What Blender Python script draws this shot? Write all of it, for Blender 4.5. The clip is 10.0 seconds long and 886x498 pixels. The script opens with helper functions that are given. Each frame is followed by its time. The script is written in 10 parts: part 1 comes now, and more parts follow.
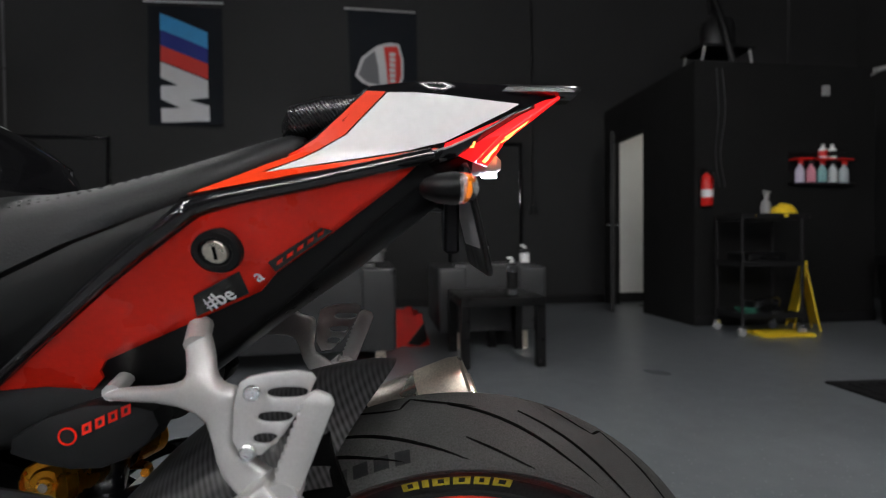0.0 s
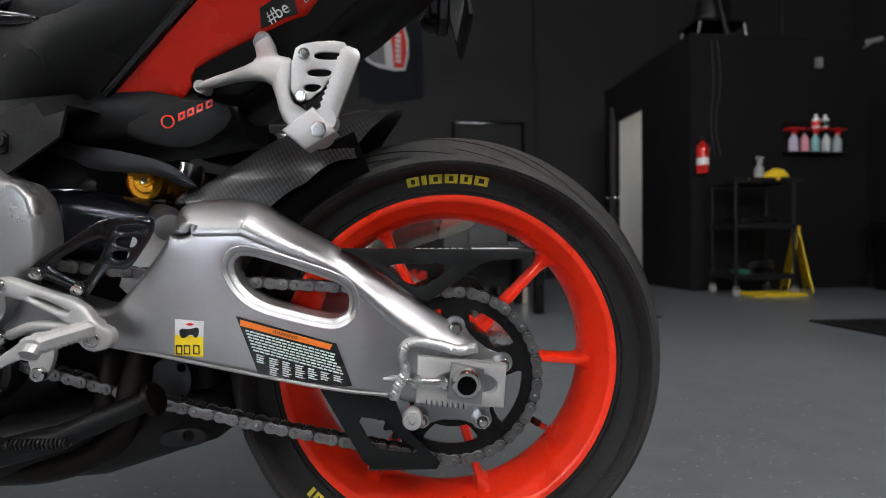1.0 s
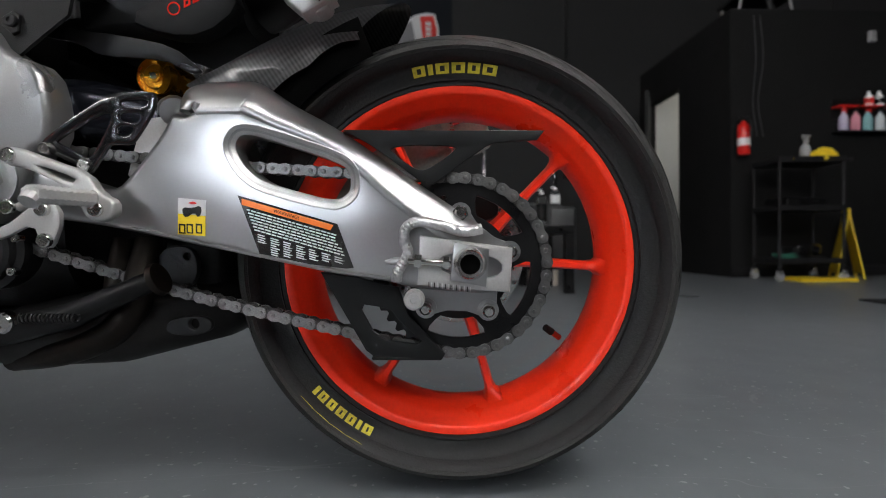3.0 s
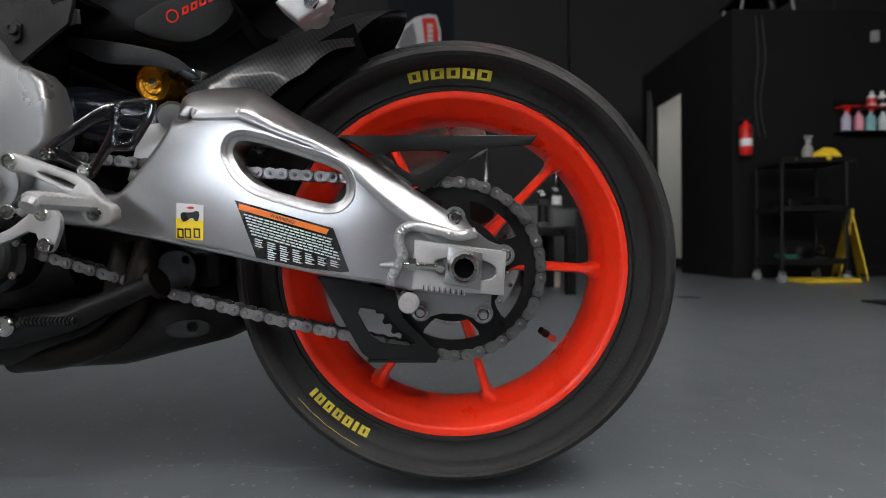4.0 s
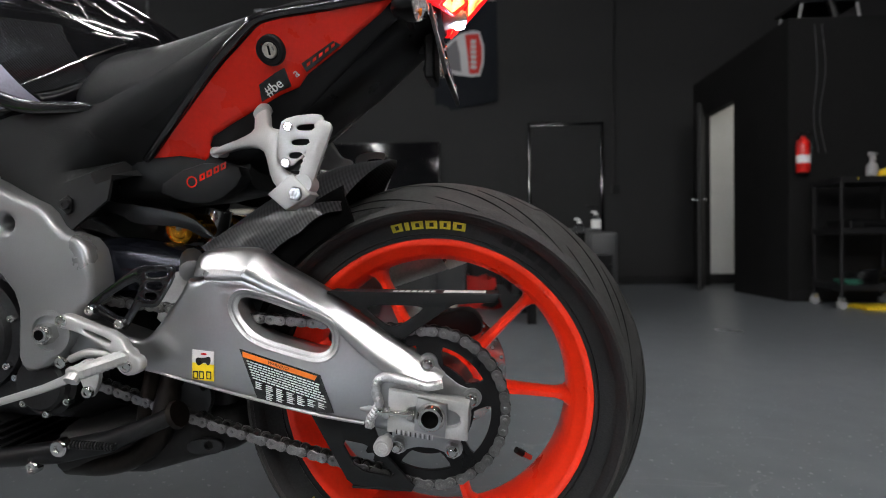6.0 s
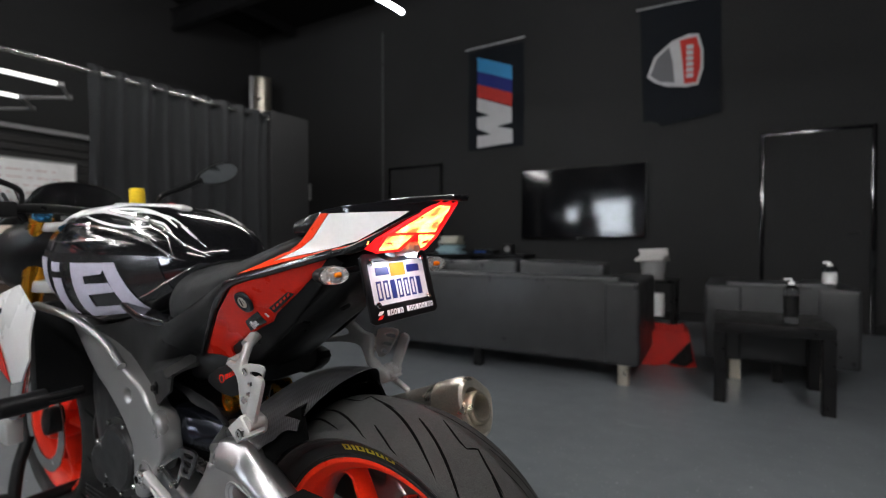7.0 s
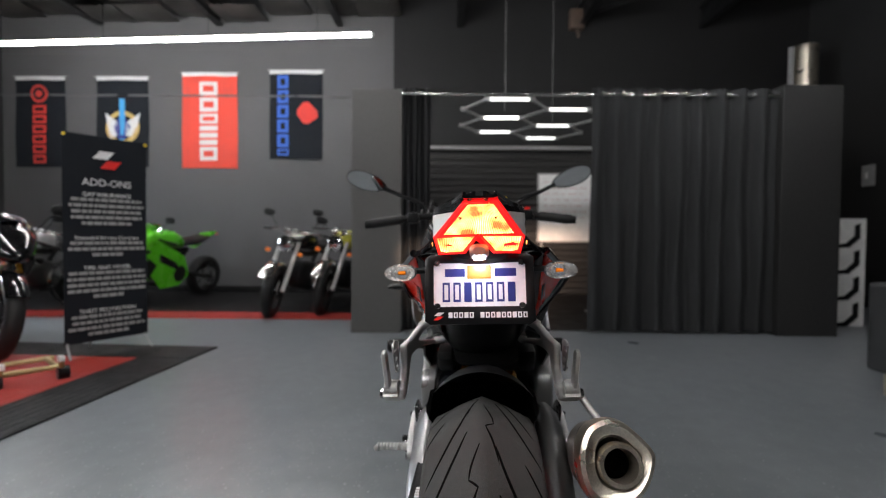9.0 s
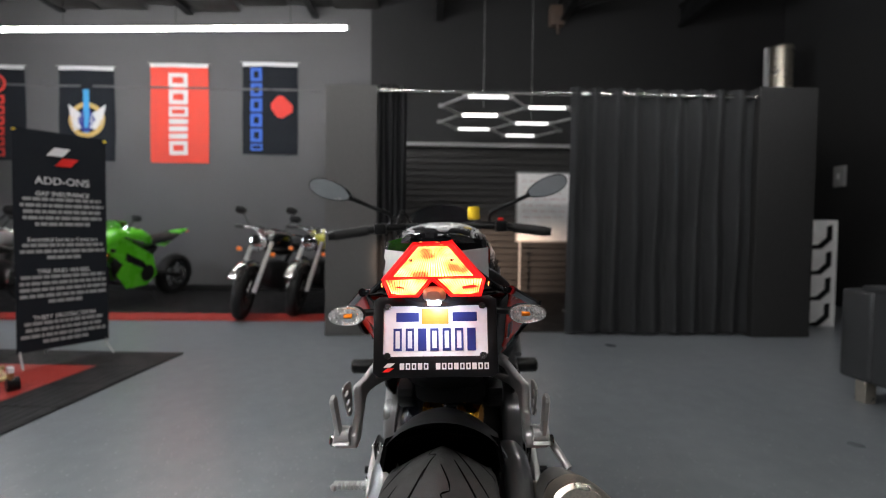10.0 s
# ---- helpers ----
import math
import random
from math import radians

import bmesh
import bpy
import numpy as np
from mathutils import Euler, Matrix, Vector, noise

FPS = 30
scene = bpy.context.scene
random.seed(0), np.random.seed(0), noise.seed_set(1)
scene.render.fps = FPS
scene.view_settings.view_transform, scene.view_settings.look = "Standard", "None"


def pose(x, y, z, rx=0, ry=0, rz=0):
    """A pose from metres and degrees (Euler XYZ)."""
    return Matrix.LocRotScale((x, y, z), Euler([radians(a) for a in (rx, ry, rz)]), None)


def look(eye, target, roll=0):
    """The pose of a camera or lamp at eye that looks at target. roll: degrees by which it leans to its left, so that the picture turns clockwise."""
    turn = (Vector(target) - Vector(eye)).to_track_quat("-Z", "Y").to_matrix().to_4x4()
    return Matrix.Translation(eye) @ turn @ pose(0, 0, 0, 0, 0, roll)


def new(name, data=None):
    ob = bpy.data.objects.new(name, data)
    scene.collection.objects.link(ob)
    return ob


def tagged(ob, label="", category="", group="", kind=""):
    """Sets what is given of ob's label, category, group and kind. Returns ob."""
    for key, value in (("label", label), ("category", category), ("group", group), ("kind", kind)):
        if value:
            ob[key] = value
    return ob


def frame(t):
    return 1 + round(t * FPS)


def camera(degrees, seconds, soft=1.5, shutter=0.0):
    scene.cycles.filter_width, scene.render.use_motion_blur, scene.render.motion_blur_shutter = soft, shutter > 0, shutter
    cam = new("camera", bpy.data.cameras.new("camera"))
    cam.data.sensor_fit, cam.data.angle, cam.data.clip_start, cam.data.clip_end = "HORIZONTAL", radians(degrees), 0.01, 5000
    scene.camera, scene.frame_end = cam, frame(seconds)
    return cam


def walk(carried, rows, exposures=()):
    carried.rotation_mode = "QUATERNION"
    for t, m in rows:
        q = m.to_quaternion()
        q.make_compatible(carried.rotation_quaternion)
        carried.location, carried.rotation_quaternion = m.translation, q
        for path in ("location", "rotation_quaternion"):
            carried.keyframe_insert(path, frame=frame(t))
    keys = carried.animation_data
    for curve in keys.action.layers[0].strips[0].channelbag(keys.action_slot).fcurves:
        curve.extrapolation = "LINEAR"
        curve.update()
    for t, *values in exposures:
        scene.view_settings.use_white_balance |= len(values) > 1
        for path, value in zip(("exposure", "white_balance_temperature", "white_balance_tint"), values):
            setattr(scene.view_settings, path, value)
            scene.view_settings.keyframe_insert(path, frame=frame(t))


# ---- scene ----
cam = camera(83.8, 10.0, 1.0)
# a fast wide lens, focused at the motorcycle
cam.data.dof.use_dof, cam.data.dof.focus_distance, cam.data.dof.aperture_fstop = True, 0.64, 4.0
PATH = [
    (0, (-0.0945, -0.5860, 0.8195), (0.1620, 1.3972, 0.7899), -0.48),
    (0.5, (-0.1004, -0.6974, 0.6795), (0.1914, 1.2810, 0.6543), -0.48),
    (1, (-0.1049, -0.7647, 0.4899), (0.1295, 1.2214, 0.4660), -0.55),
    (1.5, (-0.0752, -0.8012, 0.3628), (0.1158, 1.1895, 0.3406), -0.62),
    (2, (-0.0747, -0.7576, 0.3430), (0.0556, 1.2380, 0.3172), -0.41),
    (2.5, (-0.0736, -0.7458, 0.3447), (0.0369, 1.2510, 0.3190), -0.44),
    (4, (-0.0597, -0.7555, 0.3498), (0.0302, 1.2423, 0.3294), -0.62),
    (4.5, (-0.0569, -0.7549, 0.3521), (0.0385, 1.2427, 0.3304), -0.59),
    (5, (-0.0529, -0.7595, 0.3412), (0.0432, 1.2381, 0.3207), -0.59),
    (5.5, (-0.0488, -0.7686, 0.3766), (-0.0044, 1.2308, 0.3542), -0.59),
    (6, (0.0457, -0.8264, 0.5503), (-0.0706, 1.1701, 0.5263), -0.59),
    (6.2, (0.1243, -0.8439, 0.6504), (-0.1255, 1.1403, 0.6222), -0.65),
    (7.3, (0.6075, -0.6356, 0.9492), (-0.6626, 0.9091, 0.9191), 0.37),
    (7.5, (0.6840, -0.5743, 0.9561), (-0.7495, 0.8200, 0.9233), 0.52),
    (8, (0.8509, -0.3985, 0.9811), (-0.9855, 0.3927, 0.9401), 0.51),
    (8.5, (0.8427, -0.1926, 0.9662), (-1.1303, 0.1314, 0.9165), 0.41),
    (9, (0.7947, -0.0896, 0.9275), (-1.2045, -0.1044, 0.8744), 0.42),
    (9.5, (0.8319, -0.0404, 0.9172), (-1.1673, -0.0661, 0.8673), 0.52),
    (10, (0.6974, -0.0487, 0.9928), (-1.3002, 0.0141, 0.9154), 0.61),
]
walk(cam, [(t, look(e, g, r)) for t, e, g, r in PATH], [(0, -0.18), (0.5, 0.02), (1.5, 0.0), (2.5, -0.06), (4.5, -0.10), (5.3, -0.08), (6, 0.08), (7.5, -0.10), (8, -0.14), (8.5, -0.10), (9, 0.05), (10, 0.05)])


# ---------------------------------------------------------------- light
world = bpy.data.worlds.new("world")
scene.world = world
world.use_nodes = True
world.node_tree.nodes["Background"].inputs[0].default_value = (0.6, 0.7, 0.9, 1)
world.node_tree.nodes["Background"].inputs[1].default_value = 0.006


# ---------------------------------------------------------------- materials
def nodes_of(name):
    m = bpy.data.materials.new(name)
    m.use_nodes = True
    nt = m.node_tree
    return m, nt, nt.nodes["Principled BSDF"]


def mat(name, colour, rough=0.5, metal=0.0, vary=0.15, big=6.0, fine=120.0, bump=0.05, coat=0.0, rvary=0.1, per_piece=0.0, spec=0.5):
    """Base colour with stains at a big and a fine scale, uneven gloss and fine relief."""
    m, nt, b = nodes_of(name)
    N, L = nt.nodes, nt.links
    tc = N.new("ShaderNodeTexCoord")
    n1, n2 = N.new("ShaderNodeTexNoise"), N.new("ShaderNodeTexNoise")
    n1.inputs["Scale"].default_value, n1.inputs["Detail"].default_value = big, 6
    n2.inputs["Scale"].default_value, n2.inputs["Detail"].default_value = fine, 3
    for n in (n1, n2):
        L.new(tc.outputs["Object"], n.inputs["Vector"])
    add = N.new("ShaderNodeMath")
    add.operation = "ADD"
    L.new(n1.outputs["Fac"], add.inputs[0]), L.new(n2.outputs["Fac"], add.inputs[1])
    ramp = N.new("ShaderNodeMapRange")
    ramp.inputs["From Min"].default_value, ramp.inputs["From Max"].default_value = 0.7, 1.3
    ramp.inputs["To Min"].default_value, ramp.inputs["To Max"].default_value = 1 - vary, 1 + vary
    L.new(add.outputs[0], ramp.inputs["Value"])
    mul = N.new("ShaderNodeVectorMath")
    mul.operation = "SCALE"
    mul.inputs[0].default_value = colour
    L.new(ramp.outputs[0], mul.inputs["Scale"])
    out = mul.outputs[0]
    if per_piece:
        oi = N.new("ShaderNodeObjectInfo")
        r2 = N.new("ShaderNodeMapRange")
        r2.inputs["To Min"].default_value, r2.inputs["To Max"].default_value = 1 - per_piece, 1 + per_piece
        L.new(oi.outputs["Random"], r2.inputs["Value"])
        m2 = N.new("ShaderNodeVectorMath")
        m2.operation = "SCALE"
        L.new(out, m2.inputs[0]), L.new(r2.outputs[0], m2.inputs["Scale"])
        out = m2.outputs[0]
    L.new(out, b.inputs["Base Color"])
    rr = N.new("ShaderNodeMapRange")
    rr.inputs["From Min"].default_value, rr.inputs["From Max"].default_value = 0.3, 0.7
    rr.inputs["To Min"].default_value, rr.inputs["To Max"].default_value = max(0.02, rough - rvary), min(1, rough + rvary)
    L.new(n1.outputs["Fac"], rr.inputs["Value"]), L.new(rr.outputs[0], b.inputs["Roughness"])
    b.inputs["Metallic"].default_value = metal
    b.inputs["Specular IOR Level"].default_value = spec
    b.inputs["Coat Weight"].default_value = coat
    b.inputs["Coat Roughness"].default_value = 0.06
    if bump:
        bp = N.new("ShaderNodeBump")
        bp.inputs["Strength"].default_value, bp.inputs["Distance"].default_value = bump, 0.002
        L.new(n2.outputs["Fac"], bp.inputs["Height"]), L.new(bp.outputs[0], b.inputs["Normal"])
    return m


def glow(name, colour, strength):
    m, nt, b = nodes_of(name)
    b.inputs["Base Color"].default_value = (*colour, 1)
    b.inputs["Emission Color"].default_value = (*colour, 1)
    b.inputs["Emission Strength"].default_value = strength
    return m


def ribbed_glow(name, colour, low, high):
    """A lit lens whose moulded ribs gather the light in bright spots."""
    m, nt, b = nodes_of(name)
    N, L = nt.nodes, nt.links
    tc, no, mr = N.new("ShaderNodeTexCoord"), N.new("ShaderNodeTexNoise"), N.new("ShaderNodeMapRange")
    no.inputs["Scale"].default_value, no.inputs["Detail"].default_value = 38.0, 1
    L.new(tc.outputs["Object"], no.inputs["Vector"]), L.new(no.outputs["Fac"], mr.inputs["Value"])
    mr.inputs["From Min"].default_value, mr.inputs["From Max"].default_value = 0.35, 0.68
    mr.inputs["To Min"].default_value, mr.inputs["To Max"].default_value = low, high
    b.inputs["Base Color"].default_value = (*colour, 1)
    b.inputs["Emission Color"].default_value = (*colour, 1)
    L.new(mr.outputs[0], b.inputs["Emission Strength"])
    return m


def glass(name, colour=(1, 1, 1), rough=0.02):
    m, nt, b = nodes_of(name)
    b.inputs["Base Color"].default_value = (*colour, 1)
    b.inputs["Roughness"].default_value = rough
    b.inputs["Transmission Weight"].default_value = 1.0
    b.inputs["IOR"].default_value = 1.45
    return m


def weave(name, dark, light, period, rough, coat):
    """Twill weave: fine slanting bands of light and dark tows, broken across by a second set."""
    m, nt, b = nodes_of(name)
    N, L = nt.nodes, nt.links
    tc = N.new("ShaderNodeTexCoord")
    waves = []
    for turn, per in ((35, period), (-55, period * 1.9)):
        mp = N.new("ShaderNodeMapping")
        mp.inputs["Rotation"].default_value = (0, radians(turn), 0)
        wv = N.new("ShaderNodeTexWave")
        wv.inputs["Scale"].default_value, wv.inputs["Distortion"].default_value = 0.314 / per, 0.0
        L.new(tc.outputs["Object"], mp.inputs["Vector"]), L.new(mp.outputs[0], wv.inputs["Vector"])
        waves.append(wv)
    mul = N.new("ShaderNodeMath")
    mul.operation = "MULTIPLY_ADD"
    mul.inputs[1].default_value = 0.75
    dim = N.new("ShaderNodeMath")
    dim.operation = "MULTIPLY"
    dim.inputs[1].default_value = 0.25
    L.new(waves[1].outputs["Fac"], dim.inputs[0])
    L.new(waves[0].outputs["Fac"], mul.inputs[0]), L.new(dim.outputs[0], mul.inputs[2])
    mx = N.new("ShaderNodeMix")
    mx.data_type = "RGBA"
    mx.inputs["A"].default_value, mx.inputs["B"].default_value = (*dark, 1), (*light, 1)
    L.new(mul.outputs[0], mx.inputs["Factor"])
    L.new(mx.outputs["Result"], b.inputs["Base Color"])
    b.inputs["Roughness"].default_value, b.inputs["Specular IOR Level"].default_value = rough, 0.22
    b.inputs["Coat Weight"].default_value, b.inputs["Coat Roughness"].default_value = coat, 0.05
    return m


def floor_paint():
    """Grey epoxy: wide faint clouds, worn streaks, tiny pale chips and thin scratches."""
    m, nt, b = nodes_of("floor_epoxy")
    N, L = nt.nodes, nt.links
    tc = N.new("ShaderNodeTexCoord")
    n1, n2, n3, n4 = (N.new("ShaderNodeTexNoise") for _ in range(4))
    for n, s, d in ((n1, 0.7, 3), (n2, 9.0, 3), (n3, 160.0, 2), (n4, 70.0, 1)):
        n.inputs["Scale"].default_value, n.inputs["Detail"].default_value = s, d
        L.new(tc.outputs["Object"], n.inputs["Vector"])
    half = N.new("ShaderNodeMath")
    half.operation = "MULTIPLY"
    add = N.new("ShaderNodeMath")
    add.operation = "MULTIPLY_ADD"
    add.inputs[1].default_value = 0.38
    half.inputs[1].default_value = 0.62
    L.new(n1.outputs["Fac"], half.inputs[0])
    L.new(n2.outputs["Fac"], add.inputs[0]), L.new(half.outputs[0], add.inputs[2])
    cr = N.new("ShaderNodeValToRGB")
    cr.color_ramp.elements[0].position, cr.color_ramp.elements[1].position = 0.3, 0.7
    cr.color_ramp.elements[0].color, cr.color_ramp.elements[1].color = (0.118, 0.131, 0.143, 1), (0.192, 0.208, 0.224, 1)
    L.new(add.outputs[0], cr.inputs["Fac"])
    # chips
    chip = N.new("ShaderNodeMapRange")
    chip.inputs["From Min"].default_value, chip.inputs["From Max"].default_value = 0.69, 0.75
    L.new(n4.outputs["Fac"], chip.inputs["Value"])
    # scratches: thin level lines of a stretched noise
    mp = N.new("ShaderNodeMapping")
    mp.inputs["Scale"].default_value = (0.5, 2.6, 1.0)
    mp.inputs["Rotation"].default_value = (0, 0, radians(27))
    n5 = N.new("ShaderNodeTexNoise")
    n5.inputs["Scale"].default_value, n5.inputs["Detail"].default_value = 1.6, 2
    L.new(tc.outputs["Object"], mp.inputs["Vector"]), L.new(mp.outputs[0], n5.inputs["Vector"])
    dist = N.new("ShaderNodeMath")
    dist.operation = "SUBTRACT"
    dist.inputs[1].default_value = 0.5
    ab = N.new("ShaderNodeMath")
    ab.operation = "ABSOLUTE"
    line = N.new("ShaderNodeMapRange")
    line.inputs["From Min"].default_value, line.inputs["From Max"].default_value = 0.0012, 0.0004
    line.inputs["To Max"].default_value = 0.28
    L.new(n5.outputs["Fac"], dist.inputs[0]), L.new(dist.outputs[0], ab.inputs[0]), L.new(ab.outputs[0], line.inputs["Value"])
    mxv = N.new("ShaderNodeMath")
    mxv.operation = "MAXIMUM"
    L.new(chip.outputs[0], mxv.inputs[0]), L.new(line.outputs[0], mxv.inputs[1])
    mx = N.new("ShaderNodeMix")
    mx.data_type = "RGBA"
    L.new(mxv.outputs[0], mx.inputs["Factor"]), L.new(cr.outputs["Color"], mx.inputs["A"])
    mx.inputs["B"].default_value = (0.34, 0.35, 0.36, 1)
    L.new(mx.outputs["Result"], b.inputs["Base Color"])
    rr = N.new("ShaderNodeMapRange")
    rr.inputs["From Min"].default_value, rr.inputs["From Max"].default_value = 0.3, 0.7
    rr.inputs["To Min"].default_value, rr.inputs["To Max"].default_value = 0.27, 0.33
    L.new(n1.outputs["Fac"], rr.inputs["Value"]), L.new(rr.outputs[0], b.inputs["Roughness"])
    bp = N.new("ShaderNodeBump")
    bp.inputs["Strength"].default_value, bp.inputs["Distance"].default_value = 0.05, 0.001
    L.new(n3.outputs["Fac"], bp.inputs["Height"]), L.new(bp.outputs[0], b.inputs["Normal"])
    return m


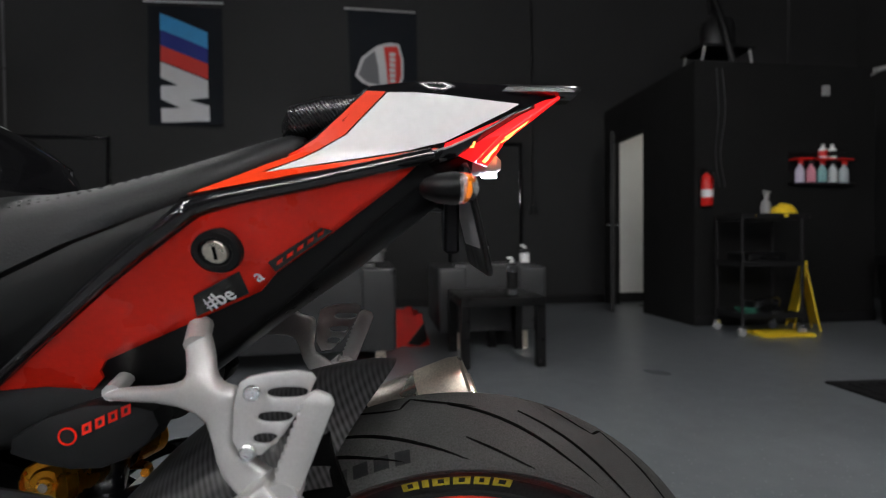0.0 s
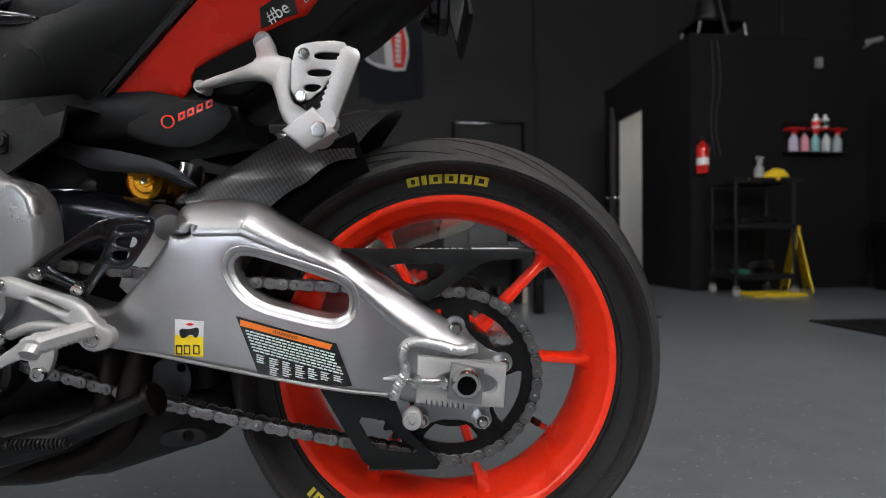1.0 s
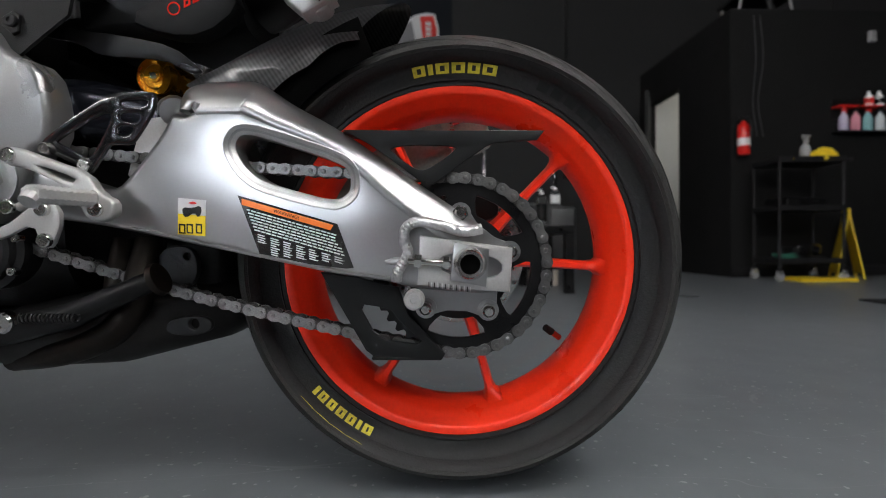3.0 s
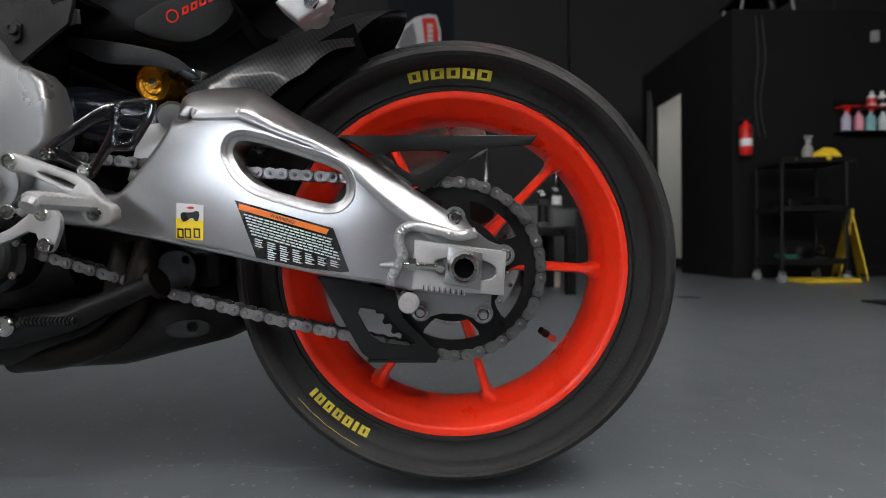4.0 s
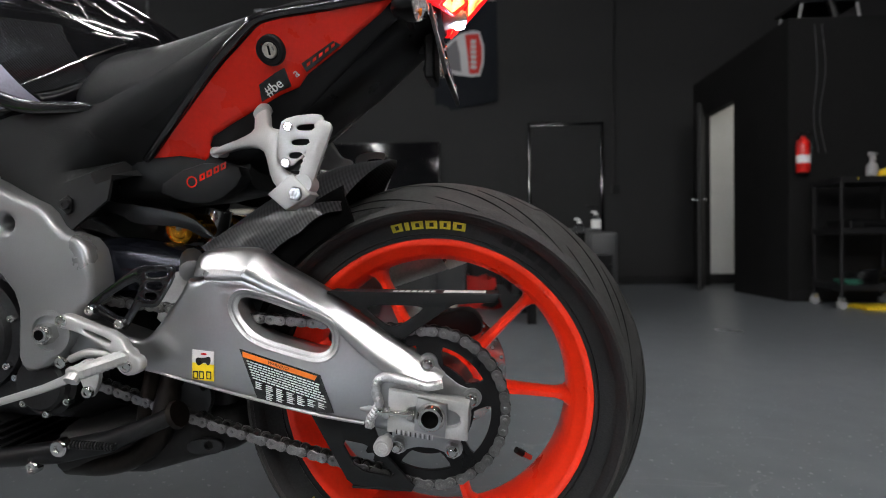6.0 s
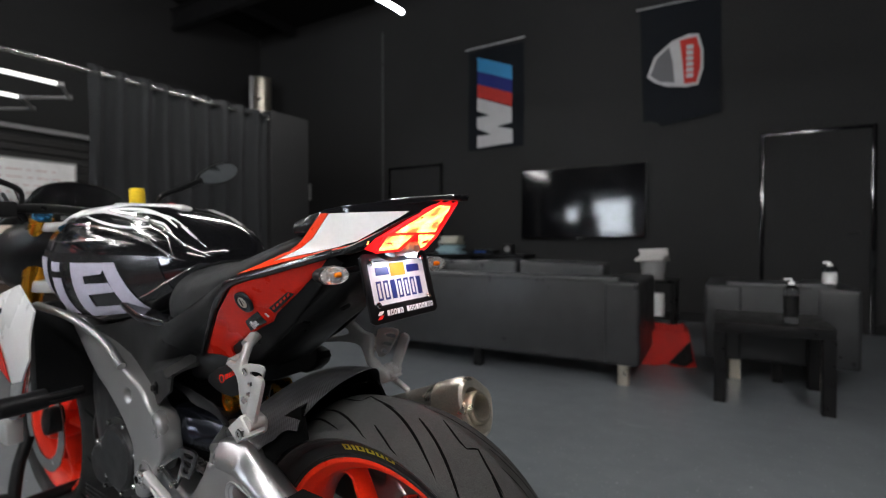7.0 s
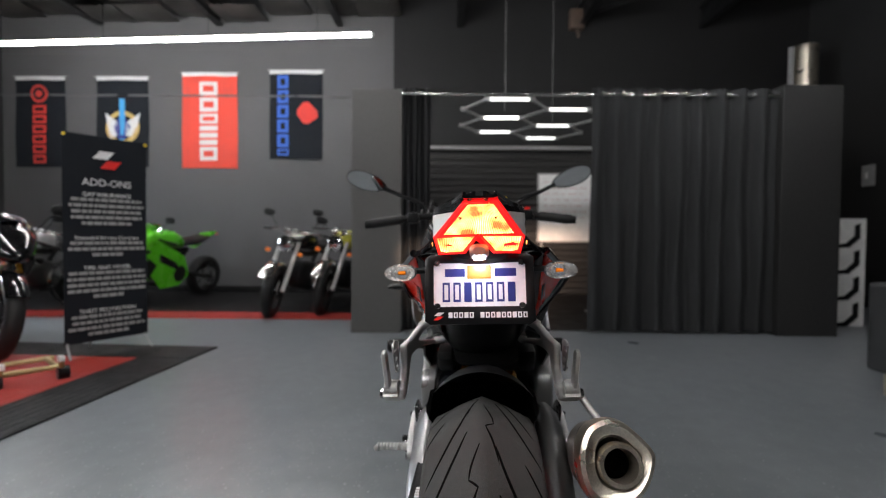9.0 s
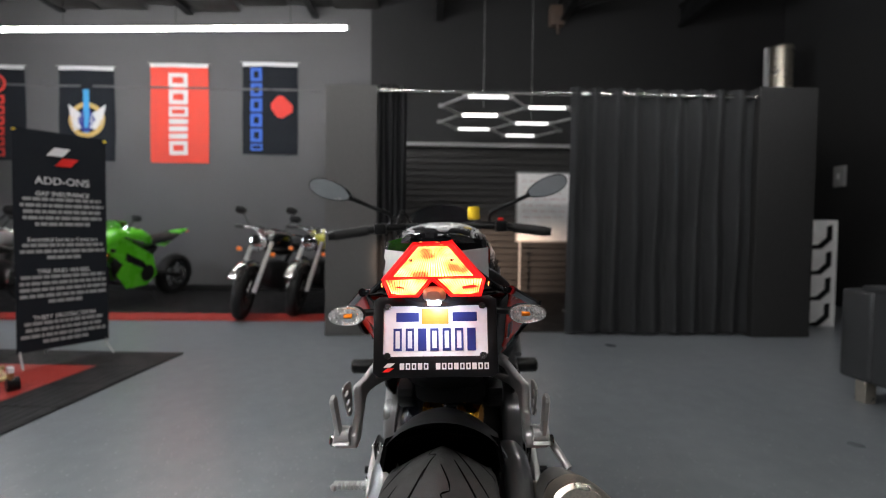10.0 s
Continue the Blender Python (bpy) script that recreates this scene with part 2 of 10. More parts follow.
M = {
    "floor": floor_paint(),
    "wall": mat("black_wall_paint", (0.0245, 0.0245, 0.0253), 0.7, vary=0.2, big=1.2, fine=60, bump=0.15, spec=0.22),
    # the same black paint, coloured darker for the dimmer light on the small room
    "booth_shaded_black": mat("shaded_black_wall_paint", (0.0085, 0.0085, 0.0088), 0.7, vary=0.2, big=1.2, fine=60, bump=0.15, spec=0.2),
    "wall_grey": mat("charcoal_wall_paint", (0.080, 0.080, 0.083), 0.62, vary=0.12, big=1.0, fine=60, bump=0.12, spec=0.3),
    "wall_mid": mat("dark_grey_wall_paint", (0.017, 0.017, 0.018), 0.66, vary=0.15, big=1.0, fine=60, bump=0.12, spec=0.25),
    "shutter": mat("dark_shutter_paint", (0.031, 0.030, 0.030), 0.55, 0.0, vary=0.12, big=3, fine=120, bump=0.05, spec=0.3),
    "bay_mat": mat("dark_brown_rubber", (0.022, 0.019, 0.018), 0.6, vary=0.25, big=5, fine=150, bump=0.3, spec=0.3),
    "column_grey": mat("grey_column_paint", (0.080, 0.079, 0.078), 0.6, vary=0.1, big=1.0, fine=60, bump=0.12, spec=0.3),
    "ceiling": mat("dark_ceiling_deck", (0.009, 0.0087, 0.0085), 0.85, vary=0.5, big=0.8, fine=20, bump=0.2, spec=0.15),
    "steel_dark": mat("dark_painted_steel", (0.012, 0.012, 0.013), 0.5, 0.2, vary=0.2, spec=0.3),
    "white_wall": mat("white_wall_paint", (0.75, 0.75, 0.72), 0.6, vary=0.06, big=2, fine=80, bump=0.08),
    "curtain": mat("black_curtain_cloth", (0.028, 0.029, 0.031), 0.9, vary=0.2, big=3, fine=300, bump=0.3, spec=0.2),
    "leather": mat("black_leather", (0.030, 0.031, 0.033), 0.36, vary=0.25, big=7, fine=160, bump=0.5),
    "black": mat("black_plastic", (0.0055, 0.0055, 0.006), 0.36, vary=0.2, big=20, fine=400, bump=0.08, spec=0.24),
    "black_matt": mat("matt_black_plastic", (0.0085, 0.009, 0.0095), 0.5, vary=0.15, big=14, fine=900, bump=0.2, spec=0.2),
    "side_grey": mat("dark_grey_textured_plastic", (0.0125, 0.0128, 0.0132), 0.52, vary=0.15, big=14, fine=900, bump=0.25, spec=0.25),
    "gloss": mat("gloss_black_paint", (0.006, 0.006, 0.007), 0.12, vary=0.2, big=8, fine=100, bump=0.0, coat=0.6, rvary=0.03),
    "rubber": mat("tyre_rubber", (0.014, 0.014, 0.0145), 0.52, vary=0.35, big=18, fine=300, bump=0.25, spec=0.28),
    "tread": mat("scuffed_tread_rubber", (0.034, 0.034, 0.033), 0.72, vary=0.45, big=26, fine=620, bump=0.5, spec=0.25, rvary=0.2),
    # near-black put in for the shade inside grooves, bores and gaps
    "groove": mat("recess_shade_black", (0.002, 0.002, 0.002), 0.95, vary=0.1, bump=0, spec=0.05),
    "seat": mat("seat_vinyl", (0.0125, 0.013, 0.014), 0.5, vary=0.15, big=10, fine=700, bump=0.3, spec=0.3),
    "rim": mat("red_wheel_paint", (0.92, 0.036, 0.009), 0.34, vary=0.06, big=9, fine=200, bump=0.0, coat=0.15, spec=0.4),
    "red": mat("red_body_paint", (0.70, 0.018, 0.006), 0.28, vary=0.06, big=9, fine=200, bump=0.0, coat=0.15, spec=0.3),
    "orange": mat("orange_red_paint", (0.86, 0.052, 0.012), 0.28, vary=0.05, bump=0.0, coat=0.3, spec=0.4),
    "white": mat("white_body_paint", (0.80, 0.80, 0.80), 0.3, vary=0.04, bump=0.0, coat=0.4),
    "alu": mat("polished_aluminium", (0.41, 0.41, 0.412), 0.29, 0.95, vary=0.03, big=5, fine=260, bump=0.0, rvary=0.0),
    "alu_lip": mat("satin_aluminium", (0.55, 0.55, 0.55), 0.38, 0.9, vary=0.10, big=30, fine=500, bump=0.06),
    "alu_weld": mat("weld_bead_aluminium", (0.62, 0.62, 0.62), 0.36, 0.9, vary=0.15, big=60, fine=380, bump=0.5),
    "cast": mat("cast_aluminium_paint", (0.50, 0.496, 0.487), 0.38, 0.5, vary=0.08, big=12, fine=500, bump=0.10),
    "frame": mat("silver_frame_paint", (0.30, 0.30, 0.30), 0.36, 0.7, vary=0.06, big=10, fine=600, bump=0.12),
    "chrome": mat("bright_steel", (0.70, 0.69, 0.67), 0.18, 1.0, vary=0.08, big=40, fine=300, bump=0.05),
    "chain": mat("chain_steel", (0.20, 0.197, 0.193), 0.33, 0.95, vary=0.3, big=60, fine=500, bump=0.1, per_piece=0.2),
    # inner links coloured darker for the shade in the gaps between outer plates
    "chain_inner": mat("shaded_chain_steel", (0.075, 0.074, 0.072), 0.36, 0.9, vary=0.3, big=60, fine=500, bump=0.1, per_piece=0.2),
    "gold": mat("gold_anodised", (0.80, 0.36, 0.03), 0.25, 0.95, vary=0.1, big=20, fine=300, bump=0.05),
    "pale_gold": mat("pale_gold_tube_paint", (0.42, 0.34, 0.16), 0.4, 0.4, vary=0.15, big=12, fine=200),
    "brown_pipe": mat("heat_browned_steel", (0.013, 0.010, 0.008), 0.42, 0.8, vary=0.4, big=12, fine=120, bump=0.1),
    "titan": mat("brushed_titanium", (0.70, 0.64, 0.545), 0.33, 0.95, vary=0.18, big=12, fine=300, bump=0.05),
    "engine": mat("dark_engine_case", (0.016, 0.016, 0.017), 0.45, 0.4, vary=0.25, big=16, fine=200, bump=0.2),
    "carbon": weave("carbon_fibre", (0.0016, 0.0016, 0.0018), (0.048, 0.048, 0.050), 0.0050, 0.28, 0.10),
    "carbon_pad": weave("carbon_look_pad", (0.007, 0.007, 0.008), (0.020, 0.020, 0.021), 0.0030, 0.25, 0.4),
    "yellow": mat("yellow_tyre_paint", (0.55, 0.45, 0.03), 0.6, vary=0.3, big=60, fine=300),
    "yellow_plastic": mat("yellow_plastic", (0.75, 0.53, 0.02), 0.45, vary=0.1),
    "yellow_cloth": mat("yellow_cloth", (0.8, 0.55, 0.02), 0.9, vary=0.2, big=20, fine=300, bump=0.5),
    "orange_label": mat("orange_label_print", (0.9, 0.20, 0.02), 0.35, vary=0.03, bump=0),
    "label_black": mat("black_label_print", (0.012, 0.012, 0.012), 0.25, vary=0.1, bump=0),
    "label_white": mat("white_label_print", (0.7, 0.7, 0.7), 0.35, vary=0.05, bump=0),
    "label_yellow": mat("yellow_label_print", (0.85, 0.60, 0.01), 0.3, vary=0.04, bump=0),
    "red_plastic": mat("red_plastic", (0.62, 0.015, 0.012), 0.35, vary=0.1),
    "red_cloth": mat("red_cloth", (0.45, 0.02, 0.015), 0.85, vary=0.2, big=8, fine=200, bump=0.4),
    "red_mat": mat("red_floor_tile", (0.32, 0.027, 0.020), 0.55, vary=0.15, big=5, fine=80, bump=0.3),
    "black_mat": mat("black_floor_tile", (0.008, 0.008, 0.009), 0.62, vary=0.25, big=5, fine=80, bump=0.4, spec=0.3),
    "green": mat("lime_green_paint", (0.10, 0.50, 0.02), 0.3, vary=0.08, bump=0, coat=0.5),
    "grey_paint": mat("grey_tank_paint", (0.32, 0.32, 0.34), 0.3, vary=0.08, bump=0, coat=0.5),
    "lilac": mat("pale_lilac_vinyl", (0.42, 0.41, 0.50), 0.4, vary=0.1, big=40, fine=300, bump=0.2),
    "screen": mat("black_screen_glass", (0.004, 0.004, 0.005), 0.07, vary=0.1, bump=0, rvary=0.0),
    "flag_black": mat("black_flag_cloth", (0.010, 0.012, 0.016), 0.85, vary=0.2, big=6, fine=500, bump=0.3, spec=0.2),
    "flag_red": mat("red_flag_cloth", (0.60, 0.055, 0.035), 0.8, vary=0.12, big=6, fine=500, bump=0.3),
    "print_white": mat("white_flag_print", (0.55, 0.55, 0.56), 0.8, vary=0.08, fine=400, bump=0.2),
    "print_red": mat("red_flag_print", (0.60, 0.04, 0.03), 0.8, vary=0.1, fine=400, bump=0.2),
    "print_blue": mat("blue_flag_print", (0.03, 0.10, 0.42), 0.8, vary=0.1, fine=400, bump=0.2),
    "print_navy": mat("navy_flag_print", (0.02, 0.03, 0.20), 0.8, vary=0.1, fine=400, bump=0.2),
    "print_sky": mat("light_blue_flag_print", (0.05, 0.30, 0.60), 0.8, vary=0.1, fine=400, bump=0.2),
    "print_gold": mat("gold_flag_print", (0.50, 0.33, 0.10), 0.8, vary=0.1, fine=400, bump=0.2),
    "print_grey": mat("grey_flag_print", (0.16, 0.16, 0.17), 0.8, vary=0.1, fine=400, bump=0.2),
    "board": mat("white_board_enamel", (0.78, 0.78, 0.78), 0.25, vary=0.04, bump=0),
    "grey_pvc": mat("grey_plastic", (0.30, 0.30, 0.30), 0.5, vary=0.1),
    "thread": mat("grey_thread", (0.07, 0.07, 0.072), 0.8, bump=0),
    "silvered": mat("silvered_reflector", (0.80, 0.79, 0.77), 0.20, 0.75, vary=0.2, big=300, fine=600, bump=0.3),
    "amber": mat("amber_plastic", (0.85, 0.22, 0.01), 0.2, vary=0.05, bump=0),
    "clear": glass("clear_plastic", (0.95, 0.96, 0.97), 0.03),
    "smoke": glass("smoked_screen", (0.72, 0.74, 0.77), 0.03),
    "mirror": mat("mirror_glass", (0.8, 0.8, 0.8), 0.03, 1.0, vary=0.0, bump=0, rvary=0.0),
    "tube": glow("lit_tube", (1.0, 0.985, 0.97), 100.0),
    "hex": glow("lit_hexagon_tube", (1.0, 0.99, 0.97), 1.9),
    "tail_red": glow("lit_red_lens", (1.0, 0.010, 0.012), 0.95),
    "tail_hot": ribbed_glow("lit_brake_led", (1.0, 0.29, 0.07), 1.5, 15.0),
    "plate_led": glow("lit_plate_led", (0.78, 0.84, 1.0), 130.0),
    "daylight": glow("daylight_outside", (0.85, 0.92, 1.0), 19.0),
    "dash_green": glow("lit_green_lamp", (0.05, 1.0, 0.1), 3.0),
}


# ---------------------------------------------------------------- mesh helpers
def finish(ob_name, bm, material, angle=38):
    bmesh.ops.remove_doubles(bm, verts=bm.verts, dist=1e-6)
    bmesh.ops.recalc_face_normals(bm, faces=bm.faces)
    lay = bm.faces.layers.int.get("flat")
    smooth = [not (lay and f[lay]) for f in bm.faces]
    me = bpy.data.meshes.new(ob_name)
    bm.to_mesh(me)
    bm.free()
    me.materials.append(M[material] if isinstance(material, str) else material)
    me.polygons.foreach_set("use_smooth", smooth)
    me.set_sharp_from_angle(angle=radians(angle))
    return new(ob_name, me)


def holder(parent):
    """The parent itself, or its own parent where it is a sub-part already."""
    while parent.parent is not None and parent.parent.parent is not None:
        parent = parent.parent
    return parent


def part(name, bm, material, parent=None, label="", angle=38):
    ob = finish(name, bm, material, angle)
    if parent is not None:
        ob.parent = holder(parent)
    return tagged(ob, label) if label else ob


def thing(name, label, category, m=None, group="", kind=""):
    ob = new(name)
    ob.empty_display_size = 0.1
    if m is not None:
        ob.matrix_world = m
    return tagged(ob, label, category, group, kind)


def structure(name, bm, material, label, category="structure", angle=38):
    return tagged(finish(name, bm, material, angle), label, category, "", "structure")


def B():
    return bmesh.new()


def box(bm, x0, x1, y0, y1, z0, z1, bev=0.0, seg=2):
    vs = [bm.verts.new((x, y, z)) for z in (z0, z1) for x, y in ((x0, y0), (x1, y0), (x1, y1), (x0, y1))]
    fs = [bm.faces.new([vs[i] for i in q]) for q in ((3, 2, 1, 0), (4, 5, 6, 7), (0, 1, 5, 4), (1, 2, 6, 5), (2, 3, 7, 6), (3, 0, 4, 7))]
    if bev:
        es = list({e for f in fs for e in f.edges})
        bmesh.ops.bevel(bm, geom=es, offset=bev, segments=seg, profile=0.6, affect="EDGES")
    return bm


def frame_axes(d):
    d = Vector(d).normalized()
    u = d.orthogonal().normalized()
    return d, u, d.cross(u)


def rod(bm, p, q, r, r2=None, n=16, cap=True):
    p, q = Vector(p), Vector(q)
    d, u, v = frame_axes(q - p)
    r2 = r if r2 is None else r2
    a = [bm.verts.new(p + r * (u * math.cos(t) + v * math.sin(t))) for t in (2 * math.pi * i / n for i in range(n))]
    b = [bm.verts.new(q + r2 * (u * math.cos(t) + v * math.sin(t))) for t in (2 * math.pi * i / n for i in range(n))]
    for i in range(n):
        bm.faces.new((a[i], a[(i + 1) % n], b[(i + 1) % n], b[i]))
    if cap:
        bm.faces.new(a[::-1]), bm.faces.new(b)
    return bm


def curve(pts, k=6):
    """Catmull-Rom points through pts."""
    P = [Vector(p) for p in pts]
    P = [2 * P[0] - P[1]] + P + [2 * P[-1] - P[-2]]
    out = []
    for i in range(1, len(P) - 2):
        for j in range(k):
            t = j / k
            a, b, c, d = P[i - 1:i + 3]
            out.append(0.5 * (2 * b + (c - a) * t + (2 * a - 5 * b + 4 * c - d) * t * t + (3 * b - a - 3 * c + d) * t ** 3))
    return out + [P[-2]]


def tube(bm, pts, r, n=10, cap=True):
    P = [Vector(p) for p in pts]
    R = r if isinstance(r, (list, tuple)) else [r] * len(P)
    d, u, v = frame_axes(P[1] - P[0])
    rings = []
    for i, p in enumerate(P):
        t = (P[min(i + 1, len(P) - 1)] - P[max(i - 1, 0)]).normalized()
        u = (u - t * u.dot(t)).normalized()
        v = t.cross(u)
        rings.append([p + R[i] * (u * math.cos(a) + v * math.sin(a)) for a in (2 * math.pi * k / n for k in range(n))])
    return loft(bm, rings, cap)


def loft(bm, rings, cap=True):
    V = [[bm.verts.new(p) for p in ring] for ring in rings]
    n = len(V[0])
    for a, b in zip(V, V[1:]):
        for i in range(n):
            bm.faces.new((a[i], a[(i + 1) % n], b[(i + 1) % n], b[i]))
    if cap:
        bm.faces.new(V[0][::-1]), bm.faces.new(V[-1])
    return bm


def lathe(bm, prof, centre=(0, 0, 0), axis="y", n=64, closed=True):
    """Turn (radius, along) round an axis."""
    c = Vector(centre)
    rings = []
    for i in range(n):
        t = 2 * math.pi * i / n
        if axis == "y":
            rings.append([bm.verts.new(c + Vector((r * math.cos(t), a, r * math.sin(t)))) for r, a in prof])
        elif axis == "z":
            rings.append([bm.verts.new(c + Vector((r * math.cos(t), r * math.sin(t), a))) for r, a in prof])
        else:
            rings.append([bm.verts.new(c + Vector((a, r * math.cos(t), r * math.sin(t)))) for r, a in prof])
    m = len(prof)
    for i in range(n):
        a, b = rings[i], rings[(i + 1) % n]
        for j in range(m if closed else m - 1):
            k = (j + 1) % m
            bm.faces.new((a[j], b[j], b[k], a[k]))
    return bm


def area2(loop):
    return sum(loop[i - 1][0] * loop[i][1] - loop[i][0] * loop[i - 1][1] for i in range(len(loop)))


def inset(loop, d):
    out = []
    n = len(loop)
    for i in range(n):
        p, q, r = Vector(loop[i - 1]), Vector(loop[i]), Vector(loop[(i + 1) % n])
        e1, e2 = (q - p).normalized(), (r - q).normalized()
        n1, n2 = Vector((-e1.y, e1.x)), Vector((-e2.y, e2.x))
        m = (n1 + n2) / max(0.4, 1 + n1.dot(n2))
        out.append(q + m * d)
    return out


def round_off(loop, times=2):
    for _ in range(times):
        out = []
        for i in range(len(loop)):
            a, b = Vector(loop[i]), Vector(loop[(i + 1) % len(loop)])
            out += [a * 0.75 + b * 0.25, a * 0.25 + b * 0.75]
        loop = out
    return [tuple(p) for p in loop]


def at_axis(axis, u, v, a):
    return {"y": (u, a, v), "x": (a, u, v), "z": (u, v, a)}[axis]


def slab(bm, outline, a0, a1, holes=(), rnd=0.002, steps=2, axis="y"):
    """A plate of the given outline from a0 to a1 along an axis, with holes right through and rounded edges."""
    loops = [list(outline) if area2(outline) > 0 else list(outline)[::-1]]
    loops += [list(h) if area2(h) < 0 else list(h)[::-1] for h in holes]
    if not bm.faces.layers.int.get("flat"):
        bm.faces.layers.int.new("flat")
    sgn = 1 if a1 > a0 else -1
    levels = []
    for k in range(steps + 1):
        t = math.pi / 2 * k / steps
        levels.append((rnd * (1 - math.sin(t)), a0 + sgn * rnd * (1 - math.cos(t))))
    levels += [(d, a0 + a1 - a) for d, a in levels[::-1]]
    first, last = [], []
    for loop in loops:
        rings = [[bm.verts.new(at_axis(axis, p[0], p[1], a)) for p in inset(loop, d)] for d, a in levels]
        n = len(loop)
        for ra, rb in zip(rings, rings[1:]):
            for i in range(n):
                bm.faces.new((ra[i], ra[(i + 1) % n], rb[(i + 1) % n], rb[i]))
        first += [bm.edges.get((rings[0][i], rings[0][(i + 1) % n])) for i in range(n)]
        last += [bm.edges.get((rings[-1][i], rings[-1][(i + 1) % n])) for i in range(n)]
    lay = bm.faces.layers.int.get("flat")
    for es in (first, last):
        for f in bmesh.ops.triangle_fill(bm, edges=es, use_beauty=True)["geom"]:
            if isinstance(f, bmesh.types.BMFace):
                f[lay] = 1
    return bm


def skin(bm, outline, f, th=0.003, cuts=5, holes=()):
    """A thin shell whose outline is given in x and z and whose y is f(x, z)."""
    es = []
    for loop in (outline, *holes):
        vs = [bm.verts.new((x, 0, z)) for x, z in loop]
        es += [bm.edges.new((vs[i - 1], vs[i])) for i in range(len(vs))]
    bmesh.ops.triangle_fill(bm, edges=es, use_beauty=True)
    bmesh.ops.subdivide_edges(bm, edges=bm.edges[:], cuts=cuts, use_grid_fill=True)
    for v in bm.verts:
        v.co.y = f(v.co.x, v.co.z)
    ret = bmesh.ops.extrude_face_region(bm, geom=bm.faces[:])
    for v in ret["geom"]:
        if isinstance(v, bmesh.types.BMVert):
            v.co.y += th if v.co.y < 0 else -th
    return bm


def oval(x, yc, zc, ry, rz, n=24, p=2.5, flat=1.0):
    """A ring of a rounded box across x; flat < 1 lowers its under half."""
    out = []
    for i in range(n):
        t = 2 * math.pi * i / n
        c, s = math.cos(t), math.sin(t)
        yy = ry * math.copysign(abs(c) ** (2 / p), c)
        zz = rz * math.copysign(abs(s) ** (2 / p), s) * (1 if s > 0 else flat)
        out.append(Vector((x, yc + yy, zc + zz)))
    return out


def bolt(bm, p, d, r, h, n=12, hole=True):
    """A socket-head screw at p whose head points along d."""
    p, d = Vector(p), Vector(d).normalized()
    rod(bm, p, p + d * h * 0.8, r, n=n)
    rod(bm, p + d * h * 0.8, p + d * h, r, r * 0.85, n=n, cap=False)
    q = p + d * h
    _, u, v = frame_axes(d)
    ring = lambda rr, off: [bm.verts.new(q + off * d + rr * (u * math.cos(t) + v * math.sin(t))) for t in (2 * math.pi * i / n for i in range(n))]
    a, b, c = ring(r * 0.85, 0), ring(r * 0.45, 0), ring(r * 0.45, -h * 0.5)
    for ra, rb in ((a, b), (b, c)):
        for i in range(n):
            bm.faces.new((ra[i], ra[(i + 1) % n], rb[(i + 1) % n], rb[i]))
    bm.faces.new(c)
    return bm


def words(text, size, m, material, parent, name="lettering", depth=0.0006):
    cu = bpy.data.curves.new(name, "FONT")
    cu.body, cu.size, cu.extrude, cu.align_x, cu.align_y, cu.resolution_u = text, size, depth, "CENTER", "CENTER", 3
    tmp = bpy.data.objects.new("tmp_text", cu)
    scene.collection.objects.link(tmp)
    me = bpy.data.meshes.new_from_object(tmp.evaluated_get(bpy.context.evaluated_depsgraph_get()))
    bpy.data.objects.remove(tmp)
    bpy.data.curves.remove(cu)
    me.name = name
    me.materials.clear()
    me.materials.append(M[material])
    ob = new(name, me)
    ob.parent = holder(parent)
    ob.matrix_local = m
    return ob

# ---------------------------------------------------------------- the room
NY, SY, WX, EX, CZ = 5.585, -7.2, -7.1, 6.6, 4.7


def wall(name, x0, x1, y0, y1, z0, z1, material, label):
    return structure(name, box(B(), x0, x1, y0, y1, z0, z1), material, label, "wall")


structure("floor", box(B(), WX - 0.2, EX + 0.2, SY - 0.2, NY + 1.5, -0.15, 0), "floor", "grey painted concrete floor with scuffs and a soft sheen", "floor")
structure("ceiling", box(B(), WX - 0.2, EX + 0.2, SY - 0.2, NY + 0.2, CZ, CZ + 0.2), "ceiling", "dark ceiling deck high above the shop", "ceiling")
# north wall with a door opening at x 2.0 only behind the small room: plain here
wall("wall_north", WX, EX, NY, NY + 0.15, 0, CZ, "wall", "matt black painted wall behind the sofa")
wall("wall_west", WX - 0.15, WX, SY, -0.95, 0, CZ, "wall_grey", "charcoal painted wall hung with flags")
wall("wall_west_far", WX - 0.15, WX, -0.95, NY, 0, CZ, "wall_mid", "dark grey painted wall above the bay")
wall("wall_east", EX, EX + 0.15, SY, NY, 0, CZ, "wall", "matt black painted end wall")

# south wall with two glazed openings
bm = B()
slab(bm, [(WX, 0), (EX, 0), (EX, CZ), (WX, CZ)], SY - 0.15, SY, holes=[[(-3.95, 1.15), (-2.6, 1.15), (-2.6, 2.5), (-3.95, 2.5)], [(-5.0, 1.65), (-4.5, 1.65), (-4.5, 2.3), (-5.0, 2.3)]], rnd=0.002, steps=1)
structure("wall_south", bm, "wall", "matt black painted front wall with glazed openings", "wall")
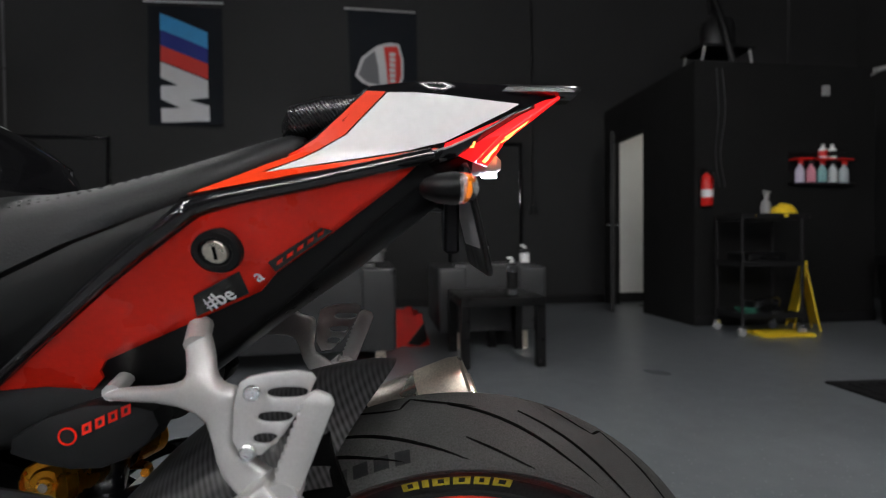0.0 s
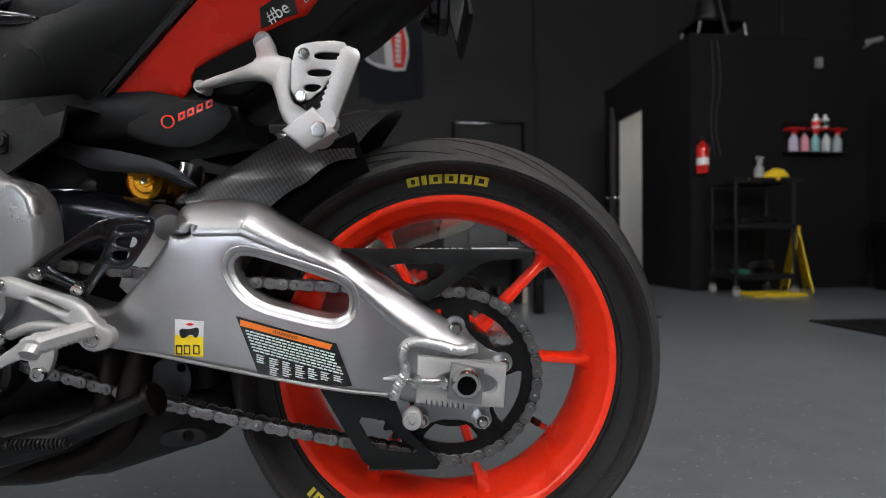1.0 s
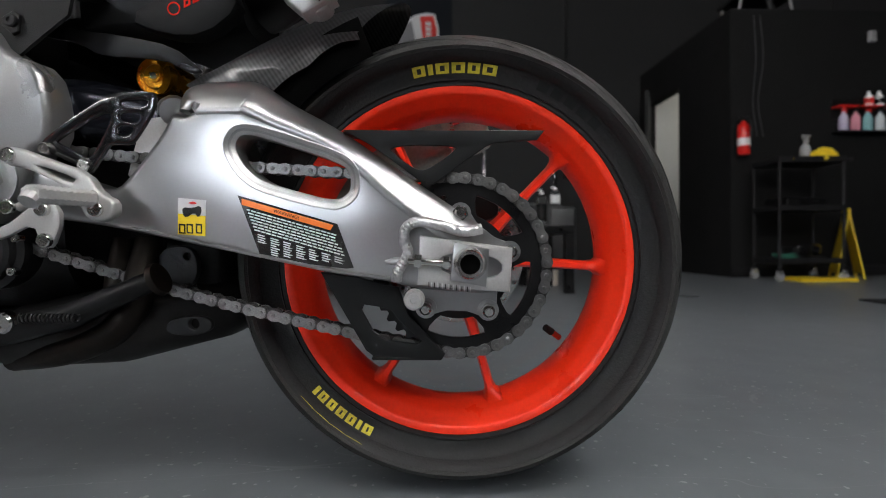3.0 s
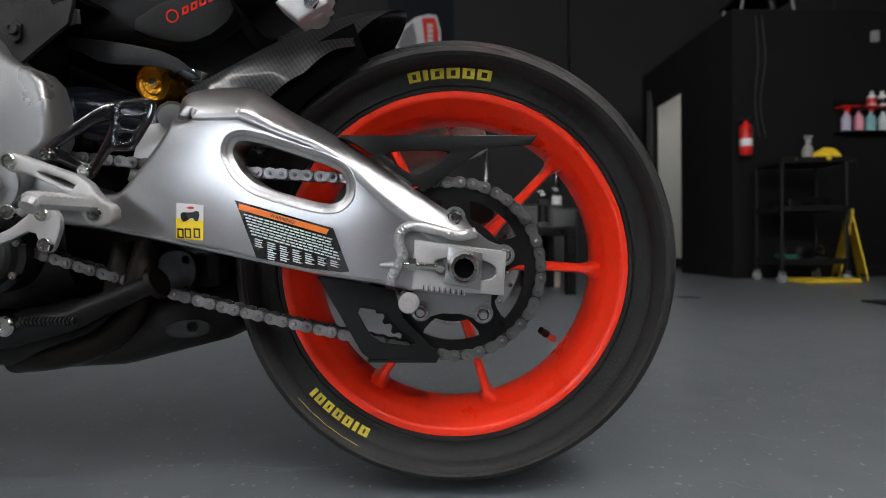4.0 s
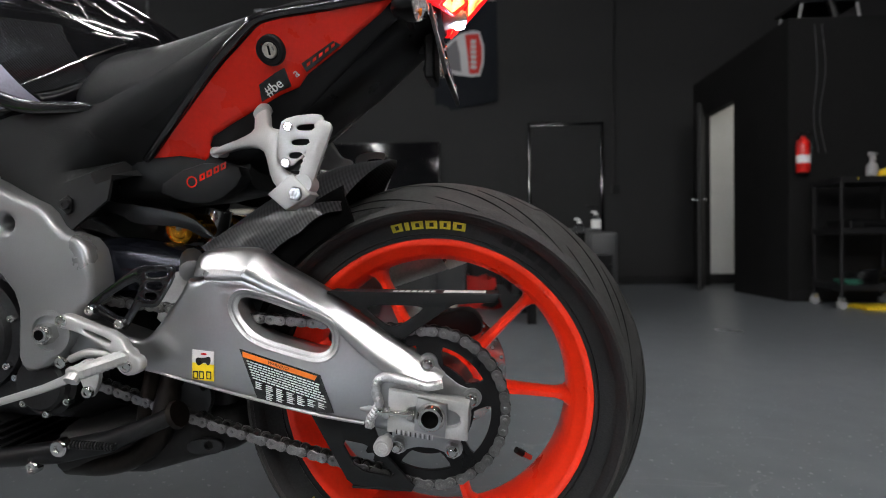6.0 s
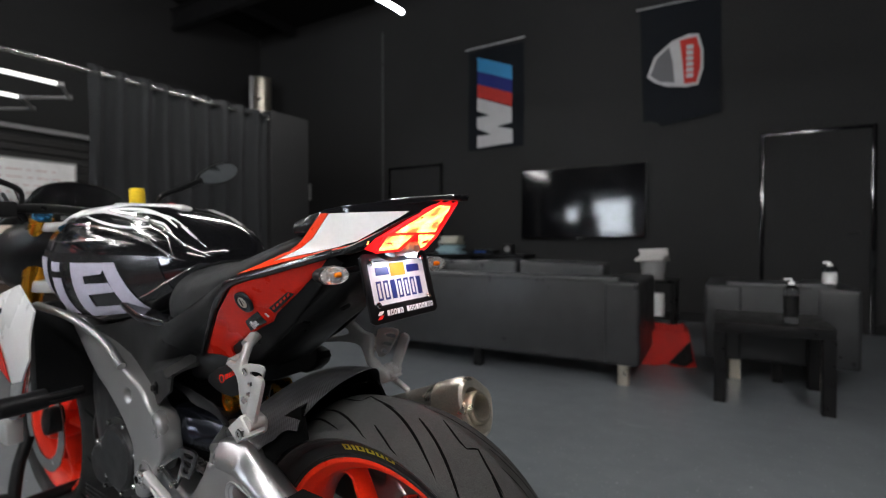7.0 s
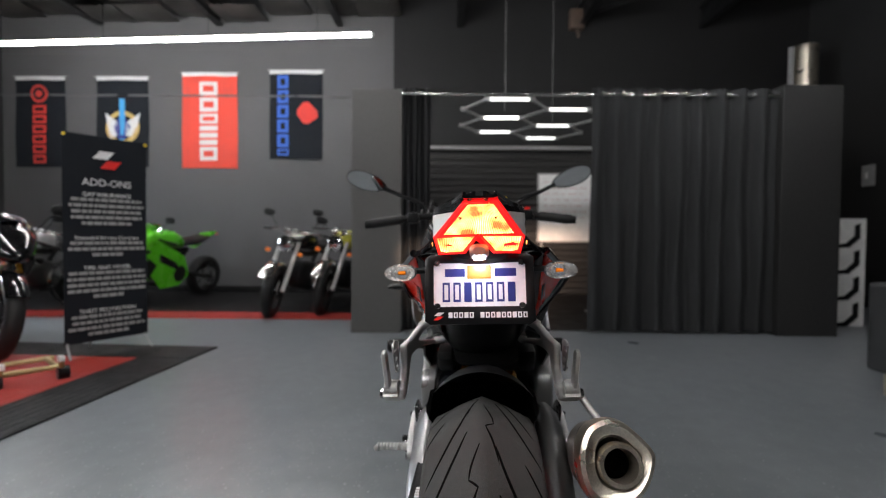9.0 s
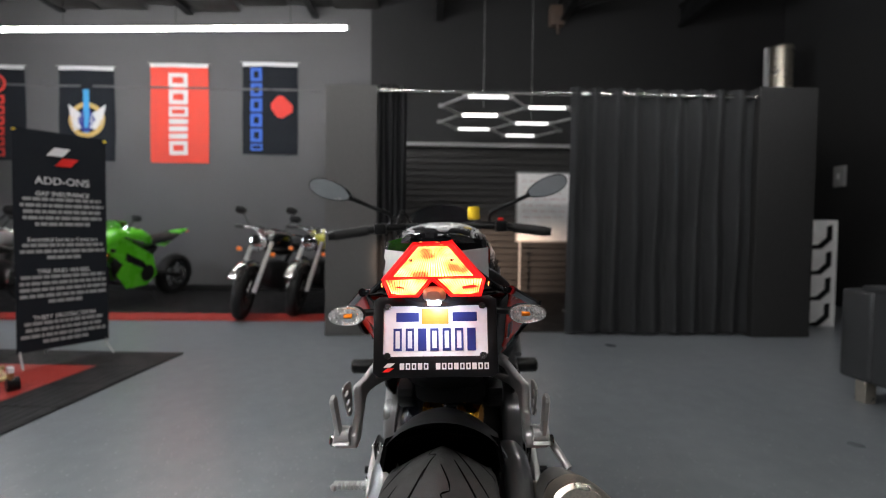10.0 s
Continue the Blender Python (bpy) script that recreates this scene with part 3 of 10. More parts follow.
for i, (xa, xb, za, zb) in enumerate(((-3.95, -2.6, 1.15, 2.5), (-5.0, -4.5, 1.65, 2.3))):
    w = thing("window_%d" % (i + 1), "shop window with a dark metal frame and daylight behind", "window", pose((xa + xb) / 2, SY - 0.07, za), kind="structure")
    hw, hh = (xb - xa) / 2, zb - za
    b = B()
    slab(b, [(-hw, 0), (hw, 0), (hw, hh), (-hw, hh)], -0.04, 0.04, holes=[[(-hw + 0.05, 0.05), (hw - 0.05, 0.05), (hw - 0.05, hh - 0.05), (-hw + 0.05, hh - 0.05)]])
    part("window_frame", b, "steel_dark", w)
    p = part("pane", box(B(), -hw + 0.045, hw - 0.045, -0.004, 0.004, 0.045, hh - 0.045), "clear", w)
    p.visible_shadow = False
structure("backdrop", box(B(), -5.8, -1.8, SY - 0.7, SY - 0.65, 0.3, 3.2), "daylight", "bright daylight outside the shop windows", "backdrop")

# roof beams, purlins and ducts under the ceiling
for i, y in enumerate((-5.6, -3.7, -1.8, 0.1, 2.0, 3.9)):
    b = B()
    box(b, WX + 0.02, EX - 0.02, y - 0.05, y + 0.05, 4.22, 4.25)
    box(b, WX + 0.02, EX - 0.02, y - 0.006, y + 0.006, 4.25, 4.52)
    box(b, WX + 0.02, EX - 0.02, y - 0.05, y + 0.05, 4.52, 4.55)
    structure("roof_beam", b, "steel_dark", "dark steel roof beam under the deck", "beam")
for x in (-6.2, -3.2, -0.4, 2.4, 5.0):
    structure("purlin", box(B(), x - 0.04, x + 0.04, SY + 0.02, NY - 0.02, 4.56, 4.69), "steel_dark", "dark purlin carrying the ceiling deck", "beam")
# sagging foil-faced insulation between the purlins over the flags
ri = random.Random(12)
b = B()
for k in range(9):
    for j in range(3):
        x0, y0 = WX + 0.04 + j * 0.62, SY + 0.1 + k * 0.70
        zb = 4.36 + ri.uniform(-0.10, 0.06)
        g = [[b.verts.new((x0 + 0.60 * u / 4 + ri.uniform(-0.01, 0.01), y0 + 0.68 * v / 4, zb - 0.07 * math.sin(math.pi * u / 4) * math.sin(math.pi * v / 4) + ri.uniform(-0.012, 0.012))) for v in range(5)] for u in range(5)]
        for u in range(4):
            for v in range(4):
                b.faces.new((g[u][v], g[u][v + 1], g[u + 1][v + 1], g[u + 1][v]))
bmesh.ops.solidify(b, geom=b.faces[:], thickness=0.05)
structure("ceiling_insulation", b, mat("mottled_foil_facing", (0.030, 0.028, 0.026), 0.5, 0.3, vary=0.75, big=2.5, fine=40, bump=0.4), "sagging mottled insulation batts under the deck", "insulation", 60)
# pale pipe and a brown hanger above the bay
b = B()
rod(b, (WX + 0.25, 2.05, 4.33), (-5.4, 2.85, 4.10), 0.028, n=12)
structure("ceiling_pipe", b, "steel_dark", "dark pipe slung under the roof beams", "pipe")
b = B()
box(b, WX + 0.02, WX + 0.16, 1.80, 2.02, 4.16, 4.46, 0.015, 2)
rod(b, (WX + 0.09, 1.92, 4.20), (WX + 0.10, 1.94, 4.04), 0.035, 0.02, n=10)
structure("pipe_hanger", b, mat("rusty_brown_bracket", (0.09, 0.06, 0.045), 0.7, vary=0.4), "rusty brown bracket under the roof", "bracket")

# wall ledge above the flags and a skirting along the black walls
structure("trim", box(B(), WX, WX + 0.03, SY, -1.0, 3.11, 3.14), "wall_grey", "thin ledge running along the charcoal wall", "trim")
for nm, a in (("baseboard", (WX, 2.85, NY - 0.014, NY, 0, 0.1)), ("baseboard", (WX, WX + 0.014, SY, -1.0, 0, 0.1)), ("baseboard", (2.86, 4.78, 3.706, 3.72, 0, 0.1))):
    structure(nm, box(B(), *a, bev=0.004, seg=1), "steel_dark", "black skirting board", "skirting")


# doors in the north wall
def wall_door(name, x0, x1, z1, hinge_right):
    d = thing(name, "closed black painted door in a glossy black frame", "door", pose((x0 + x1) / 2, NY, 0), kind="structure")
    h = (x1 - x0) / 2
    for xa, xb, za, zb in ((-h - 0.04, -h, 0, z1 + 0.04), (h, h + 0.04, 0, z1 + 0.04), (-h, h, z1, z1 + 0.04)):
        part("door_frame", box(B(), xa, xb, -0.03, -0.001, za, zb, 0.004, 2), "gloss", d)
    part("door_leaf", box(B(), -h + 0.004, h - 0.004, -0.018, -0.001, 0.008, z1 - 0.004, 0.002, 1), "wall", d)
    s = -1 if hinge_right else 1
    b = B()
    rod(b, (s * (h - 0.07), -0.018, 1.0), (s * (h - 0.07), -0.06, 1.0), 0.012)
    tube(b, [(s * (h - 0.07), -0.06, 1.0), (s * (h - 0.19), -0.062, 1.0)], 0.009)
    part("door_handle", b, "steel_dark", d)
    return d


wall_door("door_1", 0.81, 1.69, 2.03, False)
wall_door("door_2", -4.10, -3.20, 2.03, True)

# small room with an open door, beside the north wall
bm = B()
for y0, y1, z0, z1 in ((3.72, 4.63, 0, 2.45), (5.37, NY, 0, 2.45), (4.63, 5.37, 2.05, 2.45)):
    box(bm, 2.85, 2.95, y0, y1, z0, z1)
structure("wall_booth_side", bm, "booth_shaded_black", "matt black partition with an open doorway", "wall")
wall("wall_booth_front", 2.95, 4.78, 3.72, 3.82, 0, 2.45, "booth_shaded_black", "matt black partition of the small room")
wall("wall_booth_end", 4.68, 4.78, 3.82, NY, 0, 2.45, "booth_shaded_black", "matt black partition of the small room")
wall("booth_ceiling", 2.85, 4.78, 3.72, NY, 2.45, 2.50, "booth_shaded_black", "black lid over the small room")
structure("booth_soffit", box(B(), 2.96, 4.67, 3.83, NY - 0.004, 2.432, 2.445), "white_wall", "white ceiling of the small room", "ceiling")
for nm, a in (("booth_lining_a", (2.96, 4.67, NY - 0.03, NY - 0.004, 0.13, 2.43)), ("booth_lining_b", (4.64, 4.67, 3.83, NY - 0.03, 0.13, 2.43))):
    wall(nm, *a, "white_wall", "plain white wall inside the small room")
bl = bpy.data.lights.new("booth_lamp", "POINT")
bl.energy, bl.shadow_soft_size, bl.color = 8.5, 0.12, (1, 0.97, 0.9)
new("booth_lamp", bl).location = (3.9, 4.6, 2.2)
d = thing("door_3", "black door standing open into the shop", "door", pose(2.855, 5.35, 0, 0, 0, 242.7), kind="structure")
part("door_leaf", box(B(), 0.0, 0.74, -0.02, 0.02, 0.01, 2.04, 0.002, 1), "wall", d)
for s in (-1, 1):
    b = B()
    rod(b, (0.68, s * 0.02, 1.0), (0.68, s * 0.06, 1.0), 0.012)
    tube(b, [(0.68, s * 0.06, 1.0), (0.57, s * 0.062, 1.0)], 0.009)
    part("door_handle", b, "chrome", d)

# detailing bay behind the curtain
wall("wall_bay_south", WX, -4.05, -0.985, -0.905, 0, 2.30, "wall", "charcoal partition of the bay")
wall("wall_bay_north", WX, -4.2, 3.35, 3.43, 0, 2.36, "wall", "black partition of the bay")
structure("column_1", box(B(), -4.06, -3.88, -0.995, -0.52, 0, 2.305, 0.004, 1), "column_grey", "flat charcoal boxed column at the end of the curtain rail", "column")
structure("column_2", box(B(), -4.25, -3.88, 3.05, 3.61, 0, 2.365, 0.004, 1), "wall", "flat black boxed column at the end of the curtain rail", "column")
structure("bay_backing", box(B(), WX + 0.01, WX + 0.05, -0.905, 3.35, 0, 3.2), "wall", "black end wall of the bay", "wall")


def pleats(y0, y1, n, amp, x, zt, zb, seed):
    rnd = random.Random(seed)
    cols = n * 14
    ph = [rnd.uniform(-0.5, 0.5) for _ in range(n + 1)]
    bm = B()
    rows = []
    for k in range(13):
        f = k / 12
        z = zt + (zb - zt) * f
        row = []
        for i in range(cols + 1):
            u = i / cols * n
            a = amp * (0.75 + 0.25 * f) * (1 + 0.25 * ph[int(min(u, n - 1))])
            dx = a * math.sin(2 * math.pi * u + 0.5 * ph[int(min(u, n - 1))] * f) + 0.012 * math.sin(9 * f + u)
            row.append(bm.verts.new((x + dx, y0 + (y1 - y0) * i / cols + 0.01 * math.sin(5 * f + 3 * u), z)))
        rows.append(row)
    for a, b in zip(rows, rows[1:]):
        for i in range(cols):
            bm.faces.new((a[i], a[i + 1], b[i + 1], b[i]))
    bmesh.ops.solidify(bm, geom=bm.faces[:], thickness=0.003)
    return bm


cu = thing("curtain", "heavy black pleated curtain hung from a steel rail by eyelets", "curtain", pose(0, 0, 0))
part("cloth", pleats(1.27, 3.03, 9, 0.045, -3.93, 2.33, 0.03, 4), "curtain", cu, angle=80)
for i in range(9):
    b = B()
    lathe(b, [(0.026, -0.006), (0.034, -0.006), (0.034, 0.006), (0.026, 0.006)], (-3.93, 1.27 + 1.76 * (i + 0.5) / 9, 2.275), "y", 16)
    part("eyelet", b, "chrome", cu)
cu = thing("curtain", "narrow bunched end of a black curtain beside the column", "curtain", pose(0, 0, 0))
part("cloth", pleats(-0.52, -0.25, 5, 0.05, -3.96, 2.33, 0.03, 9), "curtain", cu, angle=80)
cr = thing("curtain_rail", "bare steel curtain rail between two columns", "curtain rail", pose(0, 0, 0))
part("rail", rod(B(), (-3.93, -0.52, 2.275), (-3.93, 3.05, 2.275), 0.016), "chrome", cr)
for y in (-0.52, 3.05):
    s = 1 if y < 0 else -1
    part("bracket", rod(B(), (-3.93, y, 2.275), (-3.93, y + s * 0.012, 2.275), 0.035), "chrome", cr)

structure("bay_floor", box(B(), WX + 0.07, -4.08, -0.90, 3.345, 0.0, 0.008, 0.002, 1), "bay_mat", "dark rubber floor covering of the bay", "floor")

# slatted roller door at the end of the bay
rd = thing("roller_door", "dark slatted roller door at the end of the bay", "roller door", pose(WX + 0.06, 1.22, 0), kind="structure")
for k in range(22):
    z = 0.02 + k * 0.1
    bm = B()
    slab(bm, [(0, z), (0.02, z + 0.012), (0.02, z + 0.085), (0, z + 0.098)], -1.7, 1.9, rnd=0.001, steps=1, axis="y")
    part("slat", bm, "shutter", rd)
part("guide", box(B(), 0, 0.06, 1.92, 1.98, 0, 2.3, 0.004, 1), "shutter", rd)
part("guide", box(B(), 0, 0.06, -1.78, -1.72, 0, 2.3, 0.004, 1), "shutter", rd)
part("track", box(B(), 0.02, 0.08, -1.8, 2.0, 2.28, 2.34, 0.006, 1), "grey_pvc", rd)


# hexagon lamps on the bay's ceiling grid
def hexagon_lamps():
    h = thing("hexagon_ceiling_light", "hexagon grid of slim white light tubes hung over the bay", "ceiling light", pose(0, 0, 0))
    s, z = 0.5, 2.45
    seen = set()
    for row, col in ((0, 0), (1, 0), (0, 1), (1, 1)):
        cx = -5.17 - row * s * math.sqrt(3) - (col % 2) * s * math.sqrt(3) / 2
        cy = 0.60 + col * 1.5 * s
        P = [(cx + s * math.sin(i * math.pi / 3), cy + s * math.cos(i * math.pi / 3)) for i in range(6)]
        for i in range(6):
            a, b = P[i], P[(i + 1) % 6]
            key = tuple(sorted(((round(a[0], 1), round(a[1], 1)), (round(b[0], 1), round(b[1], 1)))))
            if key in seen:
                continue
            seen.add(key)
            va, vb = Vector((*a, z)), Vector((*b, z))
            d = (vb - va).normalized() * 0.035
            lit = abs(a[0] - b[0]) < 0.1
            part("tube", rod(B(), va + d, vb - d, 0.018 if lit else 0.015, n=10), "hex" if lit else "grey_pvc", h)
        for p in P:
            key = (round(p[0], 1), round(p[1], 1))
            if key not in seen:
                seen.add(key)
                part("joint", rod(B(), (*p, z - 0.02), (*p, z + 0.02), 0.034, n=8), "grey_pvc", h)
    for p in ((-5.2, 0.6), (-6.3, 1.4)):
        part("wire", rod(B(), (*p, 4.69), (*p, z), 0.003, n=6), "grey_pvc", h)
    return h


hexagon_lamps()


# ceiling light tubes
def tube_light(p, q, drops):
    m = Matrix.Translation(p)
    t = thing("ceiling_tube_light", "long white light tube hanging below the dark ceiling", "ceiling light", m, "ceiling tubes")
    v = Vector(q) - Vector(p)
    d = v.normalized()
    part("tube", rod(B(), d * 0.03, v - d * 0.03, 0.022, n=16), "tube", t)
    for a in (Vector((0, 0, 0)), v - d * 0.03):
        part("end_cap", rod(B(), a, a + d * 0.03, 0.025, n=16), "grey_pvc", t)
    n = drops
    for i in range(n):
        a = v * ((i + 0.5) / n)
        part("hanger", rod(B(), a + Vector((0, 0, 0.02)), Vector((a.x, a.y, CZ - p[2])), 0.004, n=6), "steel_dark", t)


tube_light((-5.12, -0.98, 3.31), (-5.50, -6.4, 3.31), 4)
tube_light((-2.59, 3.74, 3.4), (-2.78, 1.3, 3.4), 2)
# unseen tube, added to brighten the flag wall and the floor before it
tube_light((-2.60, -0.3, 3.4), (-2.78, -3.8, 3.4), 3)
tube_light((1.6, 1.3, 3.3), (1.6, -2.3, 3.3), 2)
tube_light((-0.9, -1.85, 2.75), (2.3, -1.85, 2.75), 3)
tube_light((-0.1, -3.3, 2.75), (3.1, -3.3, 2.75), 3)

# ---------------------------------------------------------------- the motorcycle
# built upright with its rear tyre standing on the origin, nose towards -x, left side towards -y
LEAN = Matrix.Translation((0, 0, 0.008)) @ Matrix.Rotation(radians(-4.0), 4, "Z") @ Matrix.Rotation(radians(1.8277), 4, "X") @ Matrix.Rotation(radians(0.5145), 4, "Y")
bike = thing("motorcycle", "red, white and black naked motorcycle with red wheels, tail light lit", "motorcycle", LEAN)
AX = Vector((-0.0125, -0.0105, 0.3135))
FX = Vector((-1.452, 0, 0.305))


# ---- wheels
def tyre_profile(k, w):
    """Half section of a tyre with outer radius k and half width w, bead at 0.2385."""
    h = k - 0.2385
    P = [(0.0, 0.667), (0.159, 0.694), (0.318, 0.778), (0.403, 0.92), (0.483, 0.99), (0.574, 0.925), (0.676, 0.72), (0.801, 0.49), (0.909, 0.25)]
    left = [(0.2385 + a * h, -b * w) for a, b in P]
    return left + [(k, 0.0)] + [(r, -y) for r, y in left[::-1]]


def spline_at(prof, s):
    """Point on the profile at s (0 to 1)."""
    n = len(prof) - 1
    i = min(int(s * n), n - 1)
    f = s * n - i
    return prof[i][0] * (1 - f) + prof[i + 1][0] * f, prof[i][1] * (1 - f) + prof[i + 1][1] * f


def wheel(name, centre, k, w, label):
    """Rim with three split spokes; the tyre and the rest hang on it."""
    b = B()
    c = tuple(centre)
    wr = w * 0.652
    half = [(0.2395, -wr + 0.004), (0.2380, -wr), (0.2310, -wr), (0.2265, -wr + 0.004), (0.2235, -wr + 0.010), (0.216, -wr + 0.015), (0.2120, -wr + 0.022), (0.2065, -wr + 0.034), (0.2045, -0.010)]
    lathe(b, half + [(r, -y) for r, y in half[::-1]], c, "y", 112)
    rim = part(name, b, "rim", bike, label, 45)
    b = B()
    lathe(b, [(0.022, -0.072), (0.05, -0.07), (0.062, -0.05), (0.066, -0.03), (0.066, 0.03), (0.062, 0.05), (0.05, 0.07), (0.022, 0.072)], c, "y", 40)
    part("hub", b, "rim", rim, "", 45)
    for base in (21, 141, 261):
        for off in (-23.5, 23.5):
            a1 = radians(base + off)
            a0 = radians(base + off * 0.75)
            p0 = Vector((0.045 * math.cos(a0), 0, 0.045 * math.sin(a0)))
            p1 = Vector((0.208 * math.cos(a1), 0, 0.208 * math.sin(a1)))
            d = (p1 - p0).normalized()
            nrm = Vector((-d.z, 0, d.x))
            rings = []
            for f, hw, hy in ((0, 0.013, 0.030), (0.25, 0.0085, 0.026), (0.6, 0.0065, 0.020), (0.88, 0.0065, 0.019), (0.95, 0.009, 0.023), (1.0, 0.016, 0.032)):
                p = p0.lerp(p1, f) + centre
                rings.append([p + nrm * hw * x + Vector((0, hy * y, 0)) for x, y in ((-0.55, -1), (0.55, -1), (1, -0.6), (1, 0.6), (0.55, 1), (-0.55, 1), (-1, 0.6), (-1, -0.6))])
            part("spoke", loft(B(), rings), "rim", rim, "", 45)
    b = B()
    prof = tyre_profile(k, w)
    prof = [spline_at(prof, i / 36) for i in range(37)]
    inner = [(0.2385, 0.9 * wr), (0.2385, -0.9 * wr)]
    lathe(b, prof[:6] + [(r - 0.004, y * 0.97) for r, y in prof[5:32]] + prof[31:] + inner, c, "y", 144)
    part("tyre", b, "rubber", rim, "worn black road tyre with long slanted grooves", 50)
    b = B()
    lathe(b, prof[5:32] + [(prof[31][0] + 0.001, prof[31][1] * 0.92), (0.30, 0.0), (prof[5][0] + 0.001, prof[5][1] * 0.92)], c, "y", 144)
    part("tread", b, "tread", rim, "grey scuffed tread band", 50)
    return rim, prof


def on_tyre(prof, centre, deg, s, lift=0.0):
    r, y = spline_at(prof, s)
    r2, y2 = spline_at(prof, min(1, s + 0.01))
    r1, y1 = spline_at(prof, max(0, s - 0.01))
    t = Vector((y2 - y1, r1 - r2)).normalized()
    r, y = r + lift * abs(t.x), y + lift * t.y * -1 * -1
    a = radians(deg)
    return Vector((r * math.cos(a), y, r * math.sin(a))) + centre


def groove(bm, prof, centre, pts, wid, lift=0.0006):
    """A tapering tread groove through (degrees, s) stations, laid on as a strip coloured like its shade."""
    n = 14
    rows = []
    P = curve([(a, s, 0) for a, s in pts], 5)
    for i, p in enumerate(P):
        f = i / (len(P) - 1)
        hw = wid * math.sin(math.pi * min(1, 0.12 + 0.88 * f)) ** 0.6
        q0, q1 = P[max(0, i - 1)], P[min(len(P) - 1, i + 1)]
        a = on_tyre(prof, centre, p.x, p.y, lift)
        t = (on_tyre(prof, centre, q1.x, q1.y) - on_tyre(prof, centre, q0.x, q0.y)).normalized()
        out = (on_tyre(prof, centre, p.x, p.y, 0.01) - on_tyre(prof, centre, p.x, p.y, 0)).normalized()
        sd = t.cross(out).normalized() * hw
        rows.append((bm.verts.new(a + sd), bm.verts.new(a - sd)))
    for (a, b), (c, d) in zip(rows, rows[1:]):
        bm.faces.new((a, b, d, c))


rear, RP = wheel("rear_wheel", AX, 0.3265, 0.0900, "bright red cast rear wheel with three split spokes")
front, FP = wheel("front_wheel", FX, 0.303, 0.066, "bright red cast front wheel with three split spokes")
b = B()
for k in range(9):
    a = k * 40.0 + 12
    for s, m in ((1, 0), (-1, 20)):
        g = lambda da, ss: (a + m - da, 0.5 + s * (ss - 0.5))
        groove(b, RP, AX, [g(0, 0.452), g(8, 0.42), g(19, 0.36), g(31, 0.285)], 0.0024)
        groove(b, RP, AX, [g(14, 0.445), g(23, 0.40), g(34, 0.335), g(44, 0.265)], 0.0022)
        groove(b, RP, AX, [g(3, 0.345), g(9, 0.305), g(17, 0.255)], 0.0016)
        groove(b, RP, AX, [g(20, 0.492), g(27, 0.462), g(31, 0.455)], 0.0016)
        groove(b, RP, AX, [g(30.5, 0.455), g(32, 0.478), g(33, 0.488)], 0.0016)
        groove(b, RP, AX, [g(32.5, 0.487), g(38, 0.462), g(46, 0.44)], 0.0018)
part("tread_groove", b, "groove", rear)
b = B()
for k in range(12):
    for s in (1, -1):
        g = lambda da, ss: (k * 30 + (15 if s < 0 else 0) + da, 0.5 + s * (ss - 0.5))
        groove(b, FP, FX, [g(0, 0.48), g(10, 0.40), g(20, 0.30)], 0.003)
part("tread_groove", b, "groove", front)


# raised bars round the side wall
def side_at(prof, r):
    """Left surface of the tyre at radius r."""
    for (ra, ya), (rb, yb) in zip(prof, prof[1:]):
        if ra <= r <= rb:
            return ya + (yb - ya) * (r - ra) / (rb - ra)
    return prof[0][1]


def sidewall_bars(prof, centre, deg0, widths, gap, r0, r1, material, parent, name):
    b = B()
    a = deg0
    for wdt in widths:
        n = 4
        P, Q = [], []
        for i in range(n + 1):
            t = radians(a - wdt * i / n)
            for lst, r in ((P, r0), (Q, r1)):
                y = side_at(prof, r)
                lst.append(Vector((r * math.cos(t), y - 0.0012, r * math.sin(t))) + centre)
        P, Q = [b.verts.new(p) for p in P], [b.verts.new(q) for q in Q]
        for i in range(n):
            b.faces.new((P[i], P[i + 1], Q[i + 1], Q[i]))
        a -= wdt + gap
    bmesh.ops.solidify(b, geom=b.faces[:], thickness=0.001)
    return part(name, b, material, parent)


def yellow_letters(deg0, spans, r0, r1, name):
    """Worn yellow paint in blocks of bars round the side wall; each span is (width, kind)."""
    th = (r1 - r0) * 0.24
    a = deg0
    for wdt, kind in spans:
        st = min(1.25, wdt * 0.4)
        bars = [(a, wdt, r0, r1)] if kind == "i" else [(a, st, r0, r1), (a - wdt + st, st, r0, r1), (a - st, wdt - 2 * st, r0, r0 + th), (a - st, wdt - 2 * st, r1 - th, r1)]
        for d0, w1, ra, rb in bars:
            sidewall_bars(RP, AX, d0, [w1], 0, ra, rb, "yellow", rear, name)
        a -= wdt + 0.8


yellow_letters(103.4, [(3.7, "d"), (1.5, "i"), (3.9, "d"), (3.9, "d"), (3.6, "d"), (4.2, "d")], 0.2530, 0.2650, "painted_bar")
yellow_letters(243.0, [(3.0, "d"), (1.3, "i"), (2.9, "d"), (2.9, "d"), (2.7, "d"), (2.7, "d"), (1.3, "i")], 0.2540, 0.2650, "painted_bar")
sidewall_bars(RP, AX, 242, [22], 0, 0.2715, 0.2740, "yellow", rear, "painted_underline")
sidewall_bars(RP, AX, 92 + 28, [3, 3, 3, 3, 3], 1.2, 0.290, 0.297, "black_matt", rear, "moulded_bar")
sidewall_bars(RP, AX, 66, [3.4, 3.4, 3.4, 3.4, 3.4], 1.2, 0.2530, 0.2640, "black_matt", rear, "moulded_bar")
# bead rings moulded into the side wall
b = B()
lathe(b, [(0.2425, -0.0590), (0.2440, -0.0632), (0.2455, -0.0615)], tuple(AX), "y", 96, False)
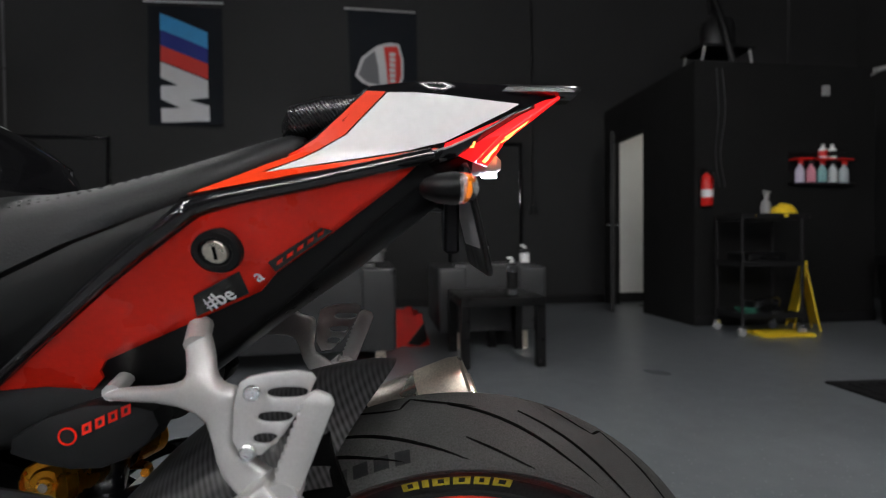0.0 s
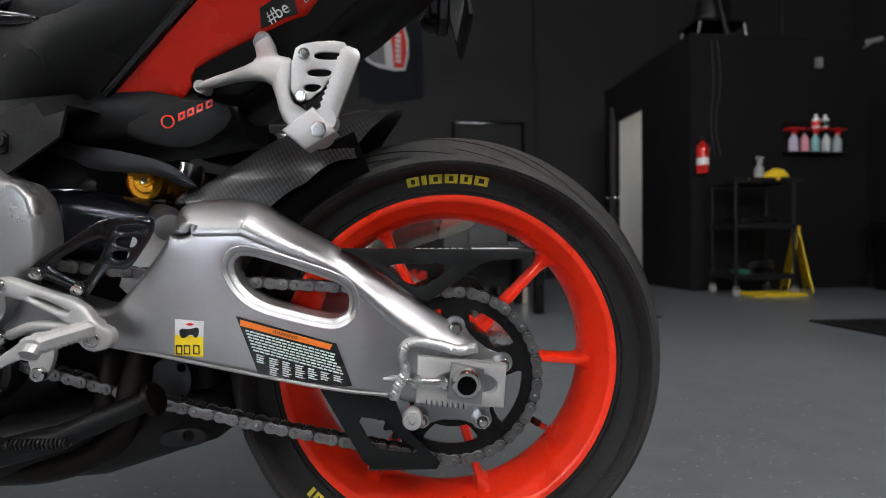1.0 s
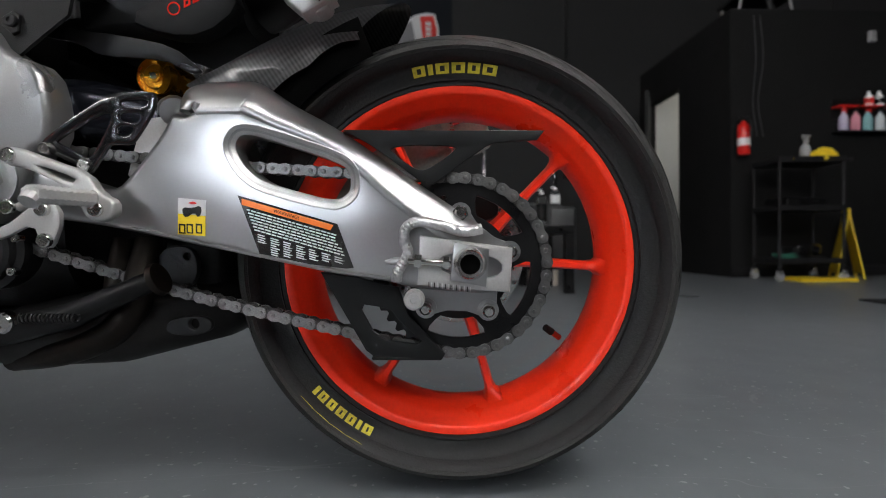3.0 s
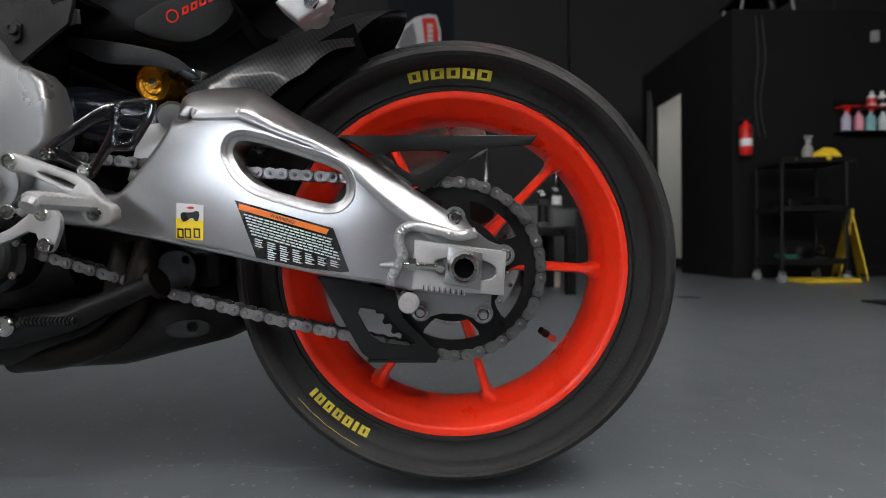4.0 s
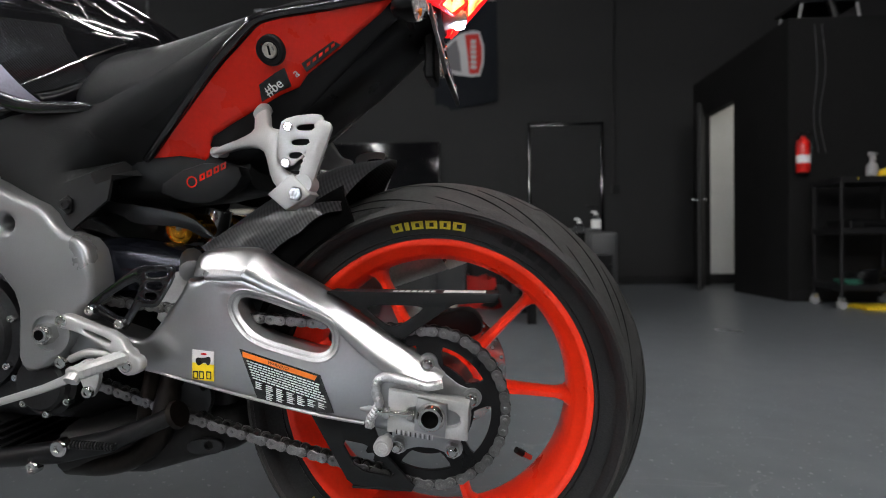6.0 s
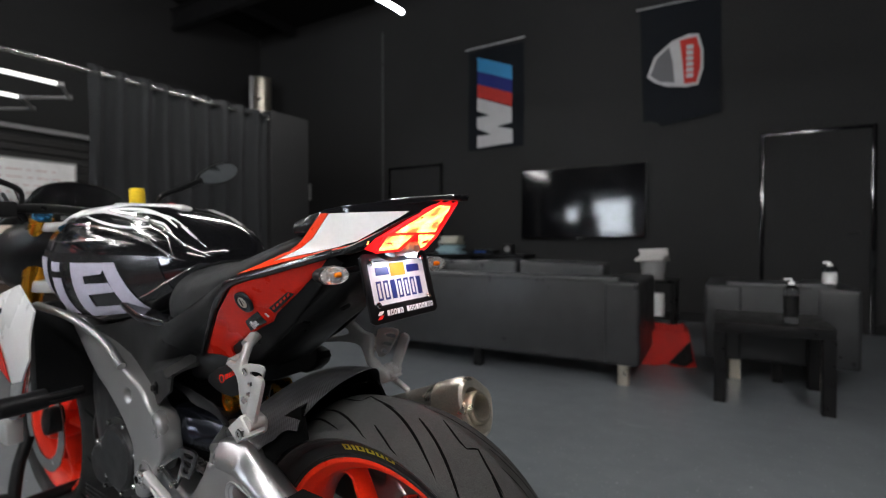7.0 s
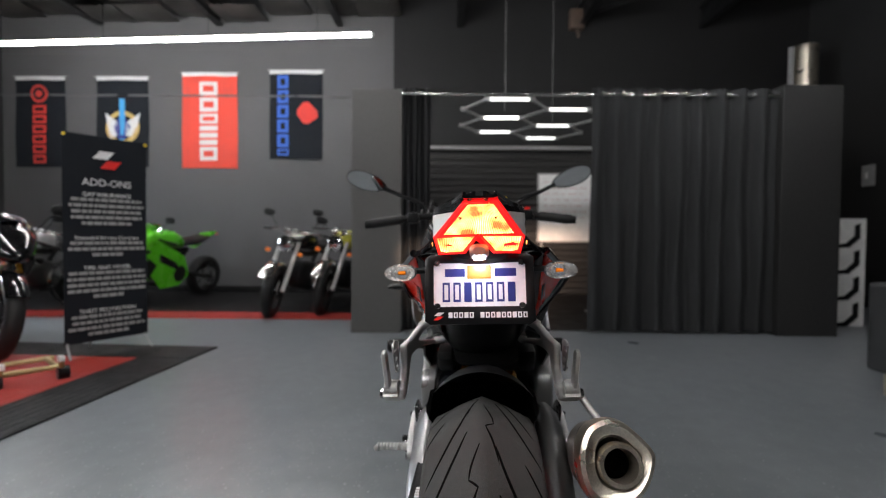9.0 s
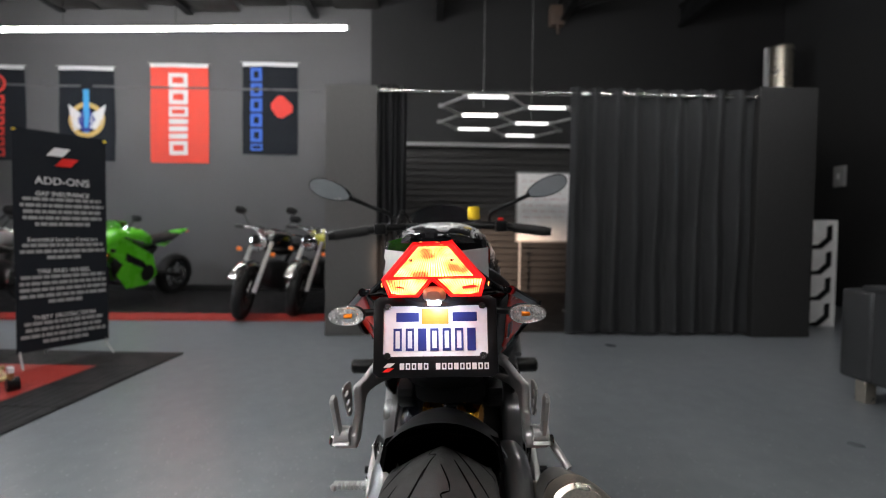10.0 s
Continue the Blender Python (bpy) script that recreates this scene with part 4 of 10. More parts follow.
part("bead_ring", b, "rubber", rear)
b = B()
v0 = Vector((0.1335, -0.020, 0.2025))
vd = (AX - v0).normalized()
vd.y = -0.5
vd.normalize()
rod(b, v0 - vd * 0.004, v0 + vd * 0.014, 0.0045, n=12)
vs = part("valve_stem", b, "chrome", rear)
b = B()
rod(b, v0 + vd * 0.014, v0 + vd * 0.028, 0.0058, 0.0052, n=12)
part("valve_cap", b, "black", vs)

# rear sprocket, carrier, studs
SPY = -0.122
b = B()
teeth = []
for i in range(42 * 4):
    t = 2 * math.pi * i / (42 * 4)
    r = 0.1080 + (0.0045 if i % 4 in (1, 2) else -0.002)
    teeth.append((AX.x + r * math.cos(t), AX.z + r * math.sin(t)))
holes = []
for k in range(5):
    a0 = radians(88 + 36 + 72 * k)
    hl = []
    for r, span in ((0.090, (-25, 25)), (0.066, (19, -19))):
        for j in range(9):
            t = a0 + radians(span[0] + (span[1] - span[0]) * j / 8)
            hl.append((AX.x + r * math.cos(t), AX.z + r * math.sin(t)))
    holes.append(round_off(hl, 1))
slab(b, teeth, SPY - 0.003, SPY + 0.003, holes, rnd=0.0006, steps=1)
part("rear_sprocket", b, "black", rear, "black toothed rear sprocket", 30)
b = B()
lathe(b, [(0.025, -0.124), (0.048, -0.122), (0.056, -0.112), (0.062, -0.100), (0.066, -0.06), (0.025, -0.06)], (AX.x, 0, AX.z), "y", 48)
part("sprocket_carrier", b, "alu", rear, "polished sprocket carrier")
for k in range(5):
    a = radians(88 + 72 * k)
    p = Vector((AX.x + 0.066 * math.cos(a), 0, AX.z + 0.066 * math.sin(a)))
    b = B()
    rod(b, p + Vector((0, -0.1295, 0)), p + Vector((0, -0.085, 0)), 0.0132, 0.0142, n=20)
    part("carrier_boss", b, "alu", rear)
for k in range(5):
    a = radians(88 + 72 * k)
    p = Vector((AX.x + 0.066 * math.cos(a), -0.1293, AX.z + 0.066 * math.sin(a)))
    b = B()
    rod(b, p, p + Vector((0, -0.011, 0)), 0.0098, n=6)
    rod(b, p + Vector((0, -0.011, 0)), p + Vector((0, -0.015, 0)), 0.0078, 0.005, n=12)
    rod(b, p + Vector((0, -0.0145, 0)), p + Vector((0, -0.0168, 0)), 0.0042, n=10)
    part("sprocket_nut", b, "chrome", rear)
star = []
for k in range(60):
    a = radians(88 + 6 * k)
    r = 0.056 + 0.018 * (0.5 + 0.5 * math.cos(math.radians(30 * k))) ** 2
    star.append((AX.x + r * math.cos(a), AX.z + r * math.sin(a)))
part("carrier_flange", slab(B(), star, -0.1282, -0.1258, rnd=0.0006, steps=1), "alu", rear, "five-armed polished flange", 30)
# brake disc with drilled holes on the far side
b = B()
circ = lambda c, r, n=40: [(c[0] + r * math.cos(2 * math.pi * i / n), c[1] + r * math.sin(2 * math.pi * i / n)) for i in range(n)]
hs = [circ((AX.x, AX.z), 0.074, 40)]
for k in range(20):
    for j, r in enumerate((0.084, 0.094, 0.104)):
        t = 2 * math.pi * (k + j * 0.33) / 20
        hs.append(circ((AX.x + r * math.cos(t), AX.z + r * math.sin(t)), 0.0032, 8))
slab(b, circ((AX.x, AX.z), 0.110, 72), 0.078, 0.083, hs, rnd=0.0005, steps=1)
part("brake_disc", b, "chrome", rear, "drilled steel brake disc", 30)
b = B()
slab(b, round_off([(-0.06, 0.40), (0.03, 0.43), (0.06, 0.40), (0.05, 0.37), (-0.05, 0.36)], 2), 0.065, 0.105, rnd=0.008, steps=2)
part("brake_caliper", b, "black", bike, "black rear brake caliper")


# ---- chain
def chain_path():
    F, rf = Vector((-0.60, 0.412)), 0.058
    R, rr = Vector((AX.x, AX.z)), 0.1098
    pts = []
    # round the rear sprocket from the top tangent, over the back, to the bottom tangent
    for i in range(61):
        t = radians(94 - 186 * i / 60)
        pts.append(R + rr * Vector((math.cos(t), math.sin(t))))
    for i in range(1, 30):
        f = i / 30
        p = pts[60].lerp(F + rf * Vector((math.cos(radians(255)), math.sin(radians(255)))), f)
        pts.append(p - Vector((0, 0.012 * math.sin(math.pi * f))))
    for i in range(31):
        t = radians(255 - 160 * i / 30)
        pts.append(F + rf * Vector((math.cos(t), math.sin(t))))
    end, beg = pts[-1], pts[0]
    for i in range(1, 30):
        f = i / 30
        pts.append(end.lerp(beg, f) - Vector((0, 0.006 * math.sin(math.pi * f))))
    return pts


def link_mesh(outer):
    b = B()
    p = 0.015875
    prof = []
    for sgn, c in ((1, p / 2), (-1, -p / 2)):
        for j in range(9):
            t = radians(-110 + 220 * j / 8) if sgn > 0 else radians(70 + 220 * j / 8)
            prof.append((c + 0.0074 * math.cos(t), 0.0074 * math.sin(t)))
        prof.append((0, 0.0056 * sgn))
    for s in (-1, 1):
        y = 0.0078 if outer else 0.0056
        slab(b, prof, s * y, s * (y + 0.0019), rnd=0.0004, steps=1)
    for x in (-p / 2, p / 2):
        if outer:
            rod(b, (x, -0.0112, 0), (x, 0.0112, 0), 0.0030, n=10)
            rod(b, (x, -0.0118, 0), (x, -0.0112, 0), 0.0018, 0.0030, n=10)
        else:
            rod(b, (x, -0.0055, 0), (x, 0.0055, 0), 0.0051, n=12)
    ob = part("link", b, "chain" if outer else "chain_inner", None, "", 30)
    me = ob.data
    bpy.data.objects.remove(ob)
    return me


chain = tagged(new("drive_chain"), "grey steel roller drive chain")
chain.parent = bike
meshes = (link_mesh(True), link_mesh(False))
cp = chain_path()
cum = [0.0]
for a, b2 in zip(cp, cp[1:] + cp[:1]):
    cum.append(cum[-1] + (b2 - a).length)
nl = 2 * round(cum[-1] / 0.015875 / 2)
step = cum[-1] / nl


def chain_at(s):
    s %= cum[-1]
    lo = max(i for i, c in enumerate(cum) if c <= s)
    a, b2 = cp[lo % len(cp)], cp[(lo + 1) % len(cp)]
    f = (s - cum[lo]) / max(1e-9, cum[lo + 1] - cum[lo])
    return a.lerp(b2, f)


for i in range(nl):
    p, q = chain_at(i * step), chain_at((i + 1) * step)
    m, d = (p + q) / 2, q - p
    ob = new("link", meshes[i % 2])
    ob.parent = chain
    ob.matrix_local = Matrix.Translation((m.x, -0.119, m.y)) @ Matrix.Rotation(-math.atan2(d.y, d.x), 4, "Y")


# ---- swingarm
arm_out = [(-0.352, 0.500), (-0.345, 0.526), (-0.328, 0.536), (-0.262, 0.538), (-0.240, 0.527), (-0.220, 0.512), (-0.148, 0.474), (-0.076, 0.424), (-0.003, 0.374), (0.018, 0.362),
           (0.049, 0.337), (0.050, 0.290), (0.016, 0.282), (-0.067, 0.289), (-0.097, 0.297), (-0.157, 0.305), (-0.237, 0.322), (-0.343, 0.344), (-0.439, 0.364), (-0.500, 0.372), (-0.560, 0.385), (-0.565, 0.445),
           (-0.490, 0.425), (-0.425, 0.405), (-0.402, 0.428), (-0.365, 0.475)]
arm_win = [(-0.272, 0.474), (-0.240, 0.468), (-0.152, 0.439), (-0.140, 0.425), (-0.141, 0.404), (-0.155, 0.394), (-0.180, 0.397), (-0.246, 0.415), (-0.268, 0.433), (-0.281, 0.458)]


def rounder(loop, keep=0.22):
    """Cut each corner once, close to it."""
    out = []
    for i in range(len(loop)):
        p, a, b2 = Vector(loop[i]), Vector(loop[i - 1]), Vector(loop[(i + 1) % len(loop)])
        out += [tuple(p.lerp(a, keep)), tuple(p.lerp(b2, keep))]
    return out


def pushed(bm, f):
    for v in bm.verts:
        f(v.co)
    return bm


# sloping crown along the arm's upper edge: x, z, width of the slope
CROWN = ((-0.354, 0.504, 0.016), (-0.351, 0.519, 0.024), (-0.344, 0.530, 0.030), (-0.328, 0.536, 0.034), (-0.300, 0.5385, 0.036), (-0.262, 0.538, 0.036), (-0.240, 0.5265, 0.032), (-0.215, 0.510, 0.027), (-0.180, 0.491, 0.0215), (-0.148, 0.472, 0.0185), (-0.120, 0.453, 0.020), (-0.076, 0.423, 0.028), (-0.020, 0.385, 0.030), (0.012, 0.364, 0.026))


def crown_rings():
    rings = []
    line = curve([(x, w, z) for x, z, w in CROWN], 5)
    for i, (x, w, z) in enumerate(line):
        t = line[min(i + 1, len(line) - 1)] - line[max(i - 1, 0)]
        t = Vector((t.x, t.z)).normalized()
        n = Vector((t.y, -t.x))
        rings.append([Vector((x + n.x * d, y, z + n.y * d)) for d, y in ((w + 0.0085, -0.1562), (w + 0.0075, -0.1581), (w + 0.003, -0.1584), (w - 0.003, -0.1574), (w * 0.62, -0.1515), (w * 0.33, -0.1450), (0.004, -0.1385), (-0.001, -0.133), (-0.002, -0.126), (-0.002, -0.112), (0.004, -0.104), (w, -0.104))])
    return rings


arm_low = [(x, z) for x, z in arm_out]
for i, (x, z) in enumerate(arm_low):
    if 1 <= i <= 9:
        dx, dz = ((0.006, 0.033), (0.006, 0.033), (-0.008, 0.033), (-0.008, 0.033), (-0.012, 0.021), (-0.007, 0.012), (-0.013, 0.021), (-0.017, 0.028), (-0.017, 0.028))[i - 1]
        arm_low[i] = (x + dx, z - dz)


def window_band(side):
    """Chamfered lip round the arm's window."""
    lip = rounder(rounder(arm_win))
    lip = lip[::-1] if area2(lip) > 0 else lip
    bm = B()
    rows = [[bm.verts.new((x, y * -side, z)) for x, z in inset(lip, d)] for d, y in ((0.0125, -0.1572), (0.0118, -0.1592), (0.0108, -0.1597), (0.0096, -0.1590), (0.0014, -0.1545), (-0.0004, -0.1525), (-0.0008, -0.1490), (-0.0008, -0.125))]
    n = len(lip)
    for r0, r1 in zip(rows, rows[1:]):
        for i in range(n):
            bm.faces.new((r0[i], r0[(i + 1) % n], r1[(i + 1) % n], r1[i]))
    return bm


for side in (-1, 1):
    b = B()
    hole = [rounder(rounder(arm_win))]
    slab(b, rounder(rounder(arm_low, 0.18), 0.25), -0.158, -0.100, hole, rnd=0.010, steps=5)
    if side > 0:
        pushed(b, lambda co: setattr(co, "y", -co.y))
    arm = part("swingarm", b, "alu", bike, "polished aluminium swingarm with a long window", 40)
    b = loft(B(), crown_rings())
    if side > 0:
        pushed(b, lambda co: setattr(co, "y", -co.y))
    part("crown", b, "alu", arm, "", 75)
    part("window_lip", window_band(side), "alu_lip", arm, "", 25)
    if side > 0:
        continue
    # axle plate, weld bead, adjuster
    b = B()
    slot = round_off([(-0.036, 0.333), (0.038, 0.328), (0.038, 0.300), (-0.036, 0.308)], 2)
    slab(b, [(-0.058, 0.352), (0.050, 0.338), (0.047, 0.286), (-0.061, 0.294)], -0.167, -0.150, [slot], rnd=0.0025)
    pl = part("axle_plate", b, "cast", arm, "milled axle plate with a scale")
    b = B()
    tube(b, curve([(0.014, -0.160, 0.360), (-0.008, -0.163, 0.357), (-0.033, -0.164, 0.364), (-0.062, -0.164, 0.368), (-0.075, -0.164, 0.360), (-0.076, -0.164, 0.345), (-0.072, -0.164, 0.334), (-0.076, -0.164, 0.323), (-0.084, -0.164, 0.310), (-0.086, -0.162, 0.299)], 8), 0.0064, n=10)
    for v in b.verts:
        v.co += Vector((0, 0.0012 * math.sin(v.co.x * 900 + v.co.z * 900), 0))
    part("weld_bead", b, "alu_weld", arm)
    b = B()
    slab(b, [(-0.018, 0.345), (0.022, 0.337), (0.019, 0.293), (-0.023, 0.301)], -0.1745, -0.168, rnd=0.0015)
    part("adjuster_block", b, "alu", pl)
    b = B()
    lathe(b, [(0.0105, -0.168), (0.0195, -0.168), (0.0195, -0.174), (0.0175, -0.180), (0.0150, -0.184), (0.0115, -0.184), (0.0105, -0.180)], tuple((0, 0, 0.32)), "y", 36)
    part("axle_nut", b, "chrome", pl, "", 25)
    b = B()
    rod(b, (0, -0.178, 0.32), (0, -0.160, 0.32), 0.0112, n=24)
    # dark plug for the shade inside the hollow axle
    part("axle_bore", b, "groove", pl)
    b = B()
    rod(b, (-0.072, -0.170, 0.323), (-0.022, -0.170, 0.320), 0.0042, n=10)
    rod(b, (-0.064, -0.170, 0.3225), (-0.056, -0.170, 0.322), 0.0085, n=6)
    rod(b, (-0.031, -0.170, 0.3205), (-0.024, -0.170, 0.320), 0.0080, n=6)
    part("adjuster_bolt", b, "chrome", pl)
    for k in range(16):
        x = -0.048 + k * 0.0032
        part("scale_mark", box(B(), x, x + 0.001, -0.1685, -0.1672, 0.2925 - 0.0004 * k, 0.2985 - 0.0004 * k), "label_white" if k % 2 else "steel_dark", pl)
    b = B()
    rod(b, (-0.064, -0.150, 0.279), (-0.064, -0.172, 0.279), 0.0065, n=16)
    lathe(b, [(0.0, -0.184), (0.0035, -0.184), (0.004, -0.186), (0.0075, -0.186), (0.008, -0.1845), (0.0105, -0.1845), (0.012, -0.182), (0.012, -0.170), (0.010, -0.167), (0.0, -0.167)], (-0.064, 0, 0.279), "y", 24, False)
    part("stand_spool", b, "cast", arm, "silver paddock stand spool")
    # rib on the lower edge and the small drip boss
    b = B()
    tube(b, curve([(-0.44, -0.152, 0.3685), (-0.34, -0.161, 0.349), (-0.24, -0.161, 0.327), (-0.157, -0.160, 0.310), (-0.095, -0.160, 0.302)], 5), 0.0022, n=6)
    part("lower_rib", b, "alu", arm)
    b = B()
    loft(b, [oval(-0.100, -0.158, 0.321, 0.002, 0.002, 12), oval(-0.088, -0.160, 0.3215, 0.005, 0.005, 12), oval(-0.078, -0.160, 0.322, 0.003, 0.004, 12)])
    part("cable_boss", b, "alu", arm)
    # round sticker with pictogram, yellow below
    b = B()
    slab(b, [(-0.345, 0.397), (-0.312, 0.394), (-0.3128, 0.3755), (-0.3457, 0.3785)], -0.1592, -0.1584, rnd=0.0002, steps=1)
    st = part("sticker", b, "label_white", arm, "small white and yellow square sticker")
    b = B()
    slab(b, [(-0.3457, 0.3785), (-0.3128, 0.3755), (-0.3135, 0.3515), (-0.3465, 0.354)], -0.1592, -0.1584, rnd=0.0002, steps=1)
    part("sticker_field", b, "label_yellow", st)
    b = B()
    slab(b, round_off([(-0.340, 0.386), (-0.328, 0.385), (-0.318, 0.388), (-0.317, 0.380), (-0.321, 0.373), (-0.326, 0.380), (-0.336, 0.373), (-0.340, 0.378)], 1), -0.1598, -0.1592, rnd=0.0001, steps=1)
    part("pictogram", b, "label_black", st)
    b = B()
    slab(b, round_off([(-0.334, 0.391), (-0.326, 0.393), (-0.322, 0.390), (-0.328, 0.389)], 1), -0.1598, -0.1592, rnd=0.0001, steps=1)
    part("pictogram", b, "red_plastic", st)
    for x in (-0.3405, -0.3315, -0.3205):
        b = B()
        slab(b, [(x - 0.004, 0.3665), (x + 0.0035, 0.366), (x + 0.0035, 0.3545), (x - 0.004, 0.355)], -0.1598, -0.1592, [[(x - 0.0025, 0.3645), (x + 0.002, 0.364), (x + 0.002, 0.356), (x - 0.0025, 0.3565)]], rnd=0.0001, steps=1)
        part("letter_block", b, "label_black", st)
    # warning label
    b = B()
    slab(b, [(-0.274, 0.400), (-0.156, 0.366), (-0.137, 0.314), (-0.146, 0.313), (-0.247, 0.325)], -0.1594, -0.1584, rnd=0.0002, steps=1)
    wl = part("warning_label", b, "label_black", arm, "black warning label with an orange heading strip")
    ux = Vector((0.118, -0.034)).normalized()
    dn = Vector((-ux.y, ux.x)) * -1
    o = Vector((-0.274, 0.400))
    b = B()
    q = lambda s, t: tuple(o + ux * s + dn * t)
    slab(b, [q(0.006, 0.0025), q(0.119, 0.0025), q(0.117, 0.0095), q(0.008, 0.0095)], -0.1600, -0.1594, rnd=0.0001, steps=1)
    part("heading_strip", b, "orange_label", wl)
    rl = random.Random(3)
    b = B()
    for row in range(7):
        t = 0.0125 + row * 0.0034
        s, end = 0.006 + 0.73 * t, 0.117 + 0.73 * t
        while s < end - 0.004:
            ln = min(rl.uniform(0.003, 0.008), end - s)
            slab(b, [q(s, t), q(s + ln, t), q(s + ln, t + 0.0016), q(s, t + 0.0016)], -0.15985, -0.1594, rnd=0.0001, steps=1)
            s += ln + 0.0012
    tagged(part("fine_print", b, "label_white", wl), "", "", "", "stuff")
    b = B()
    for col in range(7):
        for row in range(9):
            t = 0.0375 + row * 0.0026
            s = 0.008 + 0.73 * 0.0375 + col * 0.0158 + 0.3 * (t - 0.0375)
            if t + 0.003 > 0.0646 - 0.183 * (s + 0.012 - 0.0467) or s < 0.745 * t + 0.003 or s + 0.013 > 0.1228 + 0.73 * t:
                continue
            slab(b, [q(s, t), q(s + 0.013 * rl.uniform(0.5, 1), t), q(s + 0.011 * rl.uniform(0.6, 1), t + 0.0013), q(s, t + 0.0013)], -0.15985, -0.1594, rnd=0.0001, steps=1)
    tagged(part("table_print", b, "label_white", wl), "", "", "", "stuff")
    ang = math.atan2(ux.y, ux.x)
    words("WARNING!", 0.0062, Matrix.Translation((*q(0.062, 0.006)[:1], -0.1603, q(0.062, 0.006)[1])) @ Matrix.Rotation(radians(90), 4, "X") @ Matrix.Rotation(ang, 4, "Z"), "label_black", wl, "heading_text", 0.0001)

# cross member and pivot of the swingarm
b = B()
loft(b, [[Vector((x, y, z)) for x, z in ((-0.345, 0.40), (-0.33, 0.46), (-0.36, 0.51), (-0.42, 0.50), (-0.44, 0.43), (-0.40, 0.39))] for y in (-0.105, 0.105)])
part("swingarm_bridge", b, "cast", bike)
b = B()
tube(b, curve([(-0.365, -0.125, 0.505), (-0.38, -0.10, 0.515), (-0.41, -0.06, 0.52)], 5), 0.018, n=12)
part("swingarm_neck", b, "alu", bike)

# ---- chain guards
b = B()
og = [(-0.153, 0.480), (0.084, 0.4775), (0.091, 0.4785), (0.082, 0.467), (0.030, 0.4635), (0.020, 0.459), (-0.043, 0.414), (-0.060, 0.418), (-0.100, 0.448), (-0.120, 0.462)]
slab(b, og, -0.139, -0.134, [round_off([(-0.101, 0.461), (-0.014, 0.461), (-0.020, 0.452), (-0.048, 0.433), (-0.062, 0.430), (-0.085, 0.446)], 2)], rnd=0.0012)
cg = part("chain_guard", b, "black_matt", bike, "thin black chain guard with a cut-out")
b = B()
box(b, -0.153, 0.088, -0.138, -0.098, 0.4755, 0.4785, 0.001, 1)
part("guard_top", b, "black_matt", cg)
for x0, x1, zz, mt in ((-0.06, 0.005, 0.4787, "label_white"), (0.012, 0.07, 0.4787, "label_white")):
    b = B()
    if x0 > 0:
        box(b, x0, x1, -0.133, -0.113, zz, zz + 0.0008)
    else:
        for k in range(7):
            box(b, x0 + k * 0.009, x0 + k * 0.009 + 0.006, -0.129, -0.119, zz, zz + 0.0008)
    part("guard_decal", b, mt, cg)
b = B()
lg = [(-0.182, 0.307), (-0.138, 0.301), (-0.086, 0.288), (-0.074, 0.254), (-0.029, 0.206), (-0.033, 0.199), (-0.118, 0.203), (-0.127, 0.210)]
slab(b, lg, -0.139, -0.134, [rounder([(-0.136, 0.268), (-0.096, 0.262), (-0.086, 0.247), (-0.052, 0.217), (-0.112, 0.224)], 0.18)], rnd=0.0012)
lg = part("lower_chain_guard", b, "black_matt", bike, "black shark-fin chain guard")
part("fin_foot", box(B(), -0.12, -0.033, -0.139, -0.10, 0.198, 0.2015, 0.001, 1), "black_matt", lg)

# ---- carbon hugger over the rear tyre, from its pointed tail to the swingarm's crown
b = B()
rings = []
for i in range(25):
    f = i / 24
    R = 0.371 + 0.046 * f + 0.004 * math.sin(math.pi * f)
    arch = 0.050 * min(1, (1 - f) / 0.6)
    k = min(1, max(0, (f - 0.12) / 0.7))
    drop = 0.012 + 0.063 * k ** 1.4 - 0.055 * max(0, f - 0.8) / 0.2
    ring = []
    for j in range(21):
        u = -1 + 2 * j / 20
        over = max(0, abs(u) - 0.8) / 0.2
        w = min(1, abs(u) / 0.8)
        y = math.copysign(0.104 * w + 0.008 * over, u)
        r = R - arch * w * w - 0.004 * w ** 6 - drop * over
        a = radians(100.5 + 13 * w * w * (1 - f) + 46 * f)
        ring.append(Vector((AX.x + r * math.cos(a), AX.y + y, AX.z + r * math.sin(a))))
    rings.append(ring)
V = [[b.verts.new(p) for p in r] for r in rings]
for r0, r1 in zip(V, V[1:]):
    for j in range(20):
        b.faces.new((r0[j], r0[j + 1], r1[j + 1], r1[j]))
bmesh.ops.solidify(b, geom=b.faces[:], thickness=0.003)
hg = part("rear_hugger", b, "carbon", bike, "glossy carbon fibre hugger over the rear tyre", 60)
# added near-black sheet that stands in for the shade between hugger and tyre
b = B()
rings = [[Vector((AX.x + q * math.cos(a), AX.y + y, AX.z + q * math.sin(a))) for y, q in ((-0.100, 0.285), (-0.106, 0.300), (-0.098, 0.338), (-0.06, 0.352), (0.0, 0.358), (0.06, 0.352), (0.098, 0.338), (0.106, 0.300), (0.100, 0.285), (0.092, 0.334), (0.0, 0.350), (-0.092, 0.334))] for a in (radians(112 + 3.4 * i) for i in range(11))]
loft(b, rings)
part("hugger_liner", b, "groove", hg, "matt black sheet added to darken the gap under the hugger", 60)


# ---- rear shock and linkage
sh = tagged(new("rear_shock"), "gold rear shock with a remote reservoir")
sh.parent = bike
b = B()
c = Vector((-0.428, -0.058, 0.569))
d = Vector((0.30, 0.95, 0.0)).normalized()
rod(b, c + Vector((0, 0.0005, 0)), c + d * 0.012, 0.0262, n=36)
